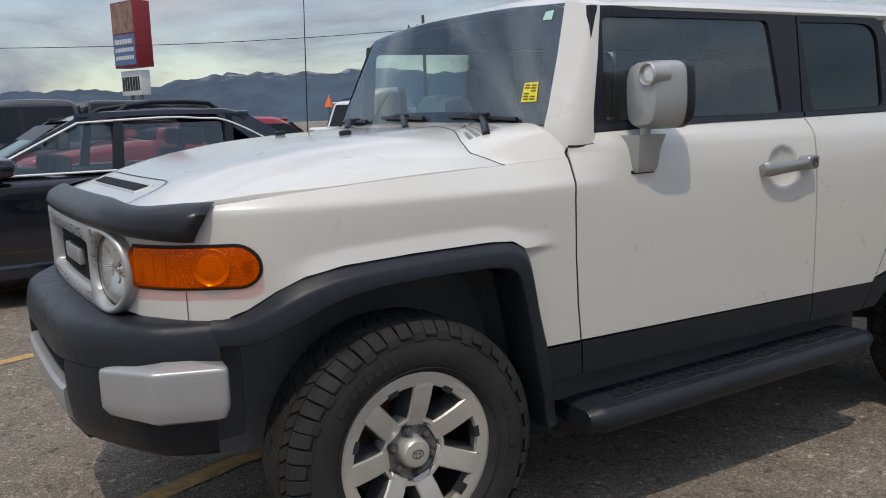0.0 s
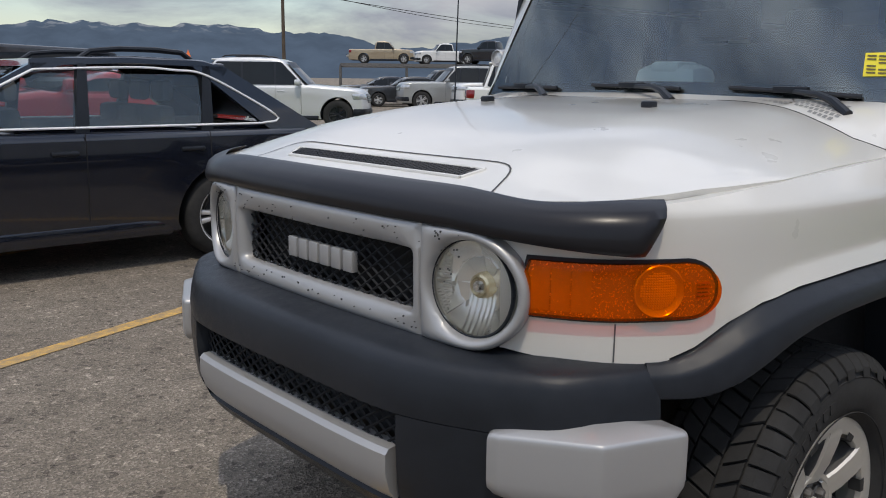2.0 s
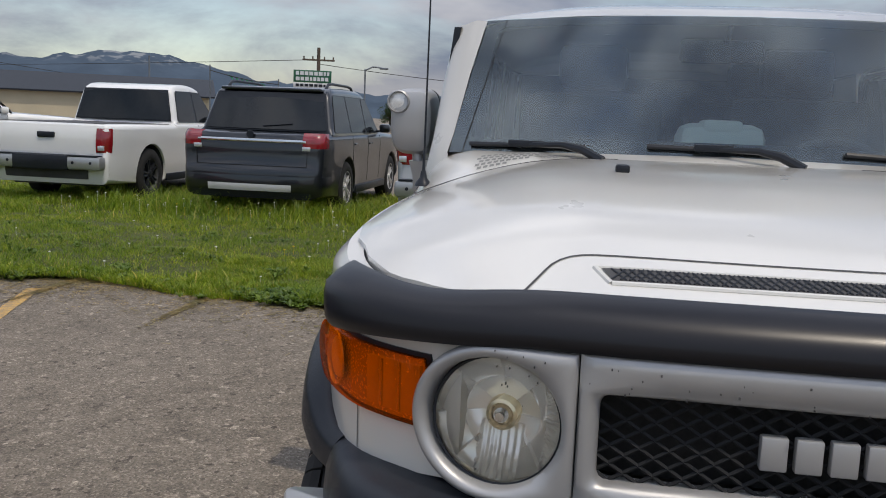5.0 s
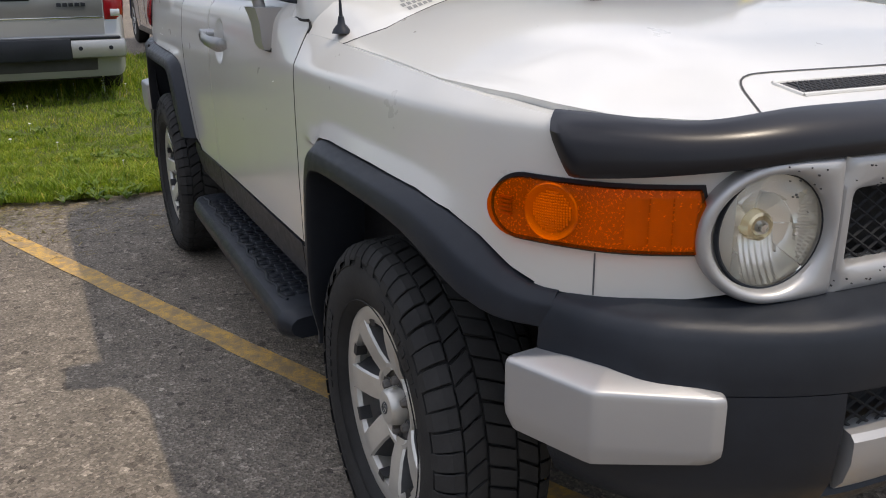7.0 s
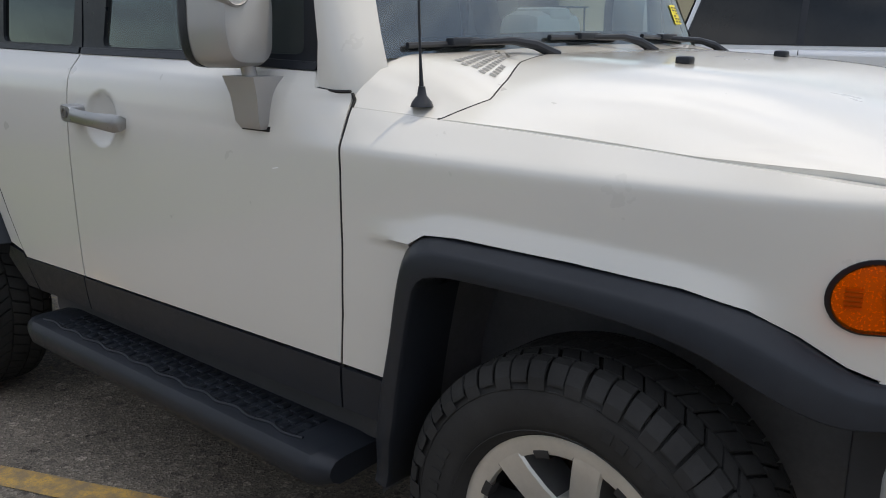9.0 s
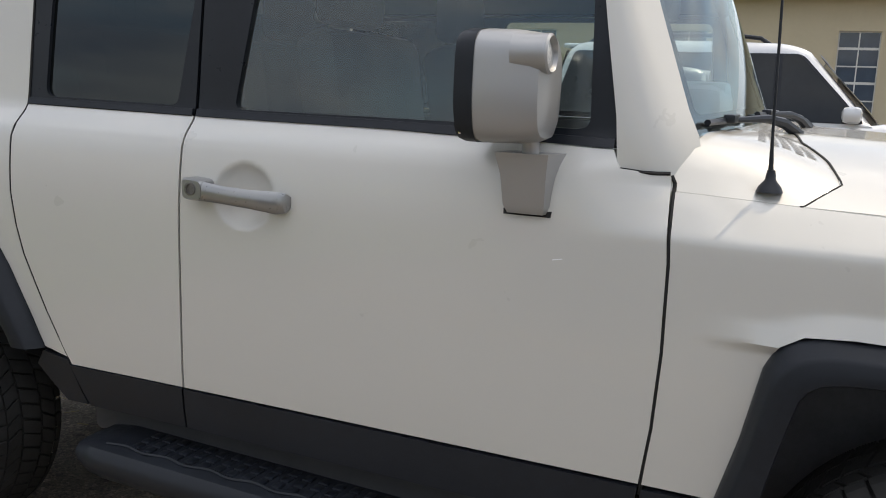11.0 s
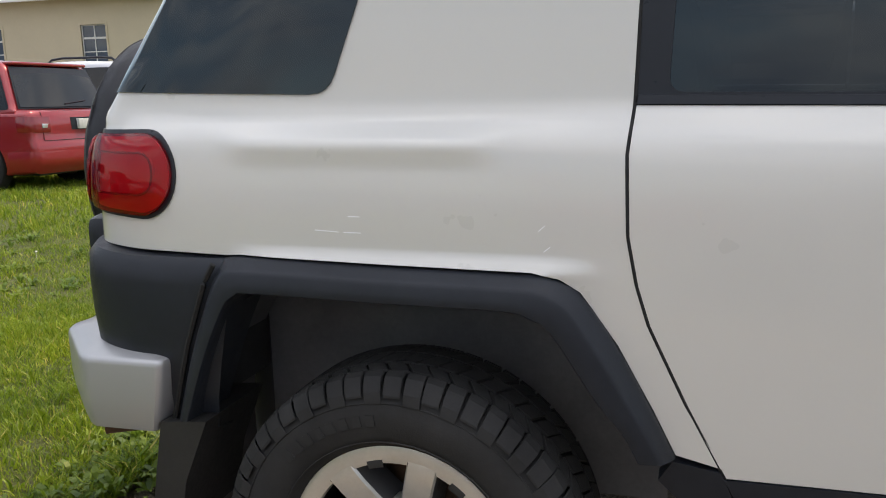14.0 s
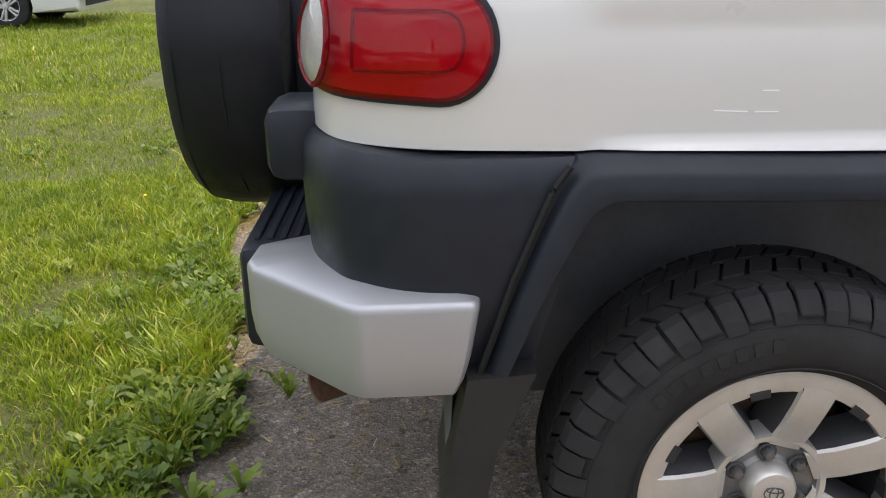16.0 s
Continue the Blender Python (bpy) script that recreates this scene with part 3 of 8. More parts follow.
M_straw = grass_material("dry_stalks", (0.16, 0.12, 0.05), (0.30, 0.24, 0.11), (0.42, 0.36, 0.20))
litter("dry_grass_litter", 40000, 0.40, 0.05, M_straw, "dry grass clippings scattered on the asphalt", 21)
litter("dry_grass_litter", 9000, 0.12, 0.06, M_straw, "matted dry stalks along the asphalt edge", 22)
grass("tall_grass", 9000, (-10.2, -8.7), (-7.0, 0.5), 0.20, 0.0045, M_grass, "tall unmown grass under the parked cars", seed=31)


def flowers(count, seed):
    """Small pale and yellow flower heads standing in the grass."""
    g = random.Random(seed)
    for nm, mat, lab, cnt in (("white_flowers", M_petal, "small white flower heads in the grass", count), ("yellow_flowers", M_bloom, "a few yellow flowers in the grass", count // 5)):
        bm = bmesh.new()
        for _ in range(cnt):
            y = g.uniform(-7, 3)
            x = g.uniform(-9.2, edge_x(y) - 0.3) if g.random() < 0.5 else g.uniform(-9.4, -8.2)
            h = g.uniform(0.05, 0.09) if x > -8.2 else g.uniform(0.10, 0.22)
            r = g.uniform(0.008, 0.014)
            add_tube(bm, [(x, y, 0.02 + fall(x, y)), (x + g.uniform(-0.01, 0.01), y, 0.03 + h + fall(x, y))], 0.0012, 3)
            add_lathe(bm, [(0.0, r * 0.5), (r * 0.7, r * 0.35), (r, 0.0), (r * 0.5, -r * 0.4)], 7, "z", (x, y, 0.03 + h + fall(x, y)))
        tagged(part(nm, bm, mat, None), lab, "flowers", "", "stuff")


M_petal = surface("white_petals", (0.70, 0.70, 0.62), 0.7)
M_bloom = surface("yellow_petals", (0.75, 0.52, 0.02), 0.6)
flowers(110, 5)


def line(a, b, w=0.10):
    """A painted line on the asphalt."""
    p = resample([a, b], 60)
    t = p[-1] - p[0]
    t /= np.linalg.norm(t)
    n = np.array([-t[1], t[0]])
    g = random.Random(int(a[1] * 100))
    rows = [[(*(q + n * (w / 2 + g.uniform(-0.004, 0.004)) * s), 0.004) for q in p] for s in (-1, 0, 1)]
    return tagged(part("parking_line", skin(rows), M_line, None), "worn yellow parking bay line on the asphalt", "road marking", "parking lines", "structure")


for y0 in (1.45, -2.02, -4.42, -6.9):
    k = 0.405 if y0 > -3 else 0.372
    line((-4.02, y0), (1.6, y0 + 5.62 * k))

# ---- the white off-roader: nose towards +x, front axle at x = 0, right side towards -y ----
PLAN = smooth_path([(0.715, 0), (0.712, 0.20), (0.706, 0.36), (0.692, 0.49), (0.655, 0.60), (0.59, 0.705), (0.50, 0.775), (0.39, 0.827),
                    (0.25, 0.862), (0.0, 0.888), (-0.35, 0.897), (-0.8, 0.898), (-1.7, 0.898), (-2.4, 0.906), (-2.9, 0.908), (-3.12, 0.902),
                    (-3.27, 0.888), (-3.38, 0.850), (-3.44, 0.775), (-3.47, 0.64), (-3.485, 0.30), (-3.49, 0.0)], 700)
PLAN_S = np.r_[0, np.cumsum(np.linalg.norm(np.diff(PLAN, axis=0), axis=1))]
_t = np.gradient(PLAN, axis=0)
_t /= np.linalg.norm(_t, axis=1)[:, None]
PLAN_N = np.stack([_t[:, 1], -_t[:, 0]], 1)
SIDE = smooth_path([(0.40, 0.06), (0.50, 0.026), (0.62, 0.010), (0.80, 0.002), (0.97, 0.0), (1.08, 0.003), (1.15, 0.009), (1.195, 0.016), (1.215, 0.022), (1.232, 0.032),
                    (1.25, 0.048), (1.265, 0.060), (1.28, 0.067), (1.31, 0.072), (1.45, 0.085), (1.60, 0.101), (1.66, 0.112), (1.72, 0.16)], 400)
NOSE = np.array([(0.40, 0.05), (0.50, 0.024), (0.62, 0.010), (0.80, 0.002), (0.97, 0.0), (1.06, 0.0), (1.092, 0.001), (1.104, 0.003), (1.112, 0.0075), (1.120, 0.0145), (1.166, 0.0585), (1.20, 0.095)])


def inset(z, x, nx):
    side = np.interp(z, SIDE[:, 0], SIDE[:, 1])
    nose = np.interp(z, NOSE[:, 0], NOSE[:, 1])
    f = np.clip((x + 0.75) / 0.35, 0, 1)
    d = side * (1 - f) + nose * f
    d = d * (1 - 0.5 * np.clip((-nx - 0.10) / 0.5, 0, 1) * np.clip((z - 1.20) / 0.06, 0, 1))
    return d + np.maximum(0, -nx) * np.maximum(0, z - 1.27) * 0.10


def surf(s, z, d=0.0):
    """The body's outer skin: s along the plan from the nose's middle, z the height, d inwards."""
    x, y = np.interp(s, PLAN_S, PLAN[:, 0]), np.interp(s, PLAN_S, PLAN[:, 1])
    nx, ny = np.interp(s, PLAN_S, PLAN_N[:, 0]), np.interp(s, PLAN_S, PLAN_N[:, 1])
    k = inset(z, x, nx) + d
    q = float(np.clip((-2.86 - x) / 0.46, 0, 1))
    rake = 0.58 * max(0.0, z - 1.275) * q * q * (3 - 2 * q)  # the tail leans forwards above the waist
    return (float(x + -nx * k + rake), float(y - ny * k), float(z))


def at_x(x, z):
    """(s, z) of the place on the skin with that x."""
    k = np.array([surf(s, z)[0] for s in PLAN_S[::5]])
    return (float(np.interp(-x, -k, PLAN_S[::5])), z)


def at_y(y, z):
    k = np.array([surf(s, z)[1] for s in PLAN_S[:220:4]])
    return (float(np.interp(y, k, PLAN_S[:220:4])), z)


def xs(*pts):
    return [at_x(*p) for p in pts]


car = empty("off_road_suv", pose(0, 0, 0), "white boxy off-road SUV with black plastic wheel arch flares", "car")

FLARE_F_OUT = [(-0.515, 0.37), (-0.46, 0.60), (-0.42, 0.75), (-0.392, 0.89), (-0.368, 0.933), (-0.33, 0.956), (-0.25, 0.962), (-0.005, 0.957),
               (0.19, 0.945), (0.29, 0.925), (0.365, 0.89), (0.43, 0.85), (0.475, 0.832), (0.515, 0.830)]
FLARE_F_IN = [(-0.45, 0.37), (-0.395, 0.56), (-0.36, 0.72), (-0.328, 0.85), (-0.312, 0.876), (-0.285, 0.89), (-0.21, 0.898), (-0.02, 0.895),
              (0.13, 0.882), (0.235, 0.856), (0.31, 0.82), (0.375, 0.787), (0.43, 0.768), (0.508, 0.766)]
FLARE_R_OUT = [(-3.19, 0.62), (-3.135, 0.80), (-3.08, 0.940), (-3.055, 0.974), (-3.015, 0.989), (-2.70, 0.984), (-2.42, 0.981), (-2.37, 0.970),
               (-2.333, 0.946), (-2.265, 0.85), (-2.20, 0.73), (-2.160, 0.648)]
FLARE_R_IN = [(-3.157, 0.61), (-3.09, 0.78), (-3.035, 0.892), (-3.012, 0.916), (-2.98, 0.925), (-2.706, 0.921), (-2.47, 0.919), (-2.42, 0.908),
              (-2.381, 0.885), (-2.301, 0.765), (-2.25, 0.70), (-2.225, 0.652)]
G = 0.0032  # half a panel gap


def fender():
    o = xs((-0.577, 1.186), (-0.365, 1.174), (-0.15, 1.166), (0.1, 1.154), (0.3, 1.140), (0.45, 1.125))
    o += [at_y(0.70, 1.112), at_y(0.60, 1.10), at_y(0.545, 1.09), at_y(0.545, 0.84)]
    o += [at_y(0.62, 0.832)] + xs((0.56, 0.828), (0.47, 0.828))
    o += xs(*[(x, z + 0.004) for x, z in FLARE_F_OUT[::-1][1:-2]])
    o += xs((-0.455, 0.622), (-0.592 + G, 0.622), (-0.578 + G, 0.74), (-0.570 + G, 0.89), (-0.571 + G, 1.057))
    lx = [p[0] for p in FLARE_F_OUT[4:11]]
    lz = [p[1] for p in FLARE_F_OUT[4:11]]

    def fn(s, z, d=0.0):
        # the wing swells out to meet the flare, ending in a point behind it
        x = float(np.interp(s, PLAN_S, PLAN[:, 0]))
        h = z - float(np.interp(x, lx, lz))
        k = max(0.0, 1 - max(0.0, h) / 0.045) * np.clip((x + 0.50) / 0.12, 0, 1) * np.clip((0.36 - x) / 0.1, 0, 1)
        if x < lx[0]:
            k *= max(0.0, 1 - max(0.0, 0.935 - z) / 0.015)
        return surf(s, z, d - 0.015 * float(k))
    return bent_panel(o, fn, thick=0.03, su=0.03, sv=0.008)


def dent(s0, z0, ru, rv, depth):
    def fn(s, z, d=0.0):
        q = ((s - s0) / ru) ** 2 + ((z - z0) / rv) ** 2
        return surf(s, z, d + depth * max(0.0, 1 - q) ** 0.62)
    return fn


def front_door():
    s0, z0 = at_x(-1.520, 1.102)
    o = xs((-0.585 - G, 1.214), (-0.571 - G, 1.057), (-0.570 - G, 0.89), (-0.578 - G, 0.74), (-0.592 - G, 0.622), (-1.706 + G, 0.617),
           (-1.702 + G, 0.85), (-1.703 + G, 1.10), (-1.705 + G, 1.271), (-1.2, 1.268), (-0.70, 1.255), (-0.682, 1.222))
    return bent_panel(o, dent(s0, z0, 0.078, 0.072, 0.021), thick=0.045, su=0.0075, sv=0.0075)


def rear_door():
    o = xs((-1.706 - G, 0.617), (-1.702 - G, 0.85), (-1.703 - G, 1.10), (-1.705 - G, 1.271), (-2.250 + G, 1.278), (-2.257 + G, 1.194),
           (-2.252 + G, 1.052), (-2.235 + G, 0.965), (-2.213 + G, 0.894), (-2.144 + G, 0.748), (-2.074 + G, 0.615))
    return bent_panel(o, surf, thick=0.03, su=0.05, sv=0.03)


def quarter():
    o = xs((-2.074 - G, 0.632), (-2.144 - G, 0.748), (-2.213 - G, 0.894), (-2.235 - G, 0.965), (-2.252 - G, 1.052), (-2.257 - G, 1.194),
           (-2.250 - G, 1.278), (-2.246 - G, 1.40), (-2.243, 1.56), (-2.235, 1.645), (-2.5, 1.645), (-3.0, 1.648))
    o += [(PLAN_S[-1] - 0.62, 1.648), (PLAN_S[-1] - 0.62, 1.003)]
    o += xs((-3.40, 0.996), (-3.28, 0.992), (-3.05, 0.990))
    o += xs(*[(x, z + 0.004) for x, z in FLARE_R_OUT[4:]])

    def fn(s, z, d=0.0):
        # flare shoulder and the soft waist band above the arch
        x = float(np.interp(s, PLAN_S, PLAN[:, 0]))
        i0, i1 = float(inset(z, -2.8, 0.0)), float(inset(1.268, -2.8, 0.0))
        t_ = min(i0, 0.0112) if z < 1.213 else (0.0112 + (i1 - 0.0112) * (z - 1.213) / 0.050 if z < 1.263 else max(i0, i1))
        zz = max(z, 1.213)
        k = (i0 - t_) * np.clip((-2.36 - 3.2 * max(0.0, 1.251 - zz) - x) / 0.05, 0, 1) * np.clip((x + 3.07 + 3.2 * (zz - 1.213)) / 0.07, 0, 1)
        h = z - 0.983
        m_ = max(0.0, 1 - abs(max(0.0, h)) / 0.026) * np.clip((-2.29 - x) / 0.10, 0, 1) * np.clip((x + 3.05) / 0.1, 0, 1)
        if h < 0:
            m_ *= max(0.0, 1 + h / 0.06)
        return surf(s, z, d - float(k) - 0.016 * float(m_))
    return bent_panel(o, fn, thick=0.03, su=0.03, sv=0.009)


def flare(out, inn, n=64):
    a, b = smooth_path(out, n), smooth_path(inn, n)
    rows = []
    for t, d in ((0.0, 0.012), (0.0, -0.004), (0.03, -0.013), (0.10, -0.021), (0.26, -0.037), (0.32, -0.0425), (0.38, -0.0455), (0.46, -0.0475), (0.70, -0.052), (0.92, -0.054), (0.97, -0.0535), (1.0, -0.050), (1.015, -0.042), (1.02, -0.030), (1.02, 0.10)):
        rows.append([surf(*at_x(*((1 - t) * p + t * q)), d * (1 - 0.50 * float(np.clip((p[0] - 0.36) / 0.14, 0, 1)) * (d < 0))) for p, q in zip(a, b)])
    bm = skin(rows)
    for e in (0, -1):
        bm.verts.ensure_lookup_table()
        k = len(rows[0])
        ids = [r * k + (0 if e == 0 else k - 1) for r in range(len(rows))]
        bm.faces.new([bm.verts[i] for i in ids])
    bmesh.ops.recalc_face_normals(bm, faces=bm.faces)
    return bm


part_pair("fender", fender(), M_white, car)
doors = part_pair("front_door", front_door(), M_white, car)
part_pair("rear_door", rear_door(), M_white, car)
part_pair("quarter_panel", quarter(), M_white, car)
part_pair("fender_flare", flare(FLARE_F_OUT, FLARE_F_IN), M_plastic, car, "textured black plastic wheel arch flare")
part_pair("fender_flare", flare(FLARE_R_OUT, FLARE_R_IN), M_plastic, car, "textured black plastic wheel arch flare")

# dark strips fill the panel gaps in place of their shade
SEAMS = ([(-0.588, 1.214), (-0.581, 1.205), (-0.571, 1.057), (-0.570, 0.89), (-0.578, 0.74), (-0.592, 0.60)],
         [(-1.707, 0.60), (-1.706, 0.617), (-1.702, 0.85), (-1.703, 1.10), (-1.705, 1.275)],
         [(-2.03, 0.52), (-2.074, 0.615), (-2.144, 0.748), (-2.213, 0.894), (-2.235, 0.965), (-2.252, 1.052), (-2.257, 1.194), (-2.250, 1.278), (-2.246, 1.40), (-2.243, 1.56)],
         [(-0.577, 1.183), (-0.365, 1.171), (-0.15, 1.163), (0.1, 1.151), (0.3, 1.137), (0.45, 1.122)],
         [(-3.195, 0.62), (-3.14, 0.80), (-3.086, 0.938), (-3.062, 0.976)])
for k, path in enumerate(SEAMS):
    d = (0.003, 0.008, 0.003)[k] if k < 3 else (0.007 if k == 3 else -0.034)
    pts = [surf(*at_x(*q), d) for q in resample(path, 40)]
    part_pair("gap_shade_strip", tube(pts, (0.0040 if k == 0 else 0.0038) if k < 3 else (0.0026 if k == 3 else 0.006), 6), M_gap_gasket, car, "dark strip put in for the shade of the panel gap")

# black sill cladding below the doors, in three lengths
for a, b in (((-0.455, -0.43), (-0.588, -0.60)), ((-0.596, -0.606), (-1.703, -1.703)), ((-1.709, -1.709), (-2.074, -2.02))):
    part_pair("sill_cladding", bent_panel(xs((a[0], 0.614), (a[1], 0.508), (b[1], 0.508), (b[0], 0.612)), surf, depth=-0.004, thick=0.05), M_plastic, car,
              "matt black plastic sill cladding")
part_pair("sill_cladding", bent_panel(xs((-2.08, 0.626), (-2.03, 0.51), (-2.10, 0.51), (-2.19, 0.60), (-2.165, 0.64)), surf, depth=-0.004, thick=0.05), M_plastic, car,
          "matt black plastic sill cladding")

# small bright reflections on the right-hand rear panel, put in as pale slivers
for x0, z0, ln, sl in ((-2.85, 1.047, 0.050, -0.05), (-2.79, 1.044, 0.036, 0.0), (-2.78, 1.075, 0.024, 0.0), (-2.41, 1.057, 0.012, 0.9), (-2.40, 1.020, 0.012, 0.8), (-0.79, 1.04, 0.020, 0.2)):
    (sa, za), (sb, zb) = at_x(x0, z0), at_x(x0 + ln, z0 + ln * sl)
    part("glint_sliver", mirrored(bent_panel([(sa, za), (sb, zb), (sb, zb + 0.0018), (sa, za + 0.0022)], surf, -0.0008, 0.0, 0.1, 0.1)), M_glint, car, "pale sliver put in for a bright reflection on the body")

# ---- bonnet, cowl, deflector ----
HX = [-0.46, -0.365, -0.25, -0.094, 0.1, 0.3, 0.42, 0.50, 0.58, 0.66]
HC = [1.290, 1.287, 1.282, 1.273, 1.256, 1.224, 1.196, 1.170, 1.142, 1.115]
HE = [1.186, 1.180, 1.176, 1.170, 1.160, 1.147, 1.138, 1.129, 1.118, 1.100]


WING_X = np.linspace(-0.577, 0.28, 24)
WING = np.array([surf(*at_x(x, float(np.interp(x, [-0.577, -0.365, -0.15, 0.1, 0.3], [1.186, 1.174, 1.166, 1.154, 1.140])))) for x in WING_X])
HW_X = np.r_[-0.70, WING_X, 0.35, 0.46, 0.55, 0.61, 0.645, 0.668]
HW_Y = np.r_[WING[0, 1] + 0.004, WING[:, 1], 0.782, 0.745, 0.685, 0.60, 0.50, 0.30] - 0.003
HE = np.where(np.array(HX) < 0.29, np.interp(HX, WING_X, WING[:, 2]) + 0.001, HE)


def wing_z(x):
    """Height of the wing's top edge."""
    return float(np.interp(x, np.r_[-0.70, WING_X], np.r_[WING[0, 2] + 0.006, WING[:, 2]]))


def half_width(x):
    return float(np.interp(x, HW_X, HW_Y))


W_MAX = half_width(-0.365)
HE_S, HC_S = smooth_path(list(zip(HX, HE)), 160), smooth_path(list(zip(HX, HC)), 160)


def hood_z(x, y):
    w = half_width(min(x, 0.56))
    t = min(1.0, abs(y) / w)
    g = 1 - max(0.0, (t - 0.40) / 0.60) ** 2.2
    e, c = np.interp(x, HE_S[:, 0], HE_S[:, 1]), np.interp(x, HC_S[:, 0], HC_S[:, 1])
    return float(e + (c - e) * g)


def hood():
    rows = []
    for v in np.linspace(-1, 1, 61):
        row = []
        yv = abs(v) * W_MAX
        rear = float(np.interp(yv, [0, 0.3, 0.52, 0.64, 0.74, 0.836], [-0.43, -0.42, -0.385, -0.33, -0.30, -0.365]))
        front = float(np.interp(yv, np.r_[0, HW_Y[::-1]], np.r_[0.672, HW_X[::-1]]))
        for u in np.linspace(0, 1, 46):
            x = rear + (front - rear) * u
            y = math.copysign(min(yv, half_width(x)), v)
            row.append((x, y, hood_z(x, y)))
        rows.append([(row[0][0], row[0][1], row[0][2] - 0.03)] + row + [(row[-1][0], row[-1][1], row[-1][2] - 0.03)])
    rows = [[(a, b, c - 0.03) for a, b, c in rows[0]]] + rows + [[(a, b, c - 0.03) for a, b, c in rows[-1]]]
    return skin(rows)


bonnet = part("bonnet", hood(), M_white, car)


def hood_ribbon(path, width, lift=0.0012):
    """A narrow seam lying on the bonnet."""
    p = resample(path, 60)
    rows = [[], []]
    for i in range(len(p)):
        t = p[min(i + 1, len(p) - 1)] - p[max(i - 1, 0)]
        t /= np.linalg.norm(t)
        for r, sgn in zip(rows, (1, -1)):
            x, y = p[i] + sgn * width / 2 * np.array([-t[1], t[0]])
            r.append((x, y, hood_z(x, y) + lift))
    return skin(rows)


part("seam", hood_ribbon(round_corners([(0.64, -0.47), (0.505, -0.415), (0.512, 0.0), (0.505, 0.415), (0.64, 0.47)], [0, 0.05, 0.3, 0.05, 0])[0:25], 0.0042), M_gap, bonnet, "dark panel gap")

# gaps between the bonnet's rear corners and the cowl, and the crease of the cowl
for sgn in (1, -1):
    pts = []
    for yv in np.linspace(0.838, 0.30, 40):
        x = float(np.interp(yv, [0, 0.3, 0.52, 0.64, 0.74, 0.836], [-0.4285, -0.4185, -0.3835, -0.3285, -0.2985, -0.3635]))
        y = min(yv, half_width(x))
        pts.append((x, sgn * y, hood_z(x, y) - 0.0012))
    part("bonnet_gap", tube(pts, 0.0026, 5), M_gap_gasket, bonnet, "dark gap behind the bonnet")

# slot in the bonnet as a dark sheet for its shade, with its mesh
rows = [[(x, y, hood_z(x, y) + 0.002) for y in np.linspace(-k, k, 31)] for x, k in ((0.548, 0.350), (0.585, 0.332))]
part("vent_shade", skin(rows), M_gap, bonnet, "dark sheet for the shade in the bonnet slot")
bm = bmesh.new()
for j in range(-26, 27):
    for sgn in (1, -1):
        y0 = j * 0.0135
        if abs(y0) < 0.335:
            add_tube(bm, [(0.550, y0 - sgn * 0.011, hood_z(0.55, y0) + 0.003), (0.583, y0 + sgn * 0.011, hood_z(0.583, y0) + 0.003)], 0.0016, 4)
part("vent_mesh", bm, M_trim, bonnet, "black honeycomb mesh")
bm = bmesh.new()
for a, b in (((0.543, -0.36), (0.543, 0.36)), ((0.590, -0.335), (0.590, 0.335)), ((0.543, -0.36), (0.590, -0.335)), ((0.543, 0.36), (0.590, 0.335))):
    add_tube(bm, [(x, y, hood_z(x, y) - 0.001) for x, y in resample([a, b], 24)], 0.0055, 8)
part("vent_surround", bm, M_white, bonnet)

for y in (-0.30, 0.30):
    bm = box((-0.115, y - 0.016, hood_z(-0.1, y) - 0.004), (-0.080, y + 0.016, hood_z(-0.1, y) + 0.016), 0.006)
    part("washer_nozzle", bm, M_trim, bonnet, "small black washer nozzle")


def cowl():
    rows = []
    for y in np.linspace(-W_MAX, W_MAX, 61):
        a = abs(y)
        fx = float(np.interp(a, [0, 0.3, 0.52, 0.64, 0.74, 0.836], [-0.427, -0.417, -0.382, -0.327, -0.297, -0.362]))
        bx = float(np.interp(a, [0, 0.4, 0.7, 0.76, 0.845], [-0.50, -0.515, -0.550, -0.61, -0.64]))
        zf = hood_z(fx, y) - 0.003
        zb = float(np.interp(a, [0, 0.70, 0.785, 0.82, 0.845], [1.305, 1.292, 1.278, 1.236, 1.191]))
        row = []
        for u in np.linspace(0, 1, 9):
            x = fx + (bx - fx) * u
            z = zf + (zb - zf) * u + 0.010 * math.sin(math.pi * u) * np.clip((0.84 - a) / 0.12, 0, 1) * (a > 0.5)
            k_ = float(np.clip((a - 0.70) / (W_MAX - 0.70), 0, 1))
            row.append((x, math.copysign(a + (half_width(x) - W_MAX) * k_, y), z + (wing_z(x) + 0.001 - z) * k_ ** 5))
        rows.append([(row[0][0], y, row[0][2] - 0.04)] + row + [(row[-1][0] - 0.01, row[-1][1], row[-1][2] - 0.05)])
    rows = [[(a, b * 0.995, c - 0.05) for a, b, c in rows[0]]] + rows + [[(a, b * 0.995, c - 0.05) for a, b, c in rows[-1]]]
    return skin(rows)


cowl_part = part("cowl", cowl(), M_white, car)
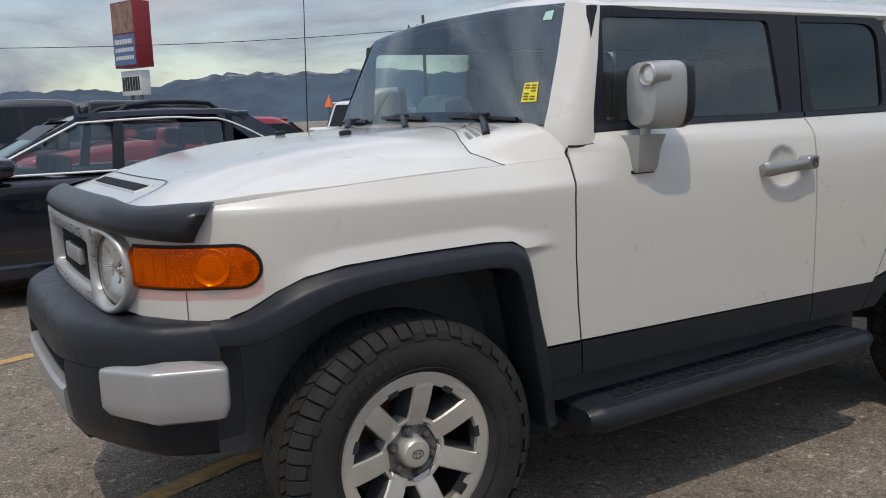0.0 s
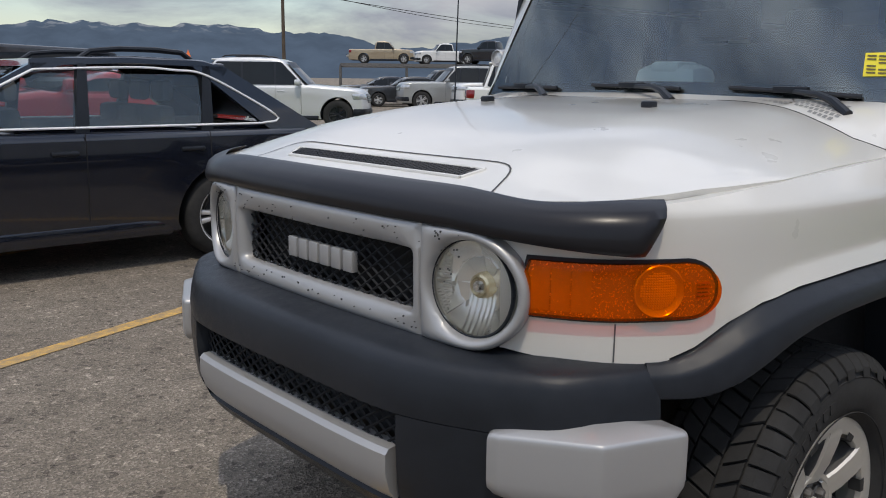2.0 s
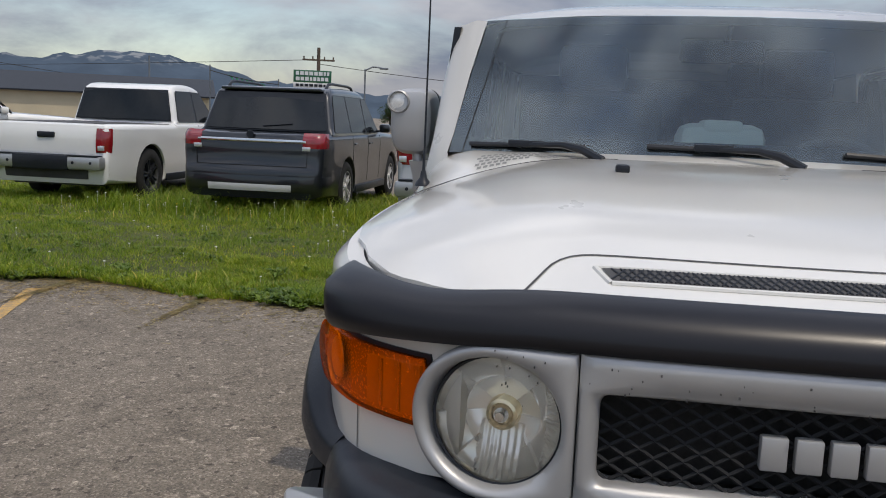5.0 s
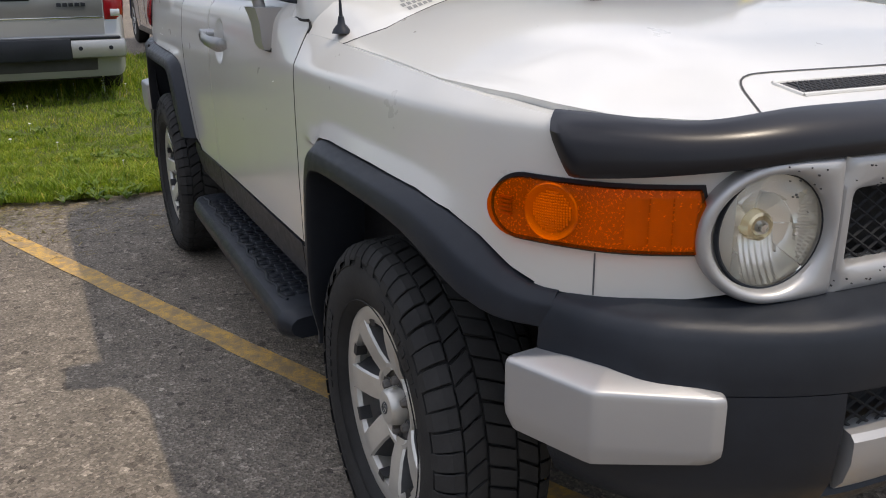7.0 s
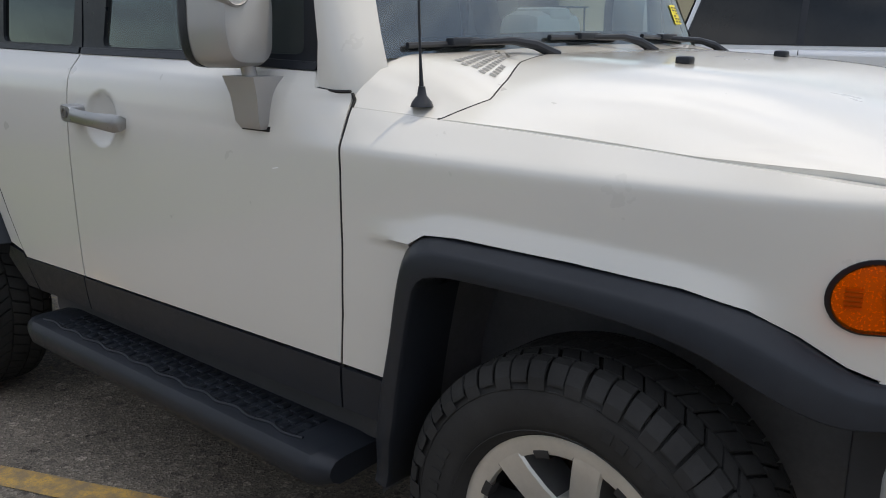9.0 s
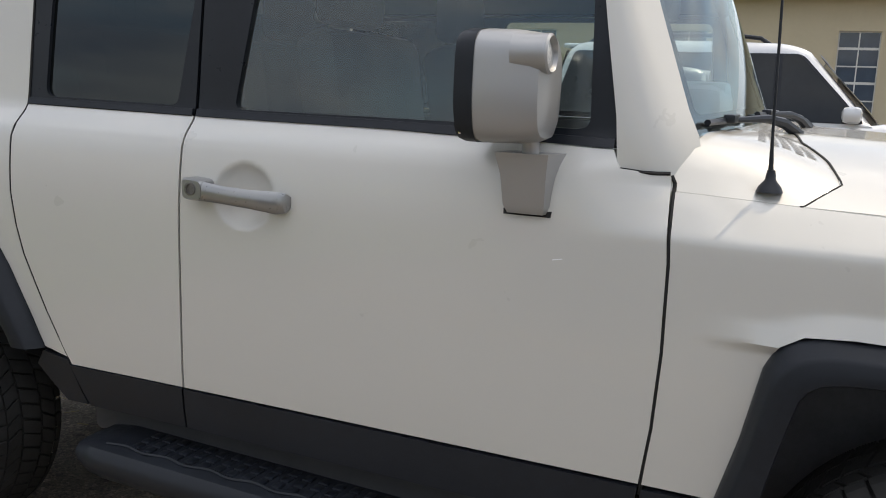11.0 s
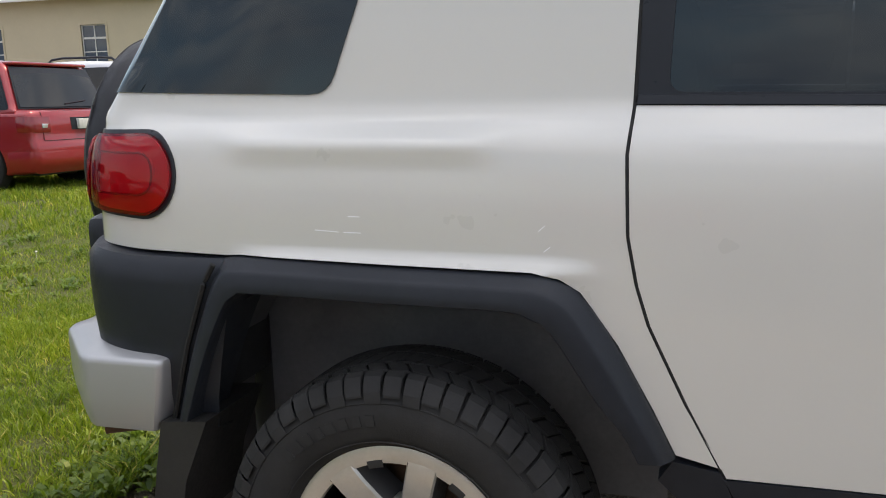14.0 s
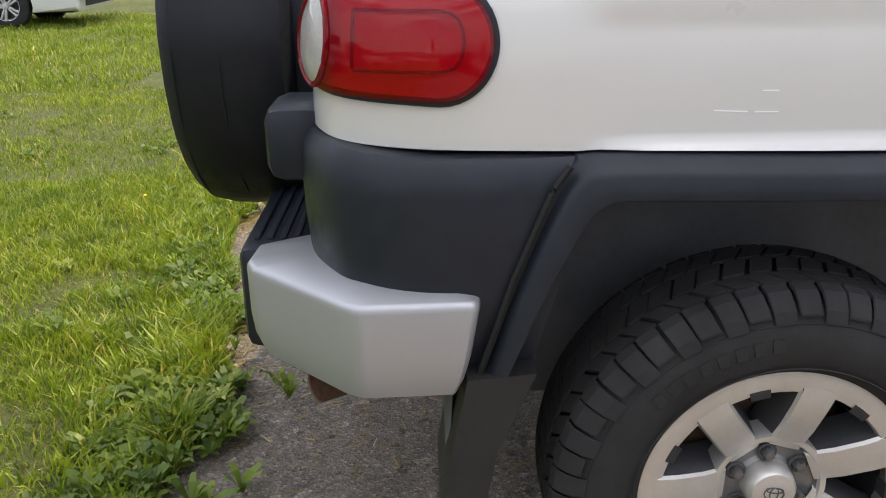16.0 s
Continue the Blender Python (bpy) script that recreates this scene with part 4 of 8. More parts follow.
# intake grilles of the cowl: flat patches coloured as shaded holes, in a pale frame
def cowl_point(y, u, lift):
    a = abs(y)
    fx = float(np.interp(a, [0, 0.3, 0.52, 0.64, 0.74, 0.836], [-0.427, -0.417, -0.382, -0.327, -0.297, -0.362]))
    bx = float(np.interp(a, [0, 0.4, 0.7, 0.76, 0.845], [-0.50, -0.515, -0.550, -0.61, -0.64]))
    zf = hood_z(fx, y) - 0.003
    zb = float(np.interp(a, [0, 0.70, 0.785, 0.82, 0.845], [1.305, 1.292, 1.278, 1.236, 1.191]))
    return (fx + (bx - fx) * u, y, zf + (zb - zf) * u + 0.010 * math.sin(math.pi * u) * (a > 0.5) + lift)


for sgn in (-1, 1):
    bm = bmesh.new()
    for i in range(5):
        n_ = (5, 9, 13, 16, 17)[i]
        for j in range(n_):
            y = 0.655 - 0.016 * j + 0.008 * (i % 2)
            u = 0.16 + 0.105 * i
            q = [cowl_point(sgn * (y + a), u + b, 0.0012) for a, b in ((-0.0055, -0.036), (0.0055, -0.036), (0.0055, 0.036), (-0.0055, 0.036))]
            bm.faces.new([bm.verts.new(k) for k in q])
    o = part("cowl_intake", bm, M_intake, cowl_part, "grey honeycomb patches coloured as shaded intake holes")
    o["kind"] = "stuff"


def deflector():
    s_end = at_x(0.495, 1.10)[0]
    ss = np.linspace(-s_end, s_end, 121)
    prof = [(1.137, -0.003), (1.133, -0.016), (1.124, -0.029), (1.110, -0.039), (1.095, -0.0425), (1.070, -0.0455), (1.050, -0.046), (1.040, -0.043), (1.033, -0.036), (1.030, -0.012)]
    rows = []
    for s in ss:
        a = abs(s)
        k = np.clip((a - 0.45) / (s_end - 0.45), 0, 1)
        e = np.clip((s_end - a) / 0.02, 0, 1)
        ring_ = []
        for back in (0.0, 0.005):
            half = []
            for z, d in prof:
                low_ = np.clip((1.095 - z) / 0.05, 0, 1)
                zz = z + (0.030 * (1 - k) + 0.002 * k) * low_ - 0.006 * k * (1 - low_) - 0.012 * math.exp(-((a - 0.62) / 0.12) ** 2) * np.clip((z - 1.06) / 0.06, 0, 1)
                p = surf(a - 0.045 * (1.13 - z) / 0.1 * k, zz, d * (0.55 + 0.45 * e) * (0.80 + 0.20 * k) - 0.006 * k + back)
                half.append((p[0], math.copysign(p[1], s), p[2]))
            ring_ += half if back == 0 else half[::-1]
        rows.append(ring_)
    bm = skin(rows, closed=True, cap=True)
    bmesh.ops.recalc_face_normals(bm, faces=bm.faces)
    return bm


part("bug_deflector", deflector(), M_gloss_black, car, "dark smoked acrylic bonnet deflector")

# ---- nose: grille, lamps ----
ZL = 0.946


def nose(y, z, d=0.0):
    p = surf(at_y(abs(y), z)[0], z, d)
    return (p[0], math.copysign(p[1], y) if y else 0.0, p[2])


grille = part("grille_surround", ring_panel([(-0.373, 1.062), (0.373, 1.062), (0.373, 0.830), (-0.373, 0.830)],
                                           round_corners([(-0.344, 1.006), (0.344, 1.006), (0.344, 0.876), (-0.344, 0.876)], 0.018), nose, -0.022, 0.03, 90, -0.012, 0.012), M_silver, car,
              "silver grille surround speckled with insects")
# near-black sheet gives the shade behind the grille mesh
part("grille_backing", bent_panel([(-0.35, 1.01), (0.35, 1.01), (0.35, 0.87), (-0.35, 0.87)], nose, 0.045, 0.0, 0.1, 0.1), M_gap_gasket, grille, "near-black sheet for the shaded grille cavity")


def diamond_mesh(w, h, px, pz, fn, r):
    bm = bmesh.new()
    slope = pz / px
    for sgn in (1, -1):
        c = -w - h / slope
        while c < w + h / slope:
            pts = []
            for k in range(2):
                y = c + sgn * (0 if k == 0 else 2 * h / slope)
                pts.append((y, -h if k == 0 else h))
            (y0, z0), (y1, z1) = pts
            lo, hi = sorted((y0, y1))
            a, b = max(lo, -w), min(hi, w)
            if b - a > 0.004:
                def zat(y):
                    return z0 + (z1 - z0) * (y - y0) / (y1 - y0)
                add_tube(bm, [fn(y, zat(y)) for y in np.linspace(a, b, 4)], r, 4)
            c += px
    return bm


part("grille_mesh", diamond_mesh(0.345, 0.067, 0.041, 0.026, lambda y, z: nose(y, 0.941 + z, 0.004), 0.0032), M_mesh, grille, "black diamond mesh")
# maker's name as six plain raised blocks
for j in range(6):
    y = -0.128 + 0.0455 * j
    bm = box((nose(y, 0.94, 0)[0] - 0.004, y, 0.918), (nose(y, 0.94, 0)[0] + 0.014, y + 0.036, 0.966), 0.003)
    part("badge_block", bm, M_silver, grille, "raised silver badge block")
# small dead insects on the surround
bm = bmesh.new()
rnd = random.Random(4)
for _ in range(95):
    y, z = rnd.uniform(-0.58, 0.58), rnd.choice((rnd.uniform(1.012, 1.048), rnd.uniform(0.845, 0.87)))
    if abs(y) > 0.38:
        z = ZL + (0.105 + rnd.uniform(-0.004, 0.006)) * math.sin(rnd.uniform(0, 3.1))
        y = math.copysign(0.49, y) - math.copysign(0.07, y) * rnd.random()
    p = nose(y, z, -0.0335)
    r = rnd.uniform(0.0005, 0.0013)
    add_box(bm, (p[0] - 0.001, p[1] - r, p[2] - r * 1.4), (p[0] + 0.0022, p[1] + r, p[2] + r * 1.4))
part("insect_specks", bm, M_gap, grille, "dark insect specks")["kind"] = "stuff"


def lamp_ring():
    cy, r = 0.490, 0.117
    outer = []
    for a in np.linspace(-math.pi, math.pi, 73)[:-1]:
        c, s = math.cos(a), math.sin(a)
        k = r if c >= 0 else min(r / max(abs(s), 1e-6), (cy - 0.375) / max(abs(c), 1e-6))
        outer.append((cy + k * c, ZL + k * s))
    inner = [(cy + 0.096 * math.cos(a), ZL + 0.096 * math.sin(a)) for a in np.linspace(-math.pi, math.pi, 49)[:-1]]
    return ring_panel(outer, inner, nose, -0.022, 0.035, 72, -0.020, 0.013)


rings = part_pair("headlight_surround", lamp_ring(), M_silver, car, "silver headlight surround")
for sgn, ring in zip((1, -1), rings):
    cx = nose(0.49, ZL, -0.012)[0]
    tilt = pose(cx, sgn * 0.490, ZL, 0, 0, sgn * 10)
    hl = part("headlight", lathe([(0.0, 0.010), (0.03, 0.009), (0.06, 0.005), (0.082, -0.001), (0.095, -0.008)], 48, "x"), M_glass_clear, car, "clear round glass headlight")
    hl.matrix_basis = tilt
    bowl = bmesh.new()
    prof = [(rr, -0.012 - 0.040 * (1 - (rr / 0.096) ** 2)) for rr in np.linspace(0.096, 0.020, 40)]
    add_lathe(bowl, prof, 160, "x")
    tilts = random.Random(11)
    facets = [(tilts.uniform(-0.34, 0.34), tilts.uniform(-0.34, 0.34)) for _ in range(16)]
    for v in bowl.verts:
        yy, zz, rr = v.co.y * sgn, v.co.z, math.hypot(v.co.y, v.co.z)
        if rr > 0.0935:
            continue
        if zz < -0.014 and abs(yy) < 0.034:  # narrow upright flutes below the bulb
            v.co.x += 0.0012 * math.cos(yy * 2 * math.pi / 0.0115) + 0.010 * max(0.0, -zz - 0.03)
        elif yy < -0.066:  # fine ribs along the inner edge
            v.co.x += 0.0011 * math.cos(zz * 2 * math.pi / 0.006)
        else:  # broad plane facets, two rings of them
            a = math.atan2(zz, yy) % (2 * math.pi)
            k = int(a / (2 * math.pi) * 8) + (8 if rr > 0.058 else 0)
            am, rm = (k % 8 + 0.5) * math.pi / 4, 0.076 if k > 7 else 0.042
            v.co.x += facets[k][0] * (yy - rm * math.cos(am)) + facets[k][1] * (zz - rm * math.sin(am))
    part("reflector", bowl, M_reflector, hl, "faceted chrome reflector", angle=14)
    part("bulb", lathe([(0.0, -0.018), (0.007, -0.019), (0.0105, -0.023), (0.0135, -0.032), (0.0175, -0.036)], 24, "x"), M_chrome, hl, "chrome bulb shield")
    part("bulb_ring", lathe([(0.016, -0.034), (0.019, -0.029), (0.0235, -0.032), (0.026, -0.042), (0.027, -0.056)], 28, "x"), M_bulb, hl, "warm glinting bulb ring")
    part("gasket", lathe([(0.093, -0.004), (0.096, -0.003), (0.099, -0.008), (0.097, -0.014)], 48, "x"), M_trim, hl, "thin dark lamp gasket")


def amber_outline(grow=0.0):
    """Indicator lens: straight end at the headlight, round end on the wing."""
    s0, s1 = at_y(0.592 - grow, 0.96)[0], at_x(0.398 - grow, 0.965)[0]
    hi, lo = 1.018 + grow, 0.915 - grow
    r = (hi - lo) / 2
    o = [(s0 + 0.010, hi), (s0 - 0.004, (hi + lo) / 2), (s0 + 0.008, lo)]
    for a in np.linspace(-math.pi / 2, math.pi / 2, 17):
        o.append((s1 - r * 1.15 + r * 1.15 * math.cos(a), (hi + lo) / 2 + r * math.sin(a) - 0.004 * math.cos(a)))
    return o


for side_bm, nm, mt, lab in ((bent_panel(amber_outline(0.007), surf, -0.003, 0.02, 0.03, 0.03), "lamp_gasket", M_trim, "black lamp gasket"),
                             (bent_panel(amber_outline(-0.002), surf, -0.006, 0.01, 0.03, 0.03), "lamp_body", M_amber_back, "orange lamp body")):
    part_pair(nm, side_bm, mt, car, lab)
ambers = part_pair("turn_signal", bent_panel(amber_outline(), lambda s, z, d=0.0: surf(s, z, d - 0.006 * max(0.0, 1 - ((z - 0.9665) / 0.055) ** 2)), -0.016, 0.014, 0.02, 0.012),
                   M_amber, car, "orange wraparound turn signal lens")
for sgn, am in zip((1, -1), ambers):
    sc, _ = at_x(0.505, 0.968)
    nrm = (Vector(surf(sc, 0.968, -0.05)) - Vector(surf(sc, 0.968, 0))).normalized()
    place = Matrix.Translation(Vector(surf(sc, 0.968, -0.010))) @ nrm.to_track_quat("X", "Z").to_matrix().to_4x4()
    grid = bmesh.new()  # small pyramids of the prismatic bulb lens
    for i in range(-7, 8):
        for j in range(-7, 8):
            u, w = i * 0.0046, j * 0.0046
            if math.hypot(u, w) < 0.0335:
                h0 = 0.004 * (1 - (u * u + w * w) / 0.0335 ** 2)
                q = [grid.verts.new((h0, u + a, w + b)) for a, b in ((-0.0022, -0.0022), (0.0022, -0.0022), (0.0022, 0.0022), (-0.0022, 0.0022))]
                tip = grid.verts.new((h0 + 0.0022, u, w))
                for a in range(4):
                    grid.faces.new((q[a], q[(a + 1) % 4], tip))
    cup = lathe([(0.049, 0.0035), (0.047, 0.0055), (0.0445, 0.003), (0.036, -0.0005), (0.0, -0.0005)], 40, "x")
    for q in (grid, cup):
        q.transform(place)
    s_in = at_y(0.606, 0.96)[0]
    scoops = []  # three shallow scoops between the headlight and the bulb
    for j in range(3):
        a = s_in + 0.0365 * j
        z1 = 1.006 - 0.001 * j
        scoops.append(bent_panel([(a, 0.926), (a, z1), (a + 0.034, z1), (a + 0.034, 0.926)], lambda s_, z_, d=0.0, a=a: surf(s_, z_, d + 0.0055 * math.sin(math.pi * min(1.0, max(0.0, (s_ - a) / 0.034)))), -0.0125, 0.006, 0.005, 0.03))
    s_out = at_x(0.438, 0.965)[0]
    louvres = [bent_panel([(s_out, z0), (s_out, z0 + 0.0035), (s_out + 0.024, z0 + 0.0035), (s_out + 0.024, z0)], surf, -0.0135, 0.006, 0.02, 0.02) for z0 in (0.950, 0.957, 0.964, 0.971, 0.978)]
    if sgn < 0:
        grid, cup = mirrored(grid), mirrored(cup)
        scoops, louvres = [mirrored(q) for q in scoops], [mirrored(q) for q in louvres]
    part("bulb_cup", cup, M_amber_in, am)
    part("bulb_lens", grid, M_reflector, am, "round prismatic bulb lens", angle=10)
    for q in scoops:
        part("reflector_scoop", q, M_amber_in, am)
    for q in louvres:
        part("reflector_louvre", q, M_amber_rib, am)

part_pair("nose_seam", bent_panel([(at_x(0.565, 0.87)[0], 0.905), (at_x(0.565, 0.87)[0] + 0.003, 0.905), (at_x(0.565, 0.87)[0] + 0.003, 0.832), (at_x(0.565, 0.87)[0], 0.832)], surf, -0.0008, 0.0, 0.1, 0.1),
          M_cabin, car, "fine panel seam")

# ---- front bumper ----
BUMP = smooth_path([(0.850, 0), (0.848, 0.25), (0.838, 0.40), (0.808, 0.505), (0.762, 0.602), (0.706, 0.698), (0.660, 0.738), (0.618, 0.761), (0.57, 0.783), (0.51, 0.801)], 300)
BUMP_S = np.r_[0, np.cumsum(np.linalg.norm(np.diff(BUMP, axis=0), axis=1))]
_t = np.gradient(BUMP, axis=0)
_t /= np.linalg.norm(_t, axis=1)[:, None]
BUMP_N = np.stack([_t[:, 1], -_t[:, 0]], 1)


def bump_at(s, z, d=0.0):
    a = abs(s)
    x, y = np.interp(a, BUMP_S, BUMP[:, 0]), np.interp(a, BUMP_S, BUMP[:, 1])
    nx, ny = np.interp(a, BUMP_S, BUMP_N[:, 0]), np.interp(a, BUMP_S, BUMP_N[:, 1])
    return (float(x - nx * d), math.copysign(float(y - ny * d), s) if s else 0.0, float(z))


def bump_s(y):
    return float(np.interp(y, BUMP[:, 1], BUMP_S))


def bump_loft(s0, s1, prof, n):
    return [[bump_at(s, z, d) for s in np.linspace(s0, s1, n)] for d, z in prof]


S_END = float(BUMP_S[-1])
TOP = [(0.20, 0.842), (0.13, 0.836), (0.07, 0.827), (0.042, 0.821), (0.027, 0.815), (0.016, 0.805), (0.010, 0.790), (0.004, 0.765), (0.0, 0.735), (0.002, 0.708)]


def bumper_top_rows():
    rows = bump_loft(-S_END, S_END, TOP, 121)
    out = []
    for (d, z), row in zip(TOP, rows):
        out.append([(x, y, zz + 0.012 * np.clip((abs(y) - 0.55) / 0.3, 0, 1) * (z > 0.75)) for x, y, zz in row])
    return out + [[bump_at(s, 0.700, 0.03) for s in np.linspace(-S_END, S_END, 121)]]


bumper = part("front_bumper", skin(bumper_top_rows()), M_plastic, car, "matt black plastic front bumper")
so = bump_s(0.425)
low = [(0.06, 0.712), (0.002, 0.706), (0.0, 0.66), (0.004, 0.60), (0.012, 0.54), (0.035, 0.49), (0.09, 0.455), (0.20, 0.44)]
cheek = skin(bump_loft(so, S_END - 0.02, low, 40))
part_pair("bumper_cheek", cheek, M_plastic, bumper)
cheek_in = skin([[bump_at(so, z, d) for d, z in low[1:]], [bump_at(so, z, d + 0.10) for d, z in low[1:]]])
part_pair("opening_side", cheek_in, M_plastic, bumper)
part("lower_lip", skin(bump_loft(-so, so, [(0.05, 0.53), (0.03, 0.50), (0.05, 0.47), (0.20, 0.45)], 61)), M_plastic, bumper)
trim_prof = [(0.05, 0.628), (0.010, 0.625), (0.0, 0.615), (0.0, 0.575), (0.012, 0.535), (0.03, 0.512), (0.07, 0.505)]
st = bump_s(0.400)
bm = skin(bump_loft(-st, st, trim_prof, 61))
for e in (0, 60):
    bm.verts.ensure_lookup_table()
    bm.faces.new([bm.verts[r * 61 + e] for r in range(len(trim_prof))])
part("lower_trim", bm, M_silver, bumper, "scuffed silver lower bumper trim")
# dark sheet gives the shade inside the bumper opening
part("opening_backing", skin([[bump_at(s, z, 0.11) for s in np.linspace(-so, so, 21)] for z in (0.72, 0.60)]), M_gap, bumper, "dark sheet for the shaded air intake")
part("intake_mesh", diamond_mesh(so, 0.045, 0.041, 0.026, lambda y, z: bump_at(y, 0.665 + z, 0.035), 0.003), M_mesh, bumper, "black diamond mesh")


def front_cap():
    """Silver corner cap: straight facets with softened edges."""
    plan = [(0.700, 0.60), (0.762, 0.608), (0.775, 0.618), (0.772, 0.640), (0.692, 0.800), (0.686, 0.809), (0.674, 0.815), (0.530, 0.866), (0.517, 0.867), (0.508, 0.858), (0.50, 0.79)]
    c = np.array([0.62, 0.72])
    rows = []
    for z, k, zr in ((0.742, 0.30, 0.0), (0.7285, 0.95, 0.0), (0.7255, 0.98, 0.0), (0.721, 0.994, 0), (0.714, 1.0, 0.0), (0.638, 1.0, 0.0), (0.624, 0.99, 0.0), (0.598, 0.92, 0.0), (0.590, 0.78, 0.0)):
        row = []
        for p in resample(plan, 120):
            q = c + (p - c) * k
            lift = 0.035 * np.clip((q[1] - 0.80) / -0.22, 0, 1) if z < 0.62 else 0.0
            row.append((q[0], q[1], z + lift * 0.4 - 0.014 * float(np.clip((0.80 - q[1]) / 0.2, 0, 1))))
        rows.append(row)
    return skin(rows)


part_pair("bumper_corner_cap", front_cap(), M_silver, bumper, "silver painted bumper corner")

# ---- windscreen and pillars ----
def screen(u, v, d=0.0):
    """u across (-1 to 1), v up (0 to 1)."""
    w = 0.772 + (0.690 - 0.772) * v
    x = -0.562 + (-0.715 + 0.562) * v + 0.062 * (1 - u * u) - d
    z = 1.284 + (1.668 - 1.284) * v + 0.018 * (1 - u * u) - d * 0.3
    return (x, u * w, z)


ws_out = [(-1, 0), (1, 0), (1, 1), (-1, 1)]
ws_in = round_corners([(-0.93, 0.10), (0.93, 0.10), (0.94, 0.94), (-0.94, 0.94)], 0.05)
part("windscreen", bent_panel(ws_out, screen, 0.0, 0.0, 0.1, 0.1), M_screen, car, "tinted windscreen glass")
part("screen_border", ring_panel(ws_out, ws_in, screen, 0.004, 0.002, 120), M_trim, car, "black windscreen border")

A0 = [(-0.555, 0.770, 1.286), (-0.572, 0.800, 1.275), (-0.592, 0.838, 1.224), (-0.640, 0.847, 1.222), (-0.690, 0.846, 1.226)]
A1 = [(-0.580, 0.758, 1.335), (-0.600, 0.790, 1.330), (-0.625, 0.822, 1.320), (-0.665, 0.832, 1.318), (-0.702, 0.829, 1.318)]
A2 = [(-0.708, 0.690, 1.665), (-0.722, 0.722, 1.668), (-0.735, 0.762, 1.655), (-0.750, 0.784, 1.652), (-0.765, 0.792, 1.650)]
part_pair("windscreen_pillar", skin([[(x + 0.012, y - 0.006, z - 0.06) for x, y, z in A0], A0, A1, [tuple(0.5 * (np.array(p) + np.array(q)) + np.array((0.0, 0.004, 0))) for p, q in zip(A1, A2)], A2]), M_white, car)

part_pair("pillar_gap", tube([(-0.590, 0.8425, 1.218), (-0.612, 0.847, 1.217), (-0.640, 0.850, 1.217), (-0.694, 0.849, 1.221)], 0.004, 6), M_gap_gasket, car, "dark gap below the pillar")

# side window frames and glass
F_OUT = xs((-0.692, 1.262), (-0.728, 1.648), (-1.2, 1.650), (-1.698, 1.650), (-1.700, 1.277))
F_IN = round_corners(xs((-0.752, 1.290), (-0.770, 1.615), (-1.2, 1.618), (-1.545, 1.618), (-1.597, 1.292)), 0.025)
R_OUT = round_corners(xs((-1.710, 1.277), (-1.706, 1.650), (-2.0, 1.650), (-2.240, 1.645), (-2.249, 1.284)), [0, 0, 0, 0.13, 0], 9)
R_IN = round_corners(xs((-1.765, 1.294), (-1.715, 1.616), (-2.0, 1.620), (-2.178, 1.616), (-2.193, 1.300)), [0.02, 0.02, 0, 0.10, 0.03], 9)
for o, i in ((F_OUT, F_IN), (R_OUT, R_IN)):
    part_pair("window_frame", ring_panel(o, i, surf, 0.003, 0.02, 120), M_trim, car, "satin black window frame")
part_pair("door_glass", bent_panel(F_IN, surf, 0.012, 0.0, 0.08, 0.08), M_glass, car, "lightly tinted front door glass")
part_pair("rear_door_glass", bent_panel(R_IN, surf, 0.012, 0.0, 0.08, 0.08), M_glass_dark, car, "dark privacy glass")
part_pair("belt_seal", bent_panel(xs((-0.700, 1.258), (-0.700, 1.275), (-1.2, 1.286), (-1.700, 1.289), (-1.700, 1.272), (-1.2, 1.269)), surf, -0.004, 0.01, 0.1, 0.1), M_trim, car, "black rubber belt seal")
part_pair("belt_seal", bent_panel(xs((-1.712, 1.273), (-1.712, 1.289), (-2.244, 1.296), (-2.246, 1.280)), surf, -0.004, 0.01, 0.1, 0.1), M_trim, car, "black rubber belt seal")
Q_WIN = round_corners([at_x(-2.722, 1.632), at_x(-2.840, 1.305), (at_x(-3.355, 1.318)[0] + 0.05, 1.319), (at_x(-3.16, 1.64)[0] + 0.09, 1.636)], [0.02, 0.04, 0.01, 0.01])
part_pair("quarter_window", bent_panel(Q_WIN, surf, -0.004, 0.012, 0.05, 0.05), M_glass_dark, car, "dark wraparound rear quarter window")
# dark sheet on the closed panel stands in for the unlit cabin
part_pair("window_backing", bent_panel(Q_WIN, surf, -0.002, 0.0, 0.05, 0.05), M_gap, car, "dark sheet behind the glass for the unlit cabin")


def roof():
    rows = []
    edge = np.array([surf(s, 1.646) for s in PLAN_S[330::4]])
    edge = edge[np.argsort(edge[:, 0], kind="stable")]
    for x in np.concatenate([np.linspace(-0.706, -0.86, 10), np.linspace(-0.95, -2.8, 24), np.linspace(-2.86, edge[0, 0] + 0.012, 14)]):
        e = float(np.interp(x, [-0.95, -0.80, -0.706], [0.797, 0.785, 0.692])) if x > -1.5 else float(np.interp(x, edge[:, 0], edge[:, 1])) + 0.004
        top = float(np.interp(x, [-3.15, -3.05, -2.8, -2.2, -1.3, -0.95, -0.80, -0.706], [1.690, 1.728, 1.755, 1.770, 1.772, 1.752, 1.722, 1.690]))
        row = []
        for u in np.linspace(-1, 1, 33):
            y = math.copysign(abs(math.sin(u * math.pi / 2)) ** 0.9, u) * e
            z = 1.650 + (top - 1.650) * (1 - abs(y / e) ** 3.2) ** 0.75
            row.append((x, y, z))
        rows.append([(x, -e + 0.012, 1.635)] + row + [(x, e - 0.012, 1.635)])
    a, b = rows[0], rows[-1]
    rows = [[(x - 0.03, y * 0.96, z - 0.02) for x, y, z in a]] + rows + [[(x + 0.04, y * 0.95, z - 0.05) for x, y, z in b]]
    return skin(rows)


part("roof", roof(), M_white, car)
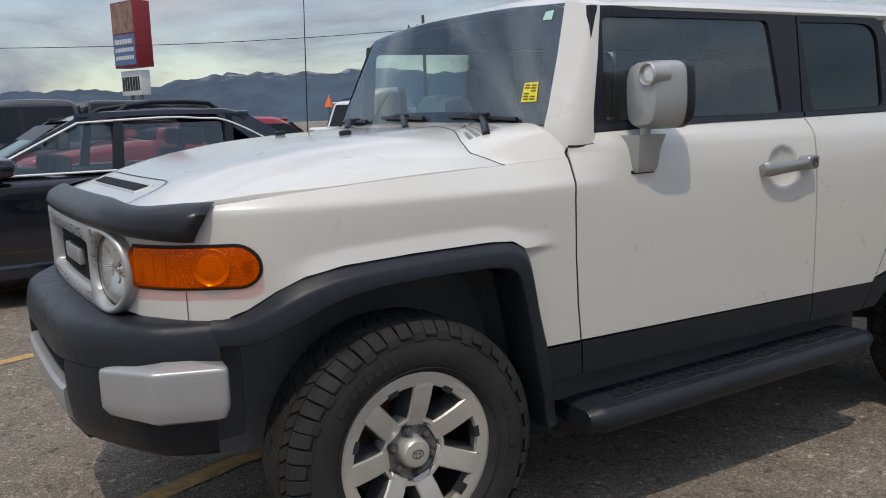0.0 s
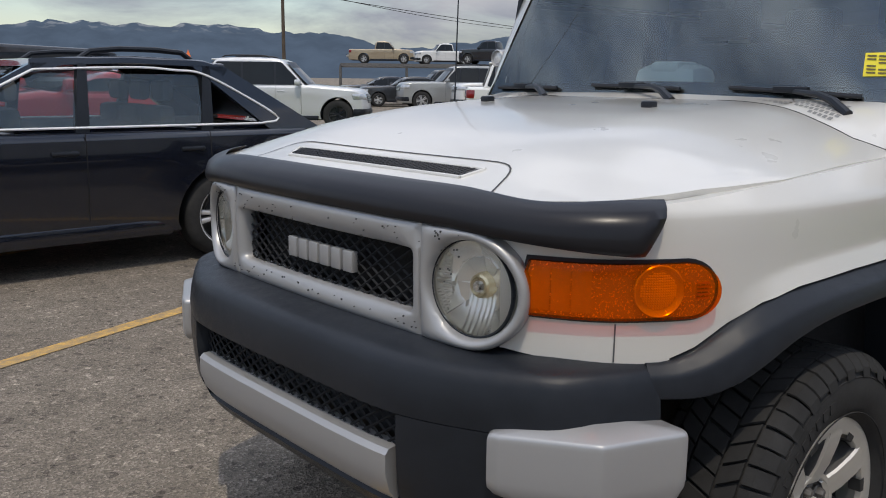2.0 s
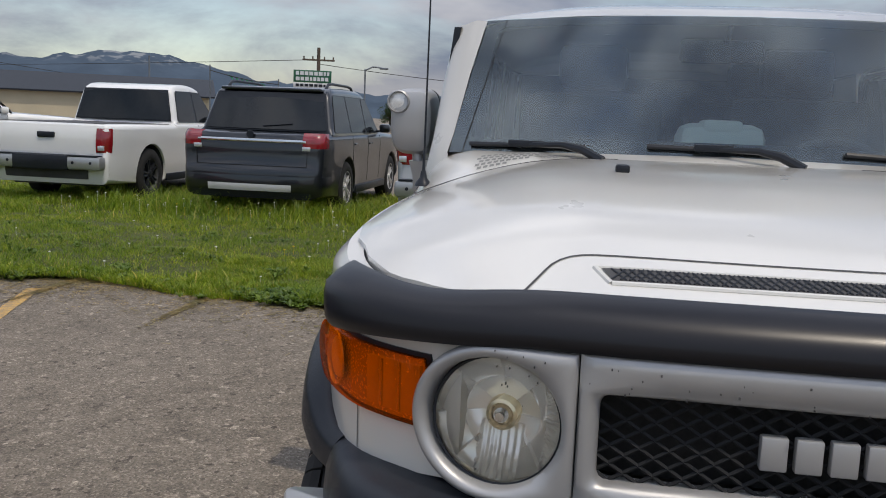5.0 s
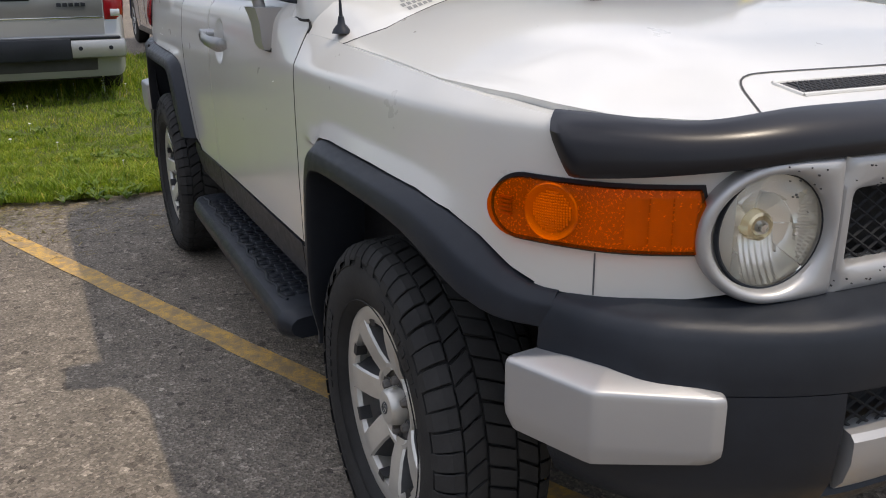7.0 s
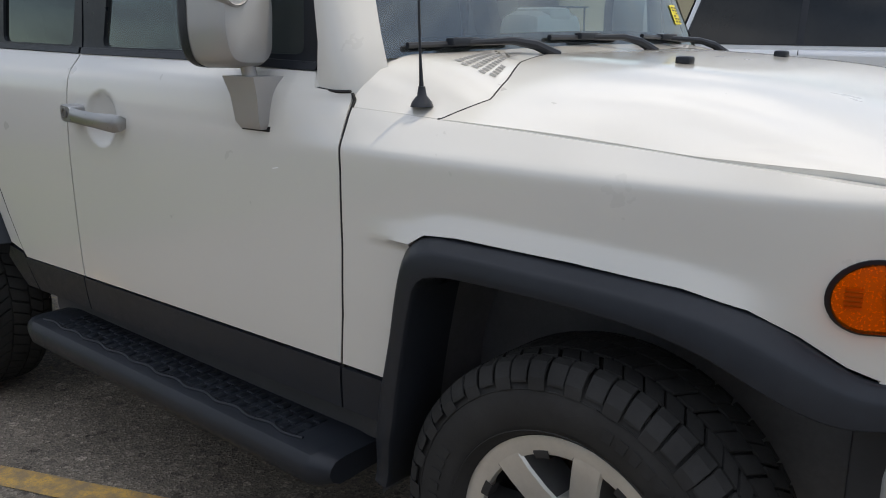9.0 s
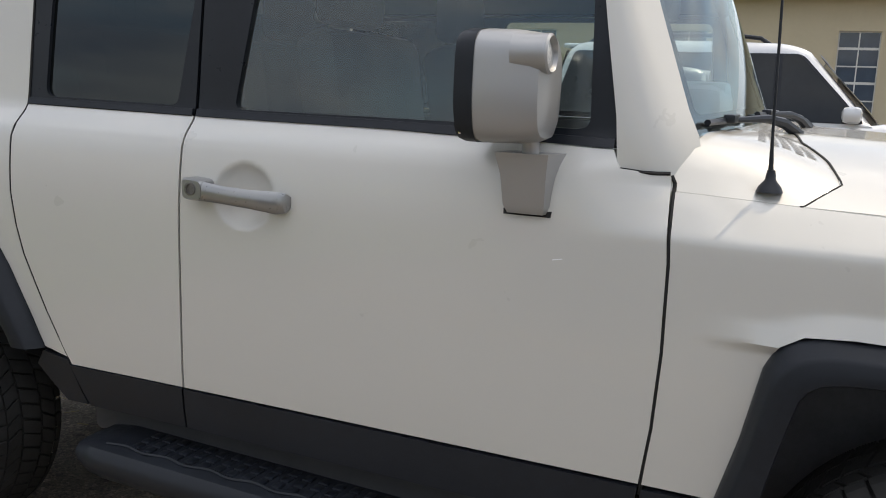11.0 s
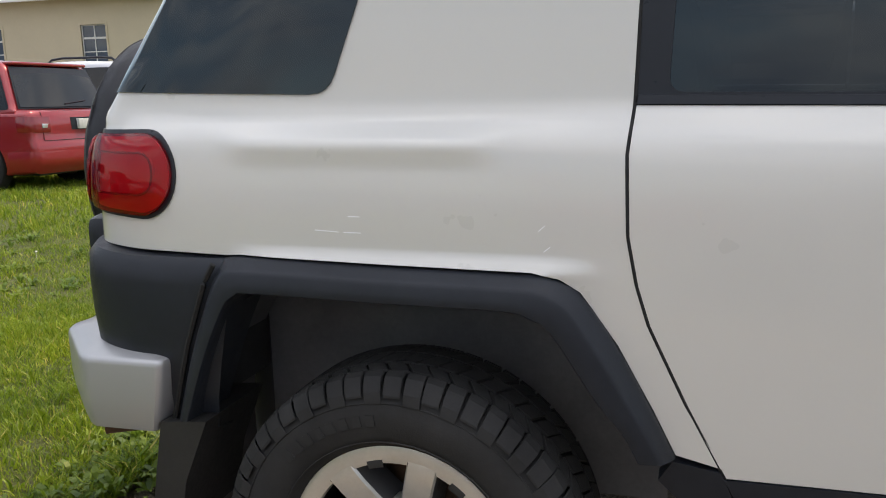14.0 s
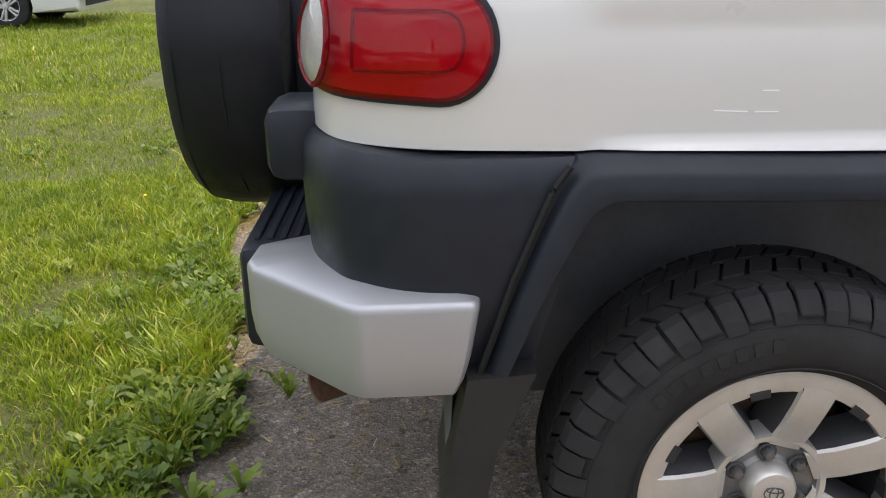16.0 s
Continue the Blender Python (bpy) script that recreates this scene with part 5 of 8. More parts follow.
tail = [(PLAN_S[-1] - 0.61, 1.03), (PLAN_S[-1] - 0.01, 1.03), (PLAN_S[-1] - 0.01, 1.64), (PLAN_S[-1] - 0.61, 1.64)]
part_pair("tailgate", bent_panel(tail, surf, 0.004, 0.03, 0.08, 0.08), M_white, car)

# ---- tail lamps ----
def tail_outline(grow=0.0):
    s0, s1 = at_x(-3.172 + grow, 1.16)[0], PLAN_S[-1] - 0.72 + grow
    hi, lo = 1.233 + grow, 1.064 - grow
    r = (hi - lo) / 2
    o = [(s1, lo + 0.014), (s1, hi - 0.004)]
    for a in np.linspace(math.pi / 2, 3 * math.pi / 2, 19):
        o.append((s0 + r * 0.95 + r * 0.95 * math.cos(a), (hi + lo) / 2 + r * math.sin(a)))
    return o


part_pair("lamp_gasket", bent_panel(tail_outline(0.008), surf, -0.004, 0.02, 0.04, 0.03), M_trim, car, "black lamp gasket")


def tail_dome(s, z, d=0.0):
    q = max(0.0, 1 - abs((z - 1.148) / 0.087) ** 2.4)
    s0 = at_x(-3.172, 1.16)[0]
    e = min(1.0, max(0.0, (s - s0) / 0.10)) ** 0.5
    return surf(s, z, d - 0.020 * q ** 0.5 * e)


part_pair("lamp_body", bent_panel(tail_outline(-0.006), surf, -0.006, 0.01, 0.04, 0.03), M_red_in, car, "pale lamp body")
tails = part_pair("tail_light", bent_panel(tail_outline(), tail_dome, -0.005, 0.006, 0.02, 0.012), M_red, car, "glossy red wraparound tail light")
s0 = at_x(-3.215, 1.16)[0]
S1 = PLAN_S[-1] - 0.79
for sgn, tl in zip((1, -1), tails):
    u_path = round_corners([(S1 - 0.09, 1.194), (s0, 1.194), (s0, 1.108), (S1 - 0.09, 1.108), (S1 - 0.09, 1.194)], [0, 0.04, 0.04, 0, 0])
    b1 = tube([surf(*q, -0.014) for q in resample(u_path, 60)], 0.0025, 5)
    b3 = bent_panel(round_corners([(s0, 1.11), (s0, 1.192), (S1 - 0.09, 1.192), (S1 - 0.09, 1.11)], [0.035, 0.035, 0.004, 0.004]), surf, -0.010, 0.004, 0.04, 0.03)
    e = [(S1 + 0.052 * math.cos(q), 1.148 + 0.071 * math.sin(q)) for q in np.linspace(0, 2 * math.pi, 33)[:-1]]
    rim_pts = [tail_dome(*q, -0.006) for q in e]
    b2 = bent_panel(e, tail_dome, -0.0075, 0.004, 0.012, 0.012)
    b4 = tube(rim_pts, 0.005, 8, True)
    b5 = lathe([(0.060, 0.004), (0.045, -0.006), (0.03, -0.012), (0.02, -0.004), (0.008, 0.0), (0.0, 0.001)], 24, "x")
    c = Vector(tail_dome(S1, 1.148, -0.008))
    nrm = (Vector(surf(S1, 1.148, -0.05)) - Vector(surf(S1, 1.148, 0))).normalized()
    b6 = bent_panel([(S1 + 0.048 * math.cos(q), 1.148 + 0.066 * math.sin(q)) for q in np.linspace(0, 2 * math.pi, 33)[:-1]], tail_dome, -0.0065, 0.0, 0.012, 0.012)
    if sgn < 0:
        b1, b2, b3, b4, b6 = (mirrored(q) for q in (b1, b2, b3, b4, b6))
    part("inner_lens", b3, M_red_in, tl, "rounded inner reflector")
    part("inner_outline", b1, M_cabin, tl, "dark edge of the inner lens")
    lens_ = part("reverse_lens", b2, M_glass_clear, tl, "clear oval reversing lens")
    part("lens_backing", b6, M_lens_white, lens_, "silver fluted reflector")
    part("lens_rim", b4, M_red, tl)

# ---- rear bumper ----
REAR = smooth_path([(-3.02, 0.925), (-3.18, 0.935), (-3.30, 0.930), (-3.395, 0.895), (-3.450, 0.820), (-3.485, 0.72), (-3.50, 0.55), (-3.51, 0.30), (-3.515, 0.0)], 160)


def rear_rows(prof):
    t = np.gradient(REAR, axis=0)
    t /= np.linalg.norm(t, axis=1)[:, None]
    nrm = np.stack([t[:, 1], -t[:, 0]], 1)
    rows = []
    for d, z in prof:
        row = []
        for i in range(0, 160, 3):
            p = REAR[i] - nrm[i] * d
            lift = 0.012 * np.clip((-3.28 - REAR[i][0]) / 0.17, 0, 1) if z > 0.93 else 0.0
            skew = 0.24 * (z - 0.99) * np.clip((REAR[i][0] + 3.25) / 0.2, 0, 1)
            row.append((p[0] + skew, p[1], z + lift))
        rows.append(row)
    return skin(rows)


rear_b = part_pair("rear_bumper", rear_rows([(0.06, 0.986), (0.018, 0.983), (0.004, 0.966), (0.0, 0.925), (0.002, 0.85), (0.010, 0.76), (0.022, 0.68), (0.05, 0.60), (0.12, 0.585)]), M_plastic, car,
                   "matt black plastic rear bumper")


def rear_cap():
    plan = [(-3.183, 0.87), (-3.195, 0.945), (-3.203, 0.955), (-3.378, 0.961), (-3.393, 0.956), (-3.413, 0.942), (-3.572, 0.785), (-3.590, 0.745), (-3.584, 0.66), (-3.49, 0.60)]
    c = np.array([-3.36, 0.78])
    rows = []
    for z, k in ((0.786, 0.01), (0.784, 0.62), (0.768, 0.945), (0.765, 0.978), (0.760, 0.993), (0.752, 1.0), (0.672, 0.997), (0.632, 0.975), (0.604, 0.92), (0.592, 0.75)):
        row = [c + (p - c) * k for p in resample(plan, 120)]
        rows.append([(q[0] - 0.16 * (0.765 - z) * np.clip((q[0] + 3.30) / 0.1, 0, 1), q[1], z) for q in row])
    return skin(rows)


part_pair("rear_corner_cap", rear_cap(), M_silver, car, "silver painted rear bumper corner")
bm = box((-3.625, -0.66, 0.550), (-3.47, 0.66, 0.760), 0.025)
for j in range(4):
    add_box(bm, (-3.60 + 0.025 * j, -0.62, 0.757), (-3.588 + 0.025 * j, 0.62, 0.767), 0.003)
part("rear_step", bm, M_plastic, car, "black ribbed rear step")
bm = bmesh.new()
add_lathe(bm, [(0.027, 0.0), (0.031, -0.002), (0.031, 0.16), (0.026, 0.16), (0.026, 0.0)], 20, "y", (0, 0, 0))
ex = part("exhaust_tip", bm, M_rust, car, "rusty exhaust tip")
ex.matrix_basis = pose(-3.475, -0.80, 0.548, 0, 0, -58)

# mud flaps
rows = [[(-3.215, y, 0.63), (-3.240, y, 0.50), (-3.262, y, 0.372), (-3.190, y, 0.372), (-3.165, y, 0.50), (-3.105, y, 0.64)] for y in (0.70, 0.708, 0.937, 0.945)]
part_pair("mud_flap", skin(rows, closed=True, cap=True), M_flap, car, "dusty black rubber mud flap")

# ---- spare wheel ----
bm = lathe([(0.0, 0.165), (0.20, 0.163), (0.32, 0.157), (0.368, 0.143), (0.392, 0.115), (0.402, 0.07), (0.404, 0.0), (0.400, -0.07), (0.385, -0.10), (0.33, -0.11), (0.0, -0.11)], 72, "x")
for v in bm.verts:
    v.co.x = -v.co.x
    a = math.atan2(v.co.z, v.co.y)
    r = math.hypot(v.co.y, v.co.z)
    if r > 0.3:
        k = 1 + 0.004 * math.sin(9 * a) + 0.003 * math.sin(23 * a)
        v.co.y *= k
        v.co.z *= k
bmesh.ops.reverse_faces(bm, faces=bm.faces)
spare = part("spare_wheel_cover", bm, M_vinyl, car, "black vinyl spare wheel cover")
spare.matrix_basis = pose(-3.655, -0.03, 1.080)
for r, h in ((0.3905, -0.115), (0.4015, -0.02)):
    part("cover_seam", tube([(h, r * math.cos(a), r * math.sin(a)) for a in np.linspace(0, 2 * math.pi, 73)[:-1]], 0.003, 6, True), M_vinyl, spare)
part("spare_carrier", box((-3.64, -0.30, 0.95), (-3.46, 0.25, 1.25), 0.03), M_trim, car, "black spare wheel carrier")
part_pair("rear_grab_block", box((-3.548, 0.56, 0.895), (-3.44, 0.725, 1.030), 0.03), M_plastic, car, "black rounded hinge cover")


# ---- wheels ----
TYRE_W = 0.131  # half the tyre's width


def low_profile(bm):
    """Draws the tyre in towards the rim: 0.388 m under load."""
    for v in bm.verts:
        r = math.hypot(v.co.x, v.co.z)
        if r >= 0.232:
            k = (0.2370 + (r - 0.232) * 0.899) / r
            v.co.x *= k
            v.co.z *= k
    return bm


def tyre_bm():
    side = [(0.228, 0.090), (0.234, 0.101), (0.241, 0.112), (0.264, 0.1245), (0.305, 0.130), (0.336, 0.128), (0.358, 0.119), (0.373, 0.104), (0.383, 0.085), (0.386, 0.0)]
    return low_profile(lathe([(r, -y) for r, y in side] + [(r, y) for r, y in side[::-1][1:]], 96))


def add_block(bm, prof, a0, a1, skew=0.0, deep=0.013):
    """A tread block: a profile of (y, radius) swept between two angles, with its flanks going down into the groove."""
    n = len(prof)
    rows = []
    for k, (a, d) in enumerate(((a0, deep), (a0 + 0.004, 0.0), (a1 - 0.004, 0.0), (a1, deep))):
        row = []
        for i, (y, r) in enumerate(prof):
            aa = a + skew * i / (n - 1)
            row.append(bm.verts.new(((r - d) * math.cos(aa), y, (r - d) * math.sin(aa))))
        rows.append(row)
    for p, q in zip(rows, rows[1:]):
        for i in range(n - 1):
            bm.faces.new((p[i], q[i], q[i + 1], p[i + 1]))
    for i in (0, n - 1):
        b = []
        for row in (rows[1], rows[2]):
            v = row[i]
            s = 1 - deep / math.hypot(v.co.x, v.co.z)
            b.append(bm.verts.new((v.co.x * s, v.co.y, v.co.z * s)))
        bm.faces.new((rows[1][i], rows[2][i], b[1], b[0]))


def tread_bm():
    bm = bmesh.new()
    n = 56
    step = 2 * math.pi / n
    rnd2 = random.Random(7)
    for j in range(n):
        jit = rnd2.uniform(-0.04, 0.04)
        for sgn in (1, -1):
            a = step * (j + (0.5 if sgn > 0 else 0.0) + jit)
            foot = 0.346 if j % 2 else 0.360
            prof = [(sgn * y, r) for y, r in ((0.084, 0.3995), (0.104, 0.394), (0.117, 0.381), (0.1265, 0.366), (0.1305 if j % 2 else 0.129, foot))]
            add_block(bm, prof, a, a + step * 0.90, 0.14 * step, 0.0045)
            # the inner row: blocks cut aslant, meeting the shoulder's grooves
            b = step * (j + (0.1 if sgn > 0 else 0.6) + jit)
            add_block(bm, [(sgn * 0.036, 0.4005), (sgn * 0.058, 0.4005), (sgn * 0.078, 0.400)], b, b + step * 0.89, 0.55 * step, 0.0065)
        c = step * (j + jit)
        add_block(bm, [(-0.029, 0.401), (0.0, 0.4012), (0.029, 0.401)], c, c + step * 0.89, -0.5 * step, 0.0065)
    for sgn in (1, -1):
        for r in (0.341, 0.252):  # raised rings on the side wall
            add_tube(bm, [(r * math.cos(a), sgn * (0.1268 if r > 0.3 else 0.1245), r * math.sin(a)) for a in np.linspace(0, 2 * math.pi, 73)[:-1]], 0.0016, 5, True)
        for c0 in (0.6, 2.7, 4.8):  # lettering as plain bars
            for j in range(8):
                a = c0 + 0.098 * j
                vs = []
                for off in (-0.002, 0.0010):
                    for aa, r in ((a, 0.290), (a + 0.060, 0.290), (a + 0.060, 0.316), (a, 0.316)):
                        vs.append(bm.verts.new((r * math.cos(aa), sgn * (0.1303 + off), r * math.sin(aa))))
                for q in ((4, 5, 6, 7), (0, 1, 5, 4), (1, 2, 6, 5), (2, 3, 7, 6), (3, 0, 4, 7)):
                    bm.faces.new([vs[i] for i in q])
    bmesh.ops.recalc_face_normals(bm, faces=bm.faces)
    return low_profile(bm)


def spoke_bm(flank=False):
    """One wide flat spoke pointing along +x, its face towards +y, with slanted flanks."""
    bm = bmesh.new()
    st = [(0.075, 0.028, 0.066), (0.12, 0.0285, 0.084), (0.165, 0.029, 0.095), (0.196, 0.030, 0.0995), (0.208, 0.031, 0.097)]
    rows = []
    for r, hw, y in st:
        face = [(r, y - 0.006, -hw - 0.002), (r, y, -hw + 0.002), (r, y + 0.001, 0), (r, y, hw - 0.002), (r, y - 0.006, hw + 0.002)]
        rows.append([(r, y - 0.08, -hw - 0.012), (r, y - 0.006, -hw - 0.002), (r, y - 0.008, 0), (r, y - 0.006, hw + 0.002), (r, y - 0.08, hw + 0.012)] if flank else face)
    return skin(rows)


def wheel(name, m, parent):
    """Wheel with its face towards +y."""
    w = new(name)
    w.empty_display_size = 0.1
    w.parent = parent
    w.matrix_basis = m
    ty = part("tyre", tyre_bm(), M_rubber, w, "worn all-terrain tyre", angle=30)
    tr = part("tread", tread_bm(), M_rubber, ty, "chunky tread blocks and sidewall lugs", angle=20)
    tr["kind"] = "stuff"
    rim = part("rim", lathe([(0.213, -0.10), (0.216, 0.0), (0.205, 0.06), (0.191, 0.084), (0.194, 0.096), (0.221, 0.103), (0.231, 0.100), (0.232, 0.092), (0.226, 0.08), (0.226, -0.10)], 72), M_alloy, w,
               "seven-spoke machined alloy rim")
    rim.scale = (1.024, 1.0, 1.024)
    part("barrel", lathe([(0.212, 0.07), (0.205, -0.06), (0.19, -0.10), (0.05, -0.105)], 48), M_pocket, rim, "rim barrel coloured dark for its shade")
    part("brake_disc", lathe([(0.05, -0.02), (0.165, -0.022), (0.168, -0.034), (0.05, -0.036)], 40), M_rust, w, "rust-brown brake disc")
    for j in range(7):
        b = spoke_bm()
        b.transform(Matrix.Rotation(2 * math.pi * j / 7 + 0.085, 4, "Y"))
        part("spoke", b, M_alloy, rim, angle=25)
        b = spoke_bm(True)
        b.transform(Matrix.Rotation(2 * math.pi * j / 7 + 0.085, 4, "Y"))
        part("spoke_flank", b, M_alloy_dark, rim, "dark spoke flank")
        # dark patches on the lip stand in for shaded notches
        for off in (-0.235, 0.235):
            b = bmesh.new()
            a = 2 * math.pi * j / 7 + 0.085 + off
            prof = [(0.184, 0.070), (0.186, 0.0975), (0.1995, 0.0992), (0.204, 0.097)]
            add_lathe(b, prof, 4, "y", (0, 0, 0), a - 0.085, a + 0.085)
            part("notch_shade", b, M_pocket, rim, "dark patch for a shaded recess in the rim lip")
    part("hub_ring", lathe([(0.100, 0.02), (0.100, 0.066), (0.097, 0.073), (0.088, 0.072), (0.084, 0.064)], 48), M_alloy, rim)
    part("hub_bowl", lathe([(0.0845, 0.066), (0.080, 0.056), (0.072, 0.052), (0.052, 0.052), (0.045, 0.058)], 40), M_hub_grey, rim, "grey painted hub bowl")
    part("centre_cap", lathe([(0.046, 0.052), (0.0435, 0.074), (0.041, 0.088), (0.036, 0.094), (0.030, 0.095), (0.0, 0.096)], 40), M_alloy, rim, "silver centre cap")
    bm = bmesh.new()
    for rx, rz, cz in ((0.017, 0.012, 0), (0.007, 0.012, 0), (0.015, 0.005, 0.007)):
        add_tube(bm, [(rx * math.cos(a), 0.0965, cz + rz * math.sin(a)) for a in np.linspace(0, 2 * math.pi, 25)[:-1]], 0.0012, 5, True)
    part("cap_emblem", bm, M_alloy_dark, rim, "plain oval rings on the cap")
    for j in range(6):
        a = 2 * math.pi * j / 6 + 0.3
        c = (0.061 * math.cos(a), 0.0, 0.061 * math.sin(a))
        b = lathe([(0.017, 0.050), (0.017, 0.052), (0.0125, 0.0535)], 16, "y", (c[0], 0.010, c[2]))
        part("nut_seat", b, M_gap, rim)
        part("wheel_nut", lathe([(0.0105, 0.048), (0.0105, 0.072), (0.008, 0.078), (0.0, 0.079)], 6, "y", c), M_steel, rim, "dull steel wheel nut", angle=20)
    return w


w1 = wheel("wheel", pose(0, 0.791, 0.388), car)
for m in (pose(-2.690, 0.829, 0.388) @ pose(0, 0, 0, 0, 25, 0), pose(0, -0.791, 0.388, 0, 0, 180) @ pose(0, 0, 0, 0, 48, 0), pose(-2.690, -0.829, 0.388, 0, 0, 180) @ pose(0, 0, 0, 0, -7, 0)):
    copy_thing(w1, m)

# wheel housings and underbody
for cx in (0.0, -2.69):
    front = cx == 0.0
    rows = []
    for y in (0.50, 0.70, 0.84, 0.885):
        k = 1.0 if y < 0.88 else 0.985
        row = []
        for a in np.linspace(0.80 if front else 0.30, math.pi + (0.10 if front else 0.28), 29):
            c, q = math.cos(a), math.sin(a)
            x = cx + (0.50 if front and c < 0 else 0.56) * k * math.copysign(abs(c) ** 0.72, c)
            z = 0.42 + (0.50 if front else 0.535) * k * math.copysign(abs(q) ** 0.72, q)
            row.append((x, min(y, float(np.interp(-x, -PLAN[:, 0], PLAN[:, 1])) - 0.03), z))
        rows.append(row)
    bm = skin(rows)
    part_pair("wheel_housing", bm, M_liner, car, "dark wheel housing liner")
    part_pair("housing_wall", box((cx - 0.5, 0.49, 0.36), (cx + 0.5, 0.50, 0.95)), M_liner, car)
part("underbody", box((-3.42, -0.49, 0.40), (0.62, 0.49, 0.90), 0.03), M_gap, car, "dark underbody")
part_pair("sill", box((-2.10, 0.47, 0.40), (-0.52, 0.80, 1.0), 0.02), M_gap, car)
part_pair("rear_inner", box((-3.40, 0.47, 0.60), (-3.20, 0.80, 1.0), 0.02), M_gap, car)
part_pair("front_inner", box((0.42, 0.47, 0.48), (0.62, 0.70, 0.82), 0.02), M_gap, car)
part("engine_bay", box((-0.45, -0.66, 0.85), (0.48, 0.66, 1.05), 0.02), M_gap, car)
bm = tube([(0.0, -0.75, 0.36), (0.0, 0.75, 0.36)], 0.05, 12)
part("front_axle", bm, M_steel, car)
part("rear_axle", tube([(-2.69, -0.75, 0.38), (-2.69, -0.2, 0.38), (-2.69, 0.0, 0.38), (-2.69, 0.75, 0.38)], [0.05, 0.05, 0.13, 0.05], 14), M_steel, car)

# ---- running boards ----
def board():
    rows = []
    for x in np.concatenate([np.linspace(-0.585, -0.64, 6), np.linspace(-0.75, -1.85, 14), np.linspace(-1.93, -2.02, 6)]):
        e = min(1.0, (-0.575 - x) / 0.06 if x > -0.8 else (x + 2.03) / 0.09)
        e = max(0.15, e) ** 0.6
        zt = 0.412 + 0.030 * (-0.6 - x) / 1.4
        cz = zt - 0.045
        h = 0.045 * (0.55 + 0.45 * e)
        y1 = 0.925 + 0.045 * e
        sec = [(0.76, cz + h), (y1 - 0.045, cz + h), (y1 - 0.018, cz + h * 0.86), (y1 - 0.004, cz + h * 0.45), (y1, cz), (y1 - 0.008, cz - h * 0.6), (y1 - 0.03, cz - h), (0.76, cz - h * 0.8)]
        rows.append([(x, y, z) for y, z in sec])
    return skin(rows, closed=True, cap=True)


boards = part_pair("running_board", board(), M_plastic, car, "black plastic running board with ribbed tread")
for sgn, bd in zip((1, -1), boards):
    pad = None
    for j in range(27):
        x = -0.74 - 0.0425 * j
        zt = 0.412 + 0.030 * (-0.6 - x) / 1.4
        for i in range(3):
            y0 = 0.826 + 0.036 * i + 0.006 * (j % 2)
            if pad is None:
                pad = part("tread_pad", box((-0.013, -0.014, -0.006), (0.013, 0.014, 0.004), 0.003), M_trim, bd, "raised black tread pad")
                o = pad
            else:
                o = new("tread_pad", pad.data)
                o.parent = bd
            o.matrix_basis = pose(x, sgn * y0, zt)
    bm = tube([(x, sgn * (0.922 + 0.006 * math.sin(x * 48)), 0.412 + 0.030 * (-0.6 - x) / 1.4 + 0.002) for x in np.linspace(-0.70, -1.92, 120)], 0.0045, 6)
    part("tread_edge", bm, M_trim, bd)

# ---- mirrors, handles, aerial, wipers ----
def mirror_bm():
    """Deep rounded head: front shell towards +x."""
    o = round_corners([(0.862, 1.256), (0.985, 1.262), (1.002, 1.330), (0.998, 1.468), (0.868, 1.472), (0.852, 1.40)], 0.045)
    o = resample(o + [o[0]], 49)[:-1]
    c = np.array([0.927, 1.365])
    rows = []
    for x, k in ((-0.934, 0.90), (-0.934, 0.98), (-0.92, 1.0), (-0.86, 0.985), (-0.825, 0.94), (-0.807, 0.86), (-0.799, 0.68), (-0.796, 0.2)):
        rows.append([(x, *(c + (p - c) * k)) for p in o])
    return skin(rows, closed=True, cap=True)


heads = part_pair("door_mirror", mirror_bm(), M_silver, car, "silver door mirror with a round lamp")
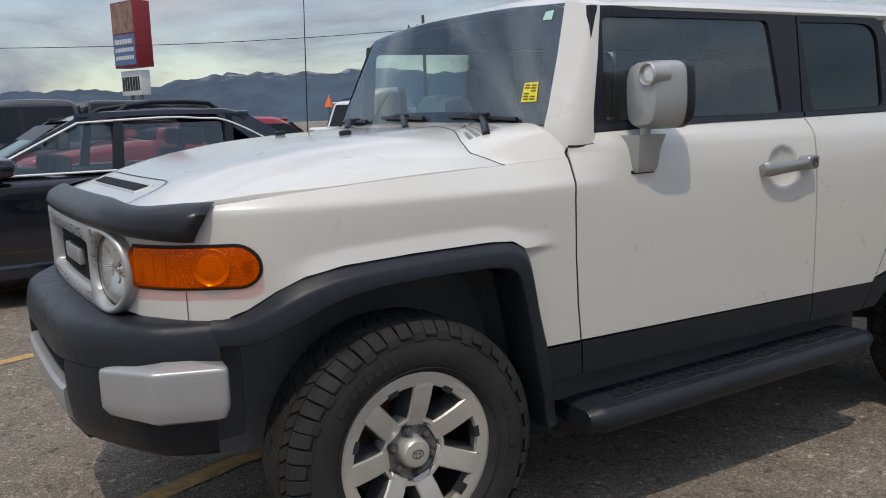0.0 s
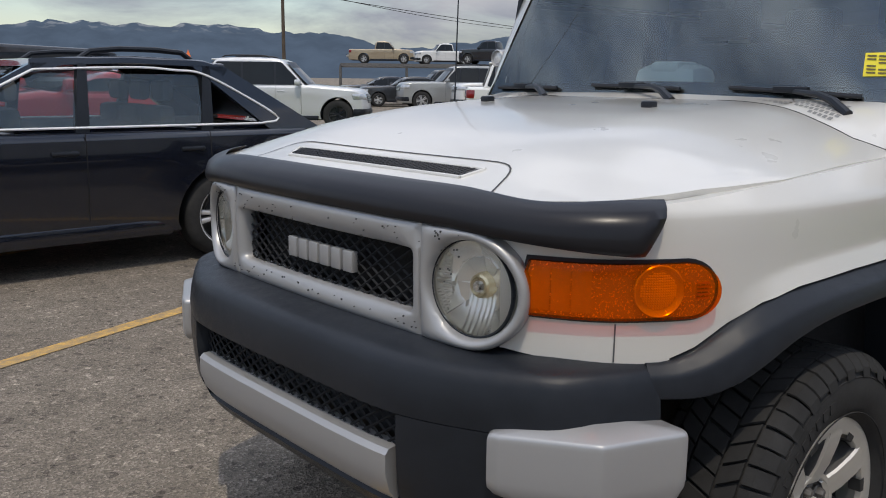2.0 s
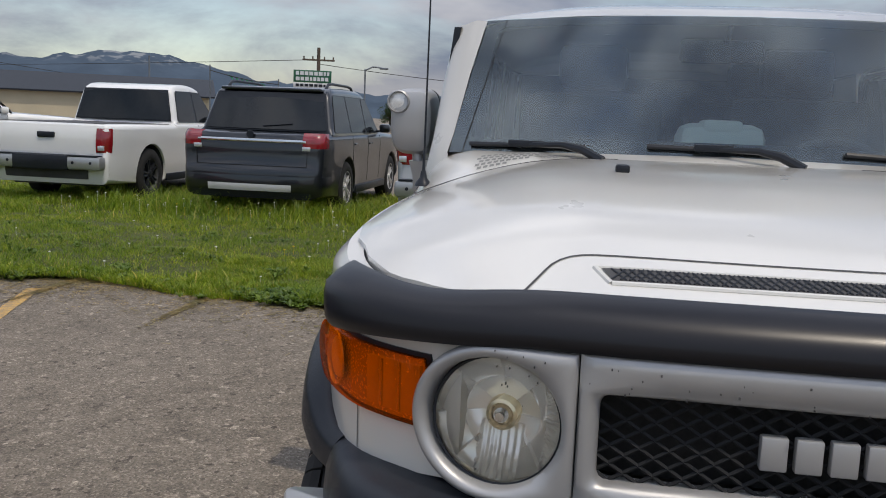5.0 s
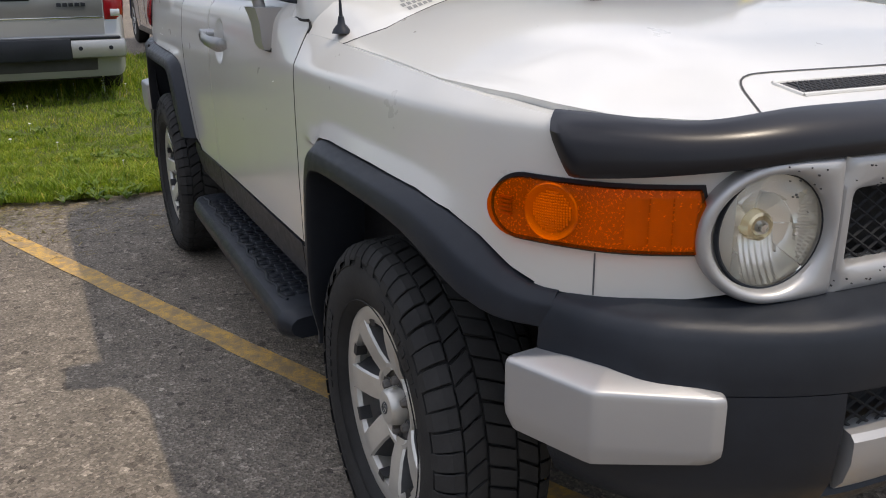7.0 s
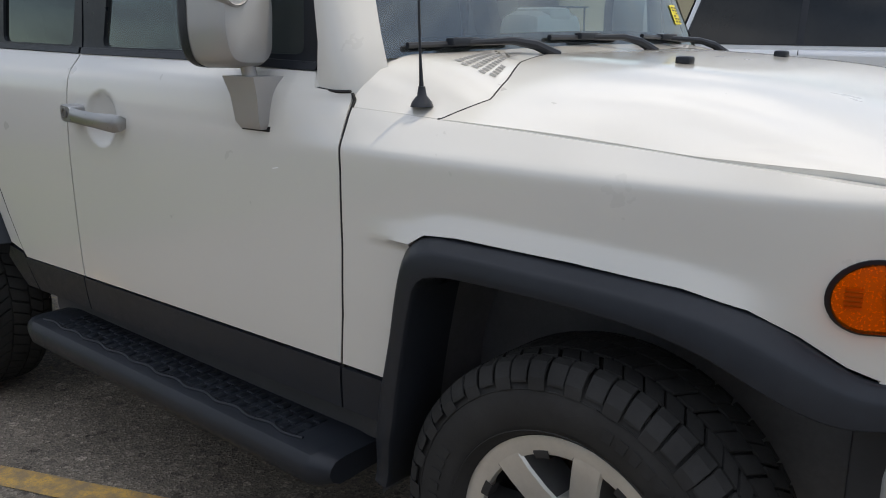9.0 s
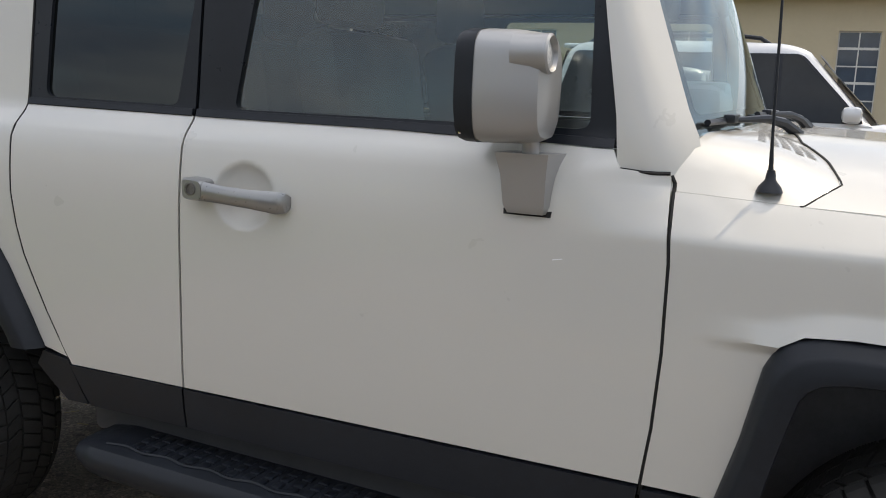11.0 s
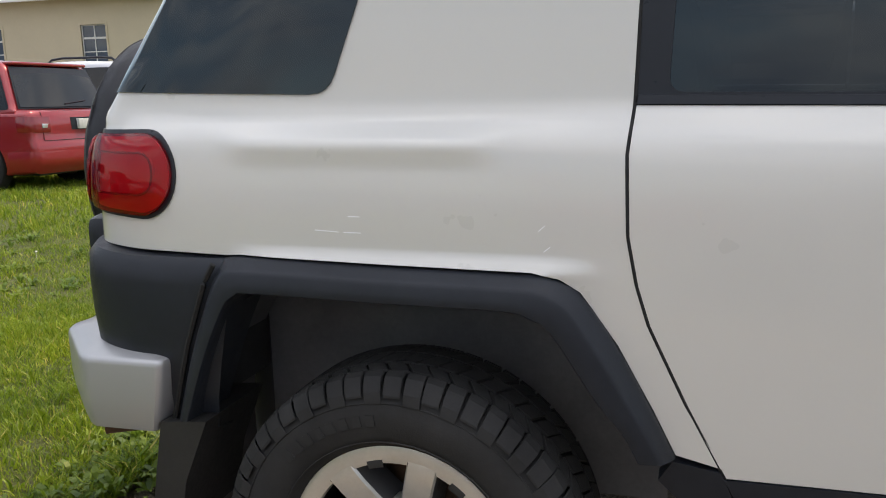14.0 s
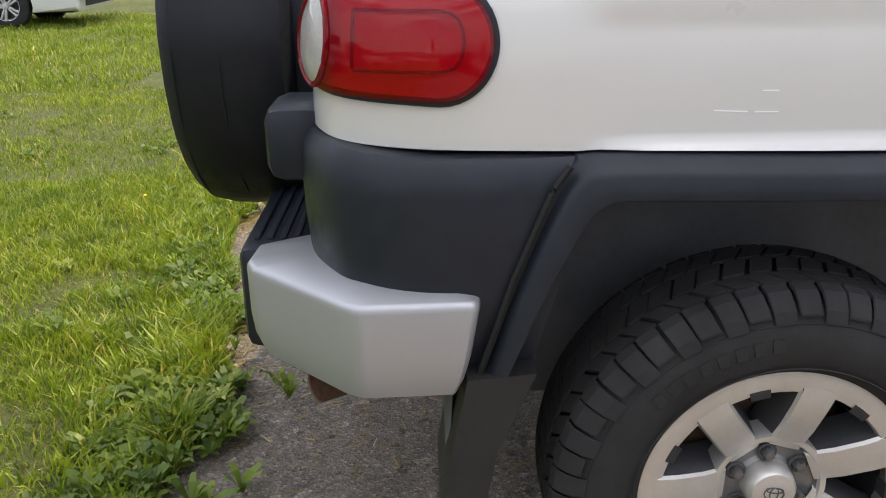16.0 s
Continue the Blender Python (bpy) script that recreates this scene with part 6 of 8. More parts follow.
for sgn, h in zip((1, -1), heads):
    b = [lathe([(0.036, -0.86), (0.036, -0.794), (0.032, -0.790), (0.029, -0.797), (0.028, -0.804)], 28, "x", (0, 0.968, 1.425)),
         lathe([(0.0, -0.796), (0.015, -0.797), (0.028, -0.802)], 24, "x", (0, 0.968, 1.425)),
         skin([[(x, *(np.array([0.927, 1.365]) + (np.array(p) - np.array([0.927, 1.365])) * k)) for p in resample((lambda q: q + [q[0]])(round_corners([(0.862, 1.256), (0.985, 1.262), (1.002, 1.330), (0.998, 1.468), (0.868, 1.472), (0.852, 1.40)], 0.045)), 49)[:-1]]
               for x, k in ((-0.929, 1.004), (-0.955, 1.0), (-0.967, 0.96), (-0.967, 0.86))], closed=True),
         box((-0.960, 0.87, 1.275), (-0.954, 0.985, 1.455), 0.002),
         tube([(-0.842, 0.912, 1.27), (-0.842, 0.905, 1.235)], 0.017, 14),
         skin([[(-0.905 + 0.005, 0.860, 1.243), (-0.905, 0.935, 1.243), (-0.800, 0.930, 1.243), (-0.786, 0.855, 1.243)],
               [(-0.898, 0.862, 1.20), (-0.896, 0.922, 1.20), (-0.806, 0.918, 1.20), (-0.794, 0.862, 1.20)],
               [(-0.896, 0.866, 1.142), (-0.890, 0.916, 1.142), (-0.808, 0.914, 1.142), (-0.800, 0.866, 1.142)],
               [(-0.890, 0.870, 1.126), (-0.884, 0.906, 1.126), (-0.813, 0.906, 1.126), (-0.806, 0.870, 1.126)]], closed=True, cap=True)]
    if sgn < 0:
        b = [mirrored(x) for x in b]
    part("lamp_housing", b[0], M_silver, h)
    part("mirror_lamp", b[1], M_lens_white, h, "round clear mirror lamp")
    part("mirror_rim", b[2], M_plastic, h, "black mirror rim")
    part("mirror_glass", b[3], M_chrome, h, "mirror glass")
    part("mirror_stalk", b[4], M_silver, h)
    ft = part("mirror_foot", b[5], M_silver, h, "silver mirror foot on the door")
    ys = [surf(*at_x(-0.85, z_))[1] for z_ in (1.24, 1.13)]
    g_ = skin([[(-0.909, ys[0] + k_, 1.232), (-0.782, ys[0] + k_, 1.236), (-0.800, ys[1] + k_, 1.121), (-0.896, ys[1] + k_, 1.121)] for k_ in (-0.01, 0.003)], closed=True, cap=True)
    part("foot_gasket", g_ if sgn > 0 else mirrored(g_), M_gap_gasket, h, "black gasket round the mirror foot")


def handle_bm():
    rows = []
    base = Vector(surf(*at_x(-1.52, 1.105)))
    for x, h, y, z in ((-1.392, 0.010, 0.0, 1.098), (-1.396, 0.022, 0.02, 1.098), (-1.412, 0.025, 0.034, 1.099), (-1.47, 0.021, 0.046, 1.103), (-1.55, 0.020, 0.048, 1.107), (-1.60, 0.022, 0.044, 1.110)):
        yy = base.y + y
        rows.append([(x, yy - 0.014, z - h * 0.7), (x, yy - 0.004, z - h), (x, yy + 0.003, z - h * 0.6), (x, yy + 0.005, z), (x, yy + 0.003, z + h * 0.6), (x, yy - 0.004, z + h), (x, yy - 0.014, z + h * 0.7)])
    return skin(rows, closed=True, cap=True)


def lock_bm():
    base = surf(*at_x(-1.62, 1.11))[1]
    o = round_corners([(-1.603, 1.134), (-1.603, 1.086), (-1.664, 1.088), (-1.666, 1.138)], 0.014)
    return skin([[(x, base - 0.01, z) for x, z in o], [(x, base + 0.036, z) for x, z in o], [(-1.634 + (x + 1.634) * 0.85, base + 0.042, 1.112 + (z - 1.112) * 0.85) for x, z in o]], closed=True, cap=True)


for sgn, door in zip((1, -1), doors):
    hb, lb = handle_bm(), lock_bm()
    base = surf(*at_x(-1.634, 1.11))[1]
    kb = lathe([(0.015, 0.041), (0.015, 0.045), (0.011, 0.0455), (0.010, 0.042), (0.0, 0.042)], 20, "y", (-1.636, base, 1.113))
    if sgn < 0:
        hb, lb, kb = mirrored(hb), mirrored(lb), mirrored(kb)
    hd = part("door_handle", hb, M_handle, door, "silver pull handle")
    part("lock_cover", lb, M_handle, hd)
    part("key_lock", kb, M_steel, hd, "round key lock")

p0 = Vector((-0.418, -0.812, 1.195))
ant = part("aerial", tube([p0 + Vector((0, 0, 0.02)), p0 + Vector((-0.002, 0, 0.06)), p0 + Vector((-0.004, 0, 0.10)), p0 + Vector((-0.03, 0.0, 0.95))], [0.006, 0.004, 0.0028, 0.0018], 8), M_trim, car, "thin black whip aerial")
part("aerial_base", lathe([(0.024, 0.0), (0.020, 0.010), (0.010, 0.022), (0.007, 0.04), (0.0, 0.04)], 20, "z", p0), M_trim, ant)

for y0, y1 in ((0.62, 0.30), (0.10, -0.20), (-0.40, -0.68)):
    arm = bmesh.new()
    a = Vector((-0.400, y0 + 0.06, 1.262 if abs(y0) > 0.5 else 1.284))
    u = (y0 + y1) / 2 / 0.76
    e = Vector(screen(u, 0.045, -0.014))
    mid = (a + e) / 2 + Vector((0, 0, 0.02))
    add_tube(arm, [a, a.lerp(mid, 0.5) + Vector((0, 0, 0.008)), mid, e], [0.013, 0.012, 0.009, 0.006], 8)
    wp = part("wiper", arm, M_trim, car, "black windscreen wiper")
    bl = bmesh.new()
    pts = [Vector(screen((y0 + 0.02 + (y1 - y0 - 0.04) * t) / 0.76, 0.035 + 0.02 * t, -0.010)) for t in np.linspace(0, 1, 7)]
    add_tube(bl, pts, 0.007, 6)
    add_box(bl, e - Vector((0.012, 0.05, 0.006)), e + Vector((0.012, 0.05, 0.012)), 0.004)
    part("wiper_blade", bl, M_trim, wp)

# stickers on the windscreen
lab = part("price_sticker", bent_panel([(0.835, 0.175), (0.925, 0.185), (0.918, 0.345), (0.838, 0.335)], screen, -0.003, 0.001, 0.05, 0.05), M_yellow_label, car, "yellow printed windscreen sticker")
bm = bmesh.new()
for i in range(6):
    for j in range(2):
        u0, v0 = 0.846 + 0.038 * j, 0.195 + 0.023 * i
        q = [screen(u0, v0, -0.0045), screen(u0 + 0.030, v0, -0.0045), screen(u0 + 0.030, v0 + 0.012, -0.0045), screen(u0, v0 + 0.012, -0.0045)]
        if (i + j) % 4 != 3:
            bm.faces.new([bm.verts.new(p) for p in q])
part("print_bars", bm, M_label_ink, lab, "unreadable dark print")
part("round_sticker", bent_panel([(0.875, 0.86), (0.93, 0.86), (0.935, 0.94), (0.885, 0.93)], screen, -0.003, 0.001, 0.05, 0.05), M_teal_label, car, "pale green windscreen sticker")

# ---- cabin ----
part("dashboard", box((-0.98, -0.74, 0.98), (-0.57, 0.74, 1.262), 0.05), M_cabin, car, "dark dashboard")
bm = box((-0.74, -0.135, 1.25), (-0.595, 0.105, 1.392), 0.04)
add_box(bm, (-0.73, -0.07, 1.36), (-0.60, 0.04, 1.402), 0.015)
part("dash_pod", bm, M_mint, car, "pale rounded instrument pod on the dashboard")
part("cabin_floor", box((-3.35, -0.78, 0.92), (-0.95, 0.78, 0.98)), M_cabin, car)
part("cabin_lining", skin([[(-2.30, y, 1.00), (-2.30, y, 1.60), (-3.0, y, 1.60), (-3.3, y, 1.0)] for y in (-0.70, 0.70)], closed=True, cap=True), M_cabin, car, "dark load space")
part_pair("door_lining", box((-2.24, 0.74, 0.95), (-0.72, 0.78, 1.262), 0.01), M_cabin, car)


def seat(x, y, w):
    s = new("seat")
    s.empty_display_size = 0.1
    s.parent = car
    s.matrix_basis = pose(x, y, 0.98)
    back = box((-0.07, -w / 2, 0.05), (0.07, w / 2, 0.52), 0.05, pose(0, 0, 0, 0, -9, 0))
    part("seat_back", back, M_cabin, s, "grey cloth seat back")
    part("seat_cushion", box((0.0, -w / 2, -0.06), (0.50, w / 2, 0.10), 0.05), M_cabin, s)
    part("headrest", box((-0.155, -0.13, 0.53), (-0.06, 0.13, 0.70), 0.035), M_cabin, s, "rounded headrest")
    return s


seat(-1.45, 0.37, 0.50)
seat(-1.45, -0.37, 0.50)
seat(-2.15, 0.36, 0.62)
seat(-2.15, -0.36, 0.62)
wheel_pts = [(-0.99 + 0.06 * math.sin(a), 0.37 + 0.185 * math.cos(a), 1.18 + 0.175 * math.sin(a)) for a in np.linspace(0, 2 * math.pi, 33)[:-1]]
bm = tube(wheel_pts, 0.015, 8, True)
add_tube(bm, [(-0.99, 0.19, 1.18), (-0.97, 0.37, 1.16), (-0.99, 0.55, 1.18)], 0.02, 8)
add_tube(bm, [(-0.97, 0.37, 1.16), (-0.80, 0.37, 1.10)], 0.03, 10)
part("steering_wheel", bm, M_cabin, car, "dark steering wheel")
bm = box((-0.80, -0.13, 1.565), (-0.765, 0.11, 1.635), 0.015)
add_tube(bm, [(-0.775, 0.0, 1.62), (-0.72, 0.0, 1.665)], 0.008, 8)
part("cabin_mirror", bm, M_trim, car, "black rear-view mirror")

# ---- the other parked vehicles ----
def paint(name, color, metal=0.0, rough=0.3):
    return surface(name, color, rough, metal=metal, coat=1.0, vary=0.02, scale=1.0, rough_vary=0.02)


P_black = paint("black_paint", (0.004, 0.006, 0.013), 0.0, 0.2)
P_white = paint("plain_white_paint", (0.74, 0.74, 0.72))
P_pearl = paint("pearl_white_paint", (0.66, 0.67, 0.68), 0.2)
P_silver = paint("silver_car_paint", (0.36, 0.37, 0.365), 0.35)
P_grey = paint("dark_grey_paint", (0.009, 0.011, 0.015), 0.3)
P_charcoal = paint("charcoal_paint", (0.030, 0.033, 0.038), 0.2, 0.4)
P_red = paint("red_paint", (0.30, 0.012, 0.016), 0.2)
P_blue = paint("blue_paint", (0.012, 0.030, 0.11), 0.3)
P_tan = paint("tan_paint", (0.36, 0.29, 0.20), 0.2)
M_lamp_clear = surface("clear_headlamp", (0.62, 0.64, 0.66), 0.12, metal=0.5, coat=1.0, vary=0.1, scale=12)
M_plate = surface("number_plate", (0.62, 0.62, 0.58), 0.5, vary=0.1, scale=20)
M_tail = surface("red_tail_lens", (0.24, 0.008, 0.012), 0.15, coat=1.0, vary=0.15, scale=9)


def offset_outline(p, d):
    """Move each point of a closed counter-clockwise outline inwards by d."""
    p = np.array(p, float)
    a, b = np.roll(p, 1, 0), np.roll(p, -1, 0)
    t = b - a
    t /= np.maximum(np.linalg.norm(t, axis=1), 1e-9)[:, None]
    n = np.stack([-t[:, 1], t[:, 0]], 1)
    return p + n * d


def shell(outline, layers, shape=None, weight=None):
    """A solid from one side outline: layers of (y, inset); shape() may bend each point, weight scales each point's inset."""
    o = np.array(outline, float)
    weight = np.ones(len(o)) if weight is None else np.array(weight, float)
    if np.sum(o[:, 0] * np.roll(o[:, 1], -1) - np.roll(o[:, 0], -1) * o[:, 1]) < 0:
        o, weight = o[::-1], weight[::-1]
    bm = bmesh.new()
    rings, flat = [], []
    for y, d in layers:
        q = o + (offset_outline(o, 1.0) - o) * (d * weight)[:, None]
        flat.append(q)
        rings.append([bm.verts.new(shape(a, y, b) if shape else (a, y, b)) for a, b in q])
    k = len(o)
    wide = max(abs(y) for y, d in layers)
    for (r0, l0), (r1, l1) in zip(zip(rings, layers), zip(rings[1:], layers[1:])):
        for i in range(k):
            f = bm.faces.new((r0[i], r0[(i + 1) % k], r1[(i + 1) % k], r1[i]))
            if weight[i] < 0.5 and weight[(i + 1) % k] < 0.5 and min(abs(l0[0]), abs(l1[0])) < wide - 0.05:
                f.material_index = 1
    for q, (y, d) in ((flat[0], layers[0]), (flat[-1], layers[-1])):
        side = flat_grid([tuple(p) for p in q], 0.22, 0.07)
        me = bpy.data.meshes.new("tmp")
        for vv in side.verts:
            vv.co = Vector(shape(vv.co.x, y, vv.co.y) if shape else (vv.co.x, y, vv.co.y))
        if y > 0:
            bmesh.ops.reverse_faces(side, faces=side.faces)
        side.to_mesh(me)
        side.free()
        bm.from_mesh(me)
        bpy.data.meshes.remove(me)
    bmesh.ops.remove_doubles(bm, verts=bm.verts, dist=0.0008)
    bmesh.ops.recalc_face_normals(bm, faces=bm.faces)
    return bm


def rounded_layers(h, r, inner=3):
    """Layers across a width with edges rounded by r."""
    half = [(h - r + r * math.sin(p), r * (1 - math.cos(p))) for p in np.linspace(math.pi / 2, 0, 6)]
    mid = [((h - r) * u, 0.0) for u in np.linspace(1, 0, inner + 1)[1:]]
    right = half + mid
    return [(-y, d) for y, d in right] + [(y, d) for y, d in right[::-1][1:]]


WHEEL_MESHES = {}


def plain_wheel(parent, m, r, rim_mat, spokes=5, rim=0.62):
    """A road wheel, its face towards +y."""
    key = (round(r, 3), rim_mat.name, spokes)
    if key not in WHEEL_MESHES:
        w = 0.11
        t = lathe([(r * rim, -w), (r * 0.72, -w - 0.008), (r * 0.90, -w), (r * 0.985, -w + 0.025), (r, -w + 0.05), (r, w - 0.05), (r * 0.985, w - 0.025), (r * 0.90, w), (r * 0.72, w + 0.008), (r * rim, w)], 40)
        b = lathe([(r * rim, -w), (r * rim, w - 0.03), (r * rim * 1.03, w - 0.002), (r * rim * 0.94, w - 0.006), (r * rim * 0.90, w - 0.03), (r * rim * 0.88, -w * 0.3), (0.02, -w * 0.3)], 36)
        s = bmesh.new()
        rr1 = r * rim
        for j in range(spokes):
            a = 2 * math.pi * j / spokes
            for off in (-1, 1):
                rows = []
                for f, ca_off, hw, y in ((0.16, 0.40, 0.017, w - 0.028), (0.45, 0.20, 0.015, w - 0.014), (0.75, 0.165, 0.015, w - 0.010), (1.0, 0.17, 0.019, w - 0.012)):
                    rr = rr1 * f
                    ca, sa = math.cos(a + off * ca_off), math.sin(a + off * ca_off)
                    rows.append([(rr * ca - k * sa, yy, rr * sa + k * ca) for k, yy in ((-hw - 0.006, y - 0.045), (-hw, y - 0.004), (-hw * 0.6, y), (hw * 0.6, y), (hw, y - 0.004), (hw + 0.006, y - 0.045))])
                q = skin(rows)
                me = bpy.data.meshes.new("tmp")
                q.to_mesh(me)
                q.free()
                s.from_mesh(me)
                bpy.data.meshes.remove(me)
        add_lathe(s, [(rr1 * 0.94, w - 0.02), (rr1 * 0.95, w - 0.006), (rr1 * 1.0, w - 0.001), (rr1 * 1.03, w - 0.004)], 40)
        bmesh.ops.recalc_face_normals(s, faces=s.faces)
        add_lathe(s, [(0.055, w - 0.03), (0.05, w - 0.008), (0.03, w - 0.004), (0.0, w - 0.004)], 20)
        obs = [part("tyre", t, M_rubber, None), part("rim", b, M_alloy_dark, None), part("spokes", s, rim_mat, None)]
        WHEEL_MESHES[key] = [o.data for o in obs]
        for o in obs:
            bpy.data.objects.remove(o)
    wob = new("wheel")
    wob.empty_display_size = 0.1
    wob.parent = parent
    wob.matrix_basis = m
    for nm, me in zip(("tyre", "rim", "spoke_set"), WHEEL_MESHES[key]):
        o = new(nm, me)
        o.parent = wob
    return wob


def vehicle(name, label, x, y, heading, L, W, H, wb, r, belt, hood, col, kind="suv", front=0.90, ws=(0.0, 0.0), rear=(0.0, 0.0), pillars=(), rails=False, glass_m=None,
            chrome_line=False, trim=None, rim=None, spokes=5, tail="side", canopy=0.0, group="", bed=0.0, plate=True, lift=0.0, rim_k=0.62, tumble=0.24, strip=False, band=None,
            hollow=False, arch_trim=None, grille_m=None):
    """A parked vehicle, nose along heading. ws, rear: x of the glass's foot and top, from the wheelbase's middle."""
    v = empty(name, slope_pose(x, y, lift, heading) if lift == 0 else pose(x, y, lift, 0, 0, heading), label, "car" if kind != "pickup" else "pickup truck", group)
    trim = trim or M_plastic
    rim = rim or M_rim_paint
    pane = glass_m or M_pane
    xf, xr = wb / 2 + front, wb / 2 + front - L
    hw = W / 2
    ra = r * 1.15
    low = 0.55 * r + 0.06

    def arch(cx):
        a0 = math.asin(max(-0.9, (low - r) / ra))
        return [(cx + ra * math.cos(a), r + ra * math.sin(a)) for a in np.linspace(a0, math.pi - a0, 19)]
    deck = bed if kind == "pickup" else belt
    tail_prof = [(xr + 0.05, low + 0.02), (xr + 0.01, low + 0.10), (xr, 0.55), (xr + 0.01, 0.66), (xr + 0.035, 0.70), (xr + 0.03, deck - 0.25), (xr + 0.045, deck - 0.08), (xr + 0.075, deck - 0.02), (xr + 0.12, deck)]
    if kind == "sedan":
        tail_prof[-1] = (xr + 0.16, deck)
    top = list(tail_prof)
    if kind == "pickup":
        top += [(rear[0] - 0.04, deck), (rear[0] - 0.01, deck), (rear[0], max(deck, belt))]
    nose_prof = [(xf - 0.55, hood + 0.012), (xf - 0.30, hood - 0.012), (xf - 0.16, hood - 0.045), (xf - 0.09, hood - 0.09), (xf - 0.045, hood - 0.17), (xf - 0.02, hood - 0.30), (xf, 0.60), (xf - 0.005, low + 0.20), (xf - 0.03, low + 0.06), (xf - 0.07, low)]
    top += [(ws[0] - 0.10, belt), (ws[0] + 0.03, belt + 0.012)] + nose_prof
    outline = top + arch(wb / 2) + [(0.0, low)] + arch(-wb / 2)
    wt = [1.0] * len(top) + [0.22] * 19 + [0.4] + [0.22] * 19

    def xend(z, dirn):
        p = sorted((b, a) for a, b in (nose_prof if dirn > 0 else tail_prof))
        return float(np.interp(z, [q[0] for q in p], [q[1] for q in p]))

    def shape(a, yy, b):
        u = abs(yy) / hw
        k = float(np.interp(b, [low, 0.42, 0.55, belt * 0.68, belt * 0.80, belt - 0.06, belt], [0.955, 0.975, 0.985, 0.99, 1.0, 0.992, 0.972]))
        tf, tr = max(0.0, (a - (xf - 0.7)) / 0.7), max(0.0, (xr + 0.5 - a) / 0.5)
        k *= 1 - 0.07 * tf ** 2 - 0.045 * tr ** 2
        xx = a - 0.13 * u ** 2.5 * tf ** 1.5 + (0.085 if kind != "pickup" else 0.035) * u ** 2.5 * tr ** 1.5
        crown = 0.025 * (1 - u * u) * (1 if b > hood - 0.05 and a > ws[0] else 0)
        for cx in (wb / 2, -wb / 2):  # swelling over the wheels
            q = math.hypot(a - cx, b - r)
            k += 0.014 * math.exp(-((q - ra - 0.03) / 0.06) ** 2)
        return (xx, yy * k, b + crown)
    body = part("body", shell(outline, rounded_layers(hw, 0.075), shape, wt), col, v, angle=38)
    body.data.materials.append(M_gap)
    part("underbody", box((xr + 0.25, -hw * 0.70, low - 0.02), (xf - 0.25, hw * 0.70, 0.62)), M_gap, v)

    def wrap(nm, dirn, y_in, side, z0, z1, mat, sgn=0, out=0.010, dome=0.006, label_="", rows_n=5, parent=None):
        """A lamp, bumper or strip that follows the body round its end; sgn 0 goes right across."""
        R = 0.09
        rows = []
        for i, tz in enumerate(np.linspace(0, 1, rows_n)):
            z = z0 + (z1 - z0) * tz
            o = out + dome * math.sin(math.pi * tz)
            xe = xend(z, dirn)
            half = []
            n1 = 7
            if side > 0:
                for q in np.linspace(side, R, 4):
                    half.append((xe - dirn * q, hw + o))
                for q in np.linspace(0, math.pi / 2, 6)[1:-1]:
                    half.append((xe - dirn * (R - (R + o) * math.sin(q)), hw - R + (R + o) * math.cos(q)))
            y_top = hw - R if side > 0 else hw * 0.999
            if sgn:
                half += [(xe + dirn * o, yy) for yy in np.linspace(y_top, y_in, n1)]
                pts = [(a, sgn * yy) for a, yy in half]
            else:
                y_top = y_top if side > 0 else y_in
                half += [(xe + dirn * o, yy) for yy in np.linspace(y_top, 0, 9)]
                pts = [(a, yy) for a, yy in half] + [(a, -yy) for a, yy in half[::-1][1:]]
            if i in (0, rows_n - 1):
                deep = [(a - dirn * 0.03, yy * (1 - 0.025 / hw)) for a, yy in pts]
                dr = [shape(a, yy, z) for a, yy in deep]
                rr = [shape(a, yy, z) for a, yy in pts]
                rows += [dr, rr] if i == 0 else [rr, dr]
            else:
                rows.append([shape(a, yy, z) for a, yy in pts])
        e0 = [(p[0] - dirn * 0.03, p[1] * (1 - 0.025 / hw), p[2]) for p in (q[0] for q in rows)]
        e1 = [(p[0] - dirn * 0.03, p[1] * (1 - 0.025 / hw), p[2]) for p in (q[-1] for q in rows)]
        rows = [[a] + q + [b] for a, q, b in zip(e0, rows, e1)]
        bm = skin(rows)
        bmesh.ops.recalc_face_normals(bm, faces=bm.faces)
        return part(nm, bm, mat, parent or v, label_, angle=35)

    # cabin
    gh = [(rear[0], belt - 0.05), (rear[1], H - 0.10), (rear[1] + 0.14, H - 0.025), ((rear[1] + ws[1]) / 2, H), (ws[1] - 0.22, H - 0.022), (ws[1], H - 0.085), (ws[0], belt - 0.05)]
    gw = hw - 0.045

    def tum(a, yy, b):
        return (a - 0.05 * (abs(yy) / hw) ** 2 * (a > (ws[0] + ws[1]) / 2 - 0.3) * 0.6, yy * (1 - tumble * max(0.0, b - belt) / hw), b)

    def yg(z):
        return gw * (1 - tumble * max(0.0, z - belt) / hw)

    def edge(line_, z):
        t = (z - belt) / (H - 0.08 - belt)
        return line_[0] + (line_[1] - line_[0]) * t
    go = resample(round_corners(gh, [0.02, 0.10, 0.08, 0.3, 0.2, 0.14, 0.02], 4), 60)
    if hollow:
        cab = part("roof", shell(resample(round_corners([(rear[1] - 0.06, H - 0.13), (rear[1] + 0.02, H - 0.06), (rear[1] + 0.14, H - 0.02), ((rear[1] + ws[1]) / 2, H), (ws[1] - 0.22, H - 0.022), (ws[1] + 0.02, H - 0.09), (ws[1] - 0.15, H - 0.075), (rear[1] + 0.2, H - 0.075)], 0.03), 60), rounded_layers(gw, 0.05), tum), col, v, angle=45)
        def slat(xa, xb, wa, wb_, mat_, nm):
            for sg in (1, -1):
                rws = []
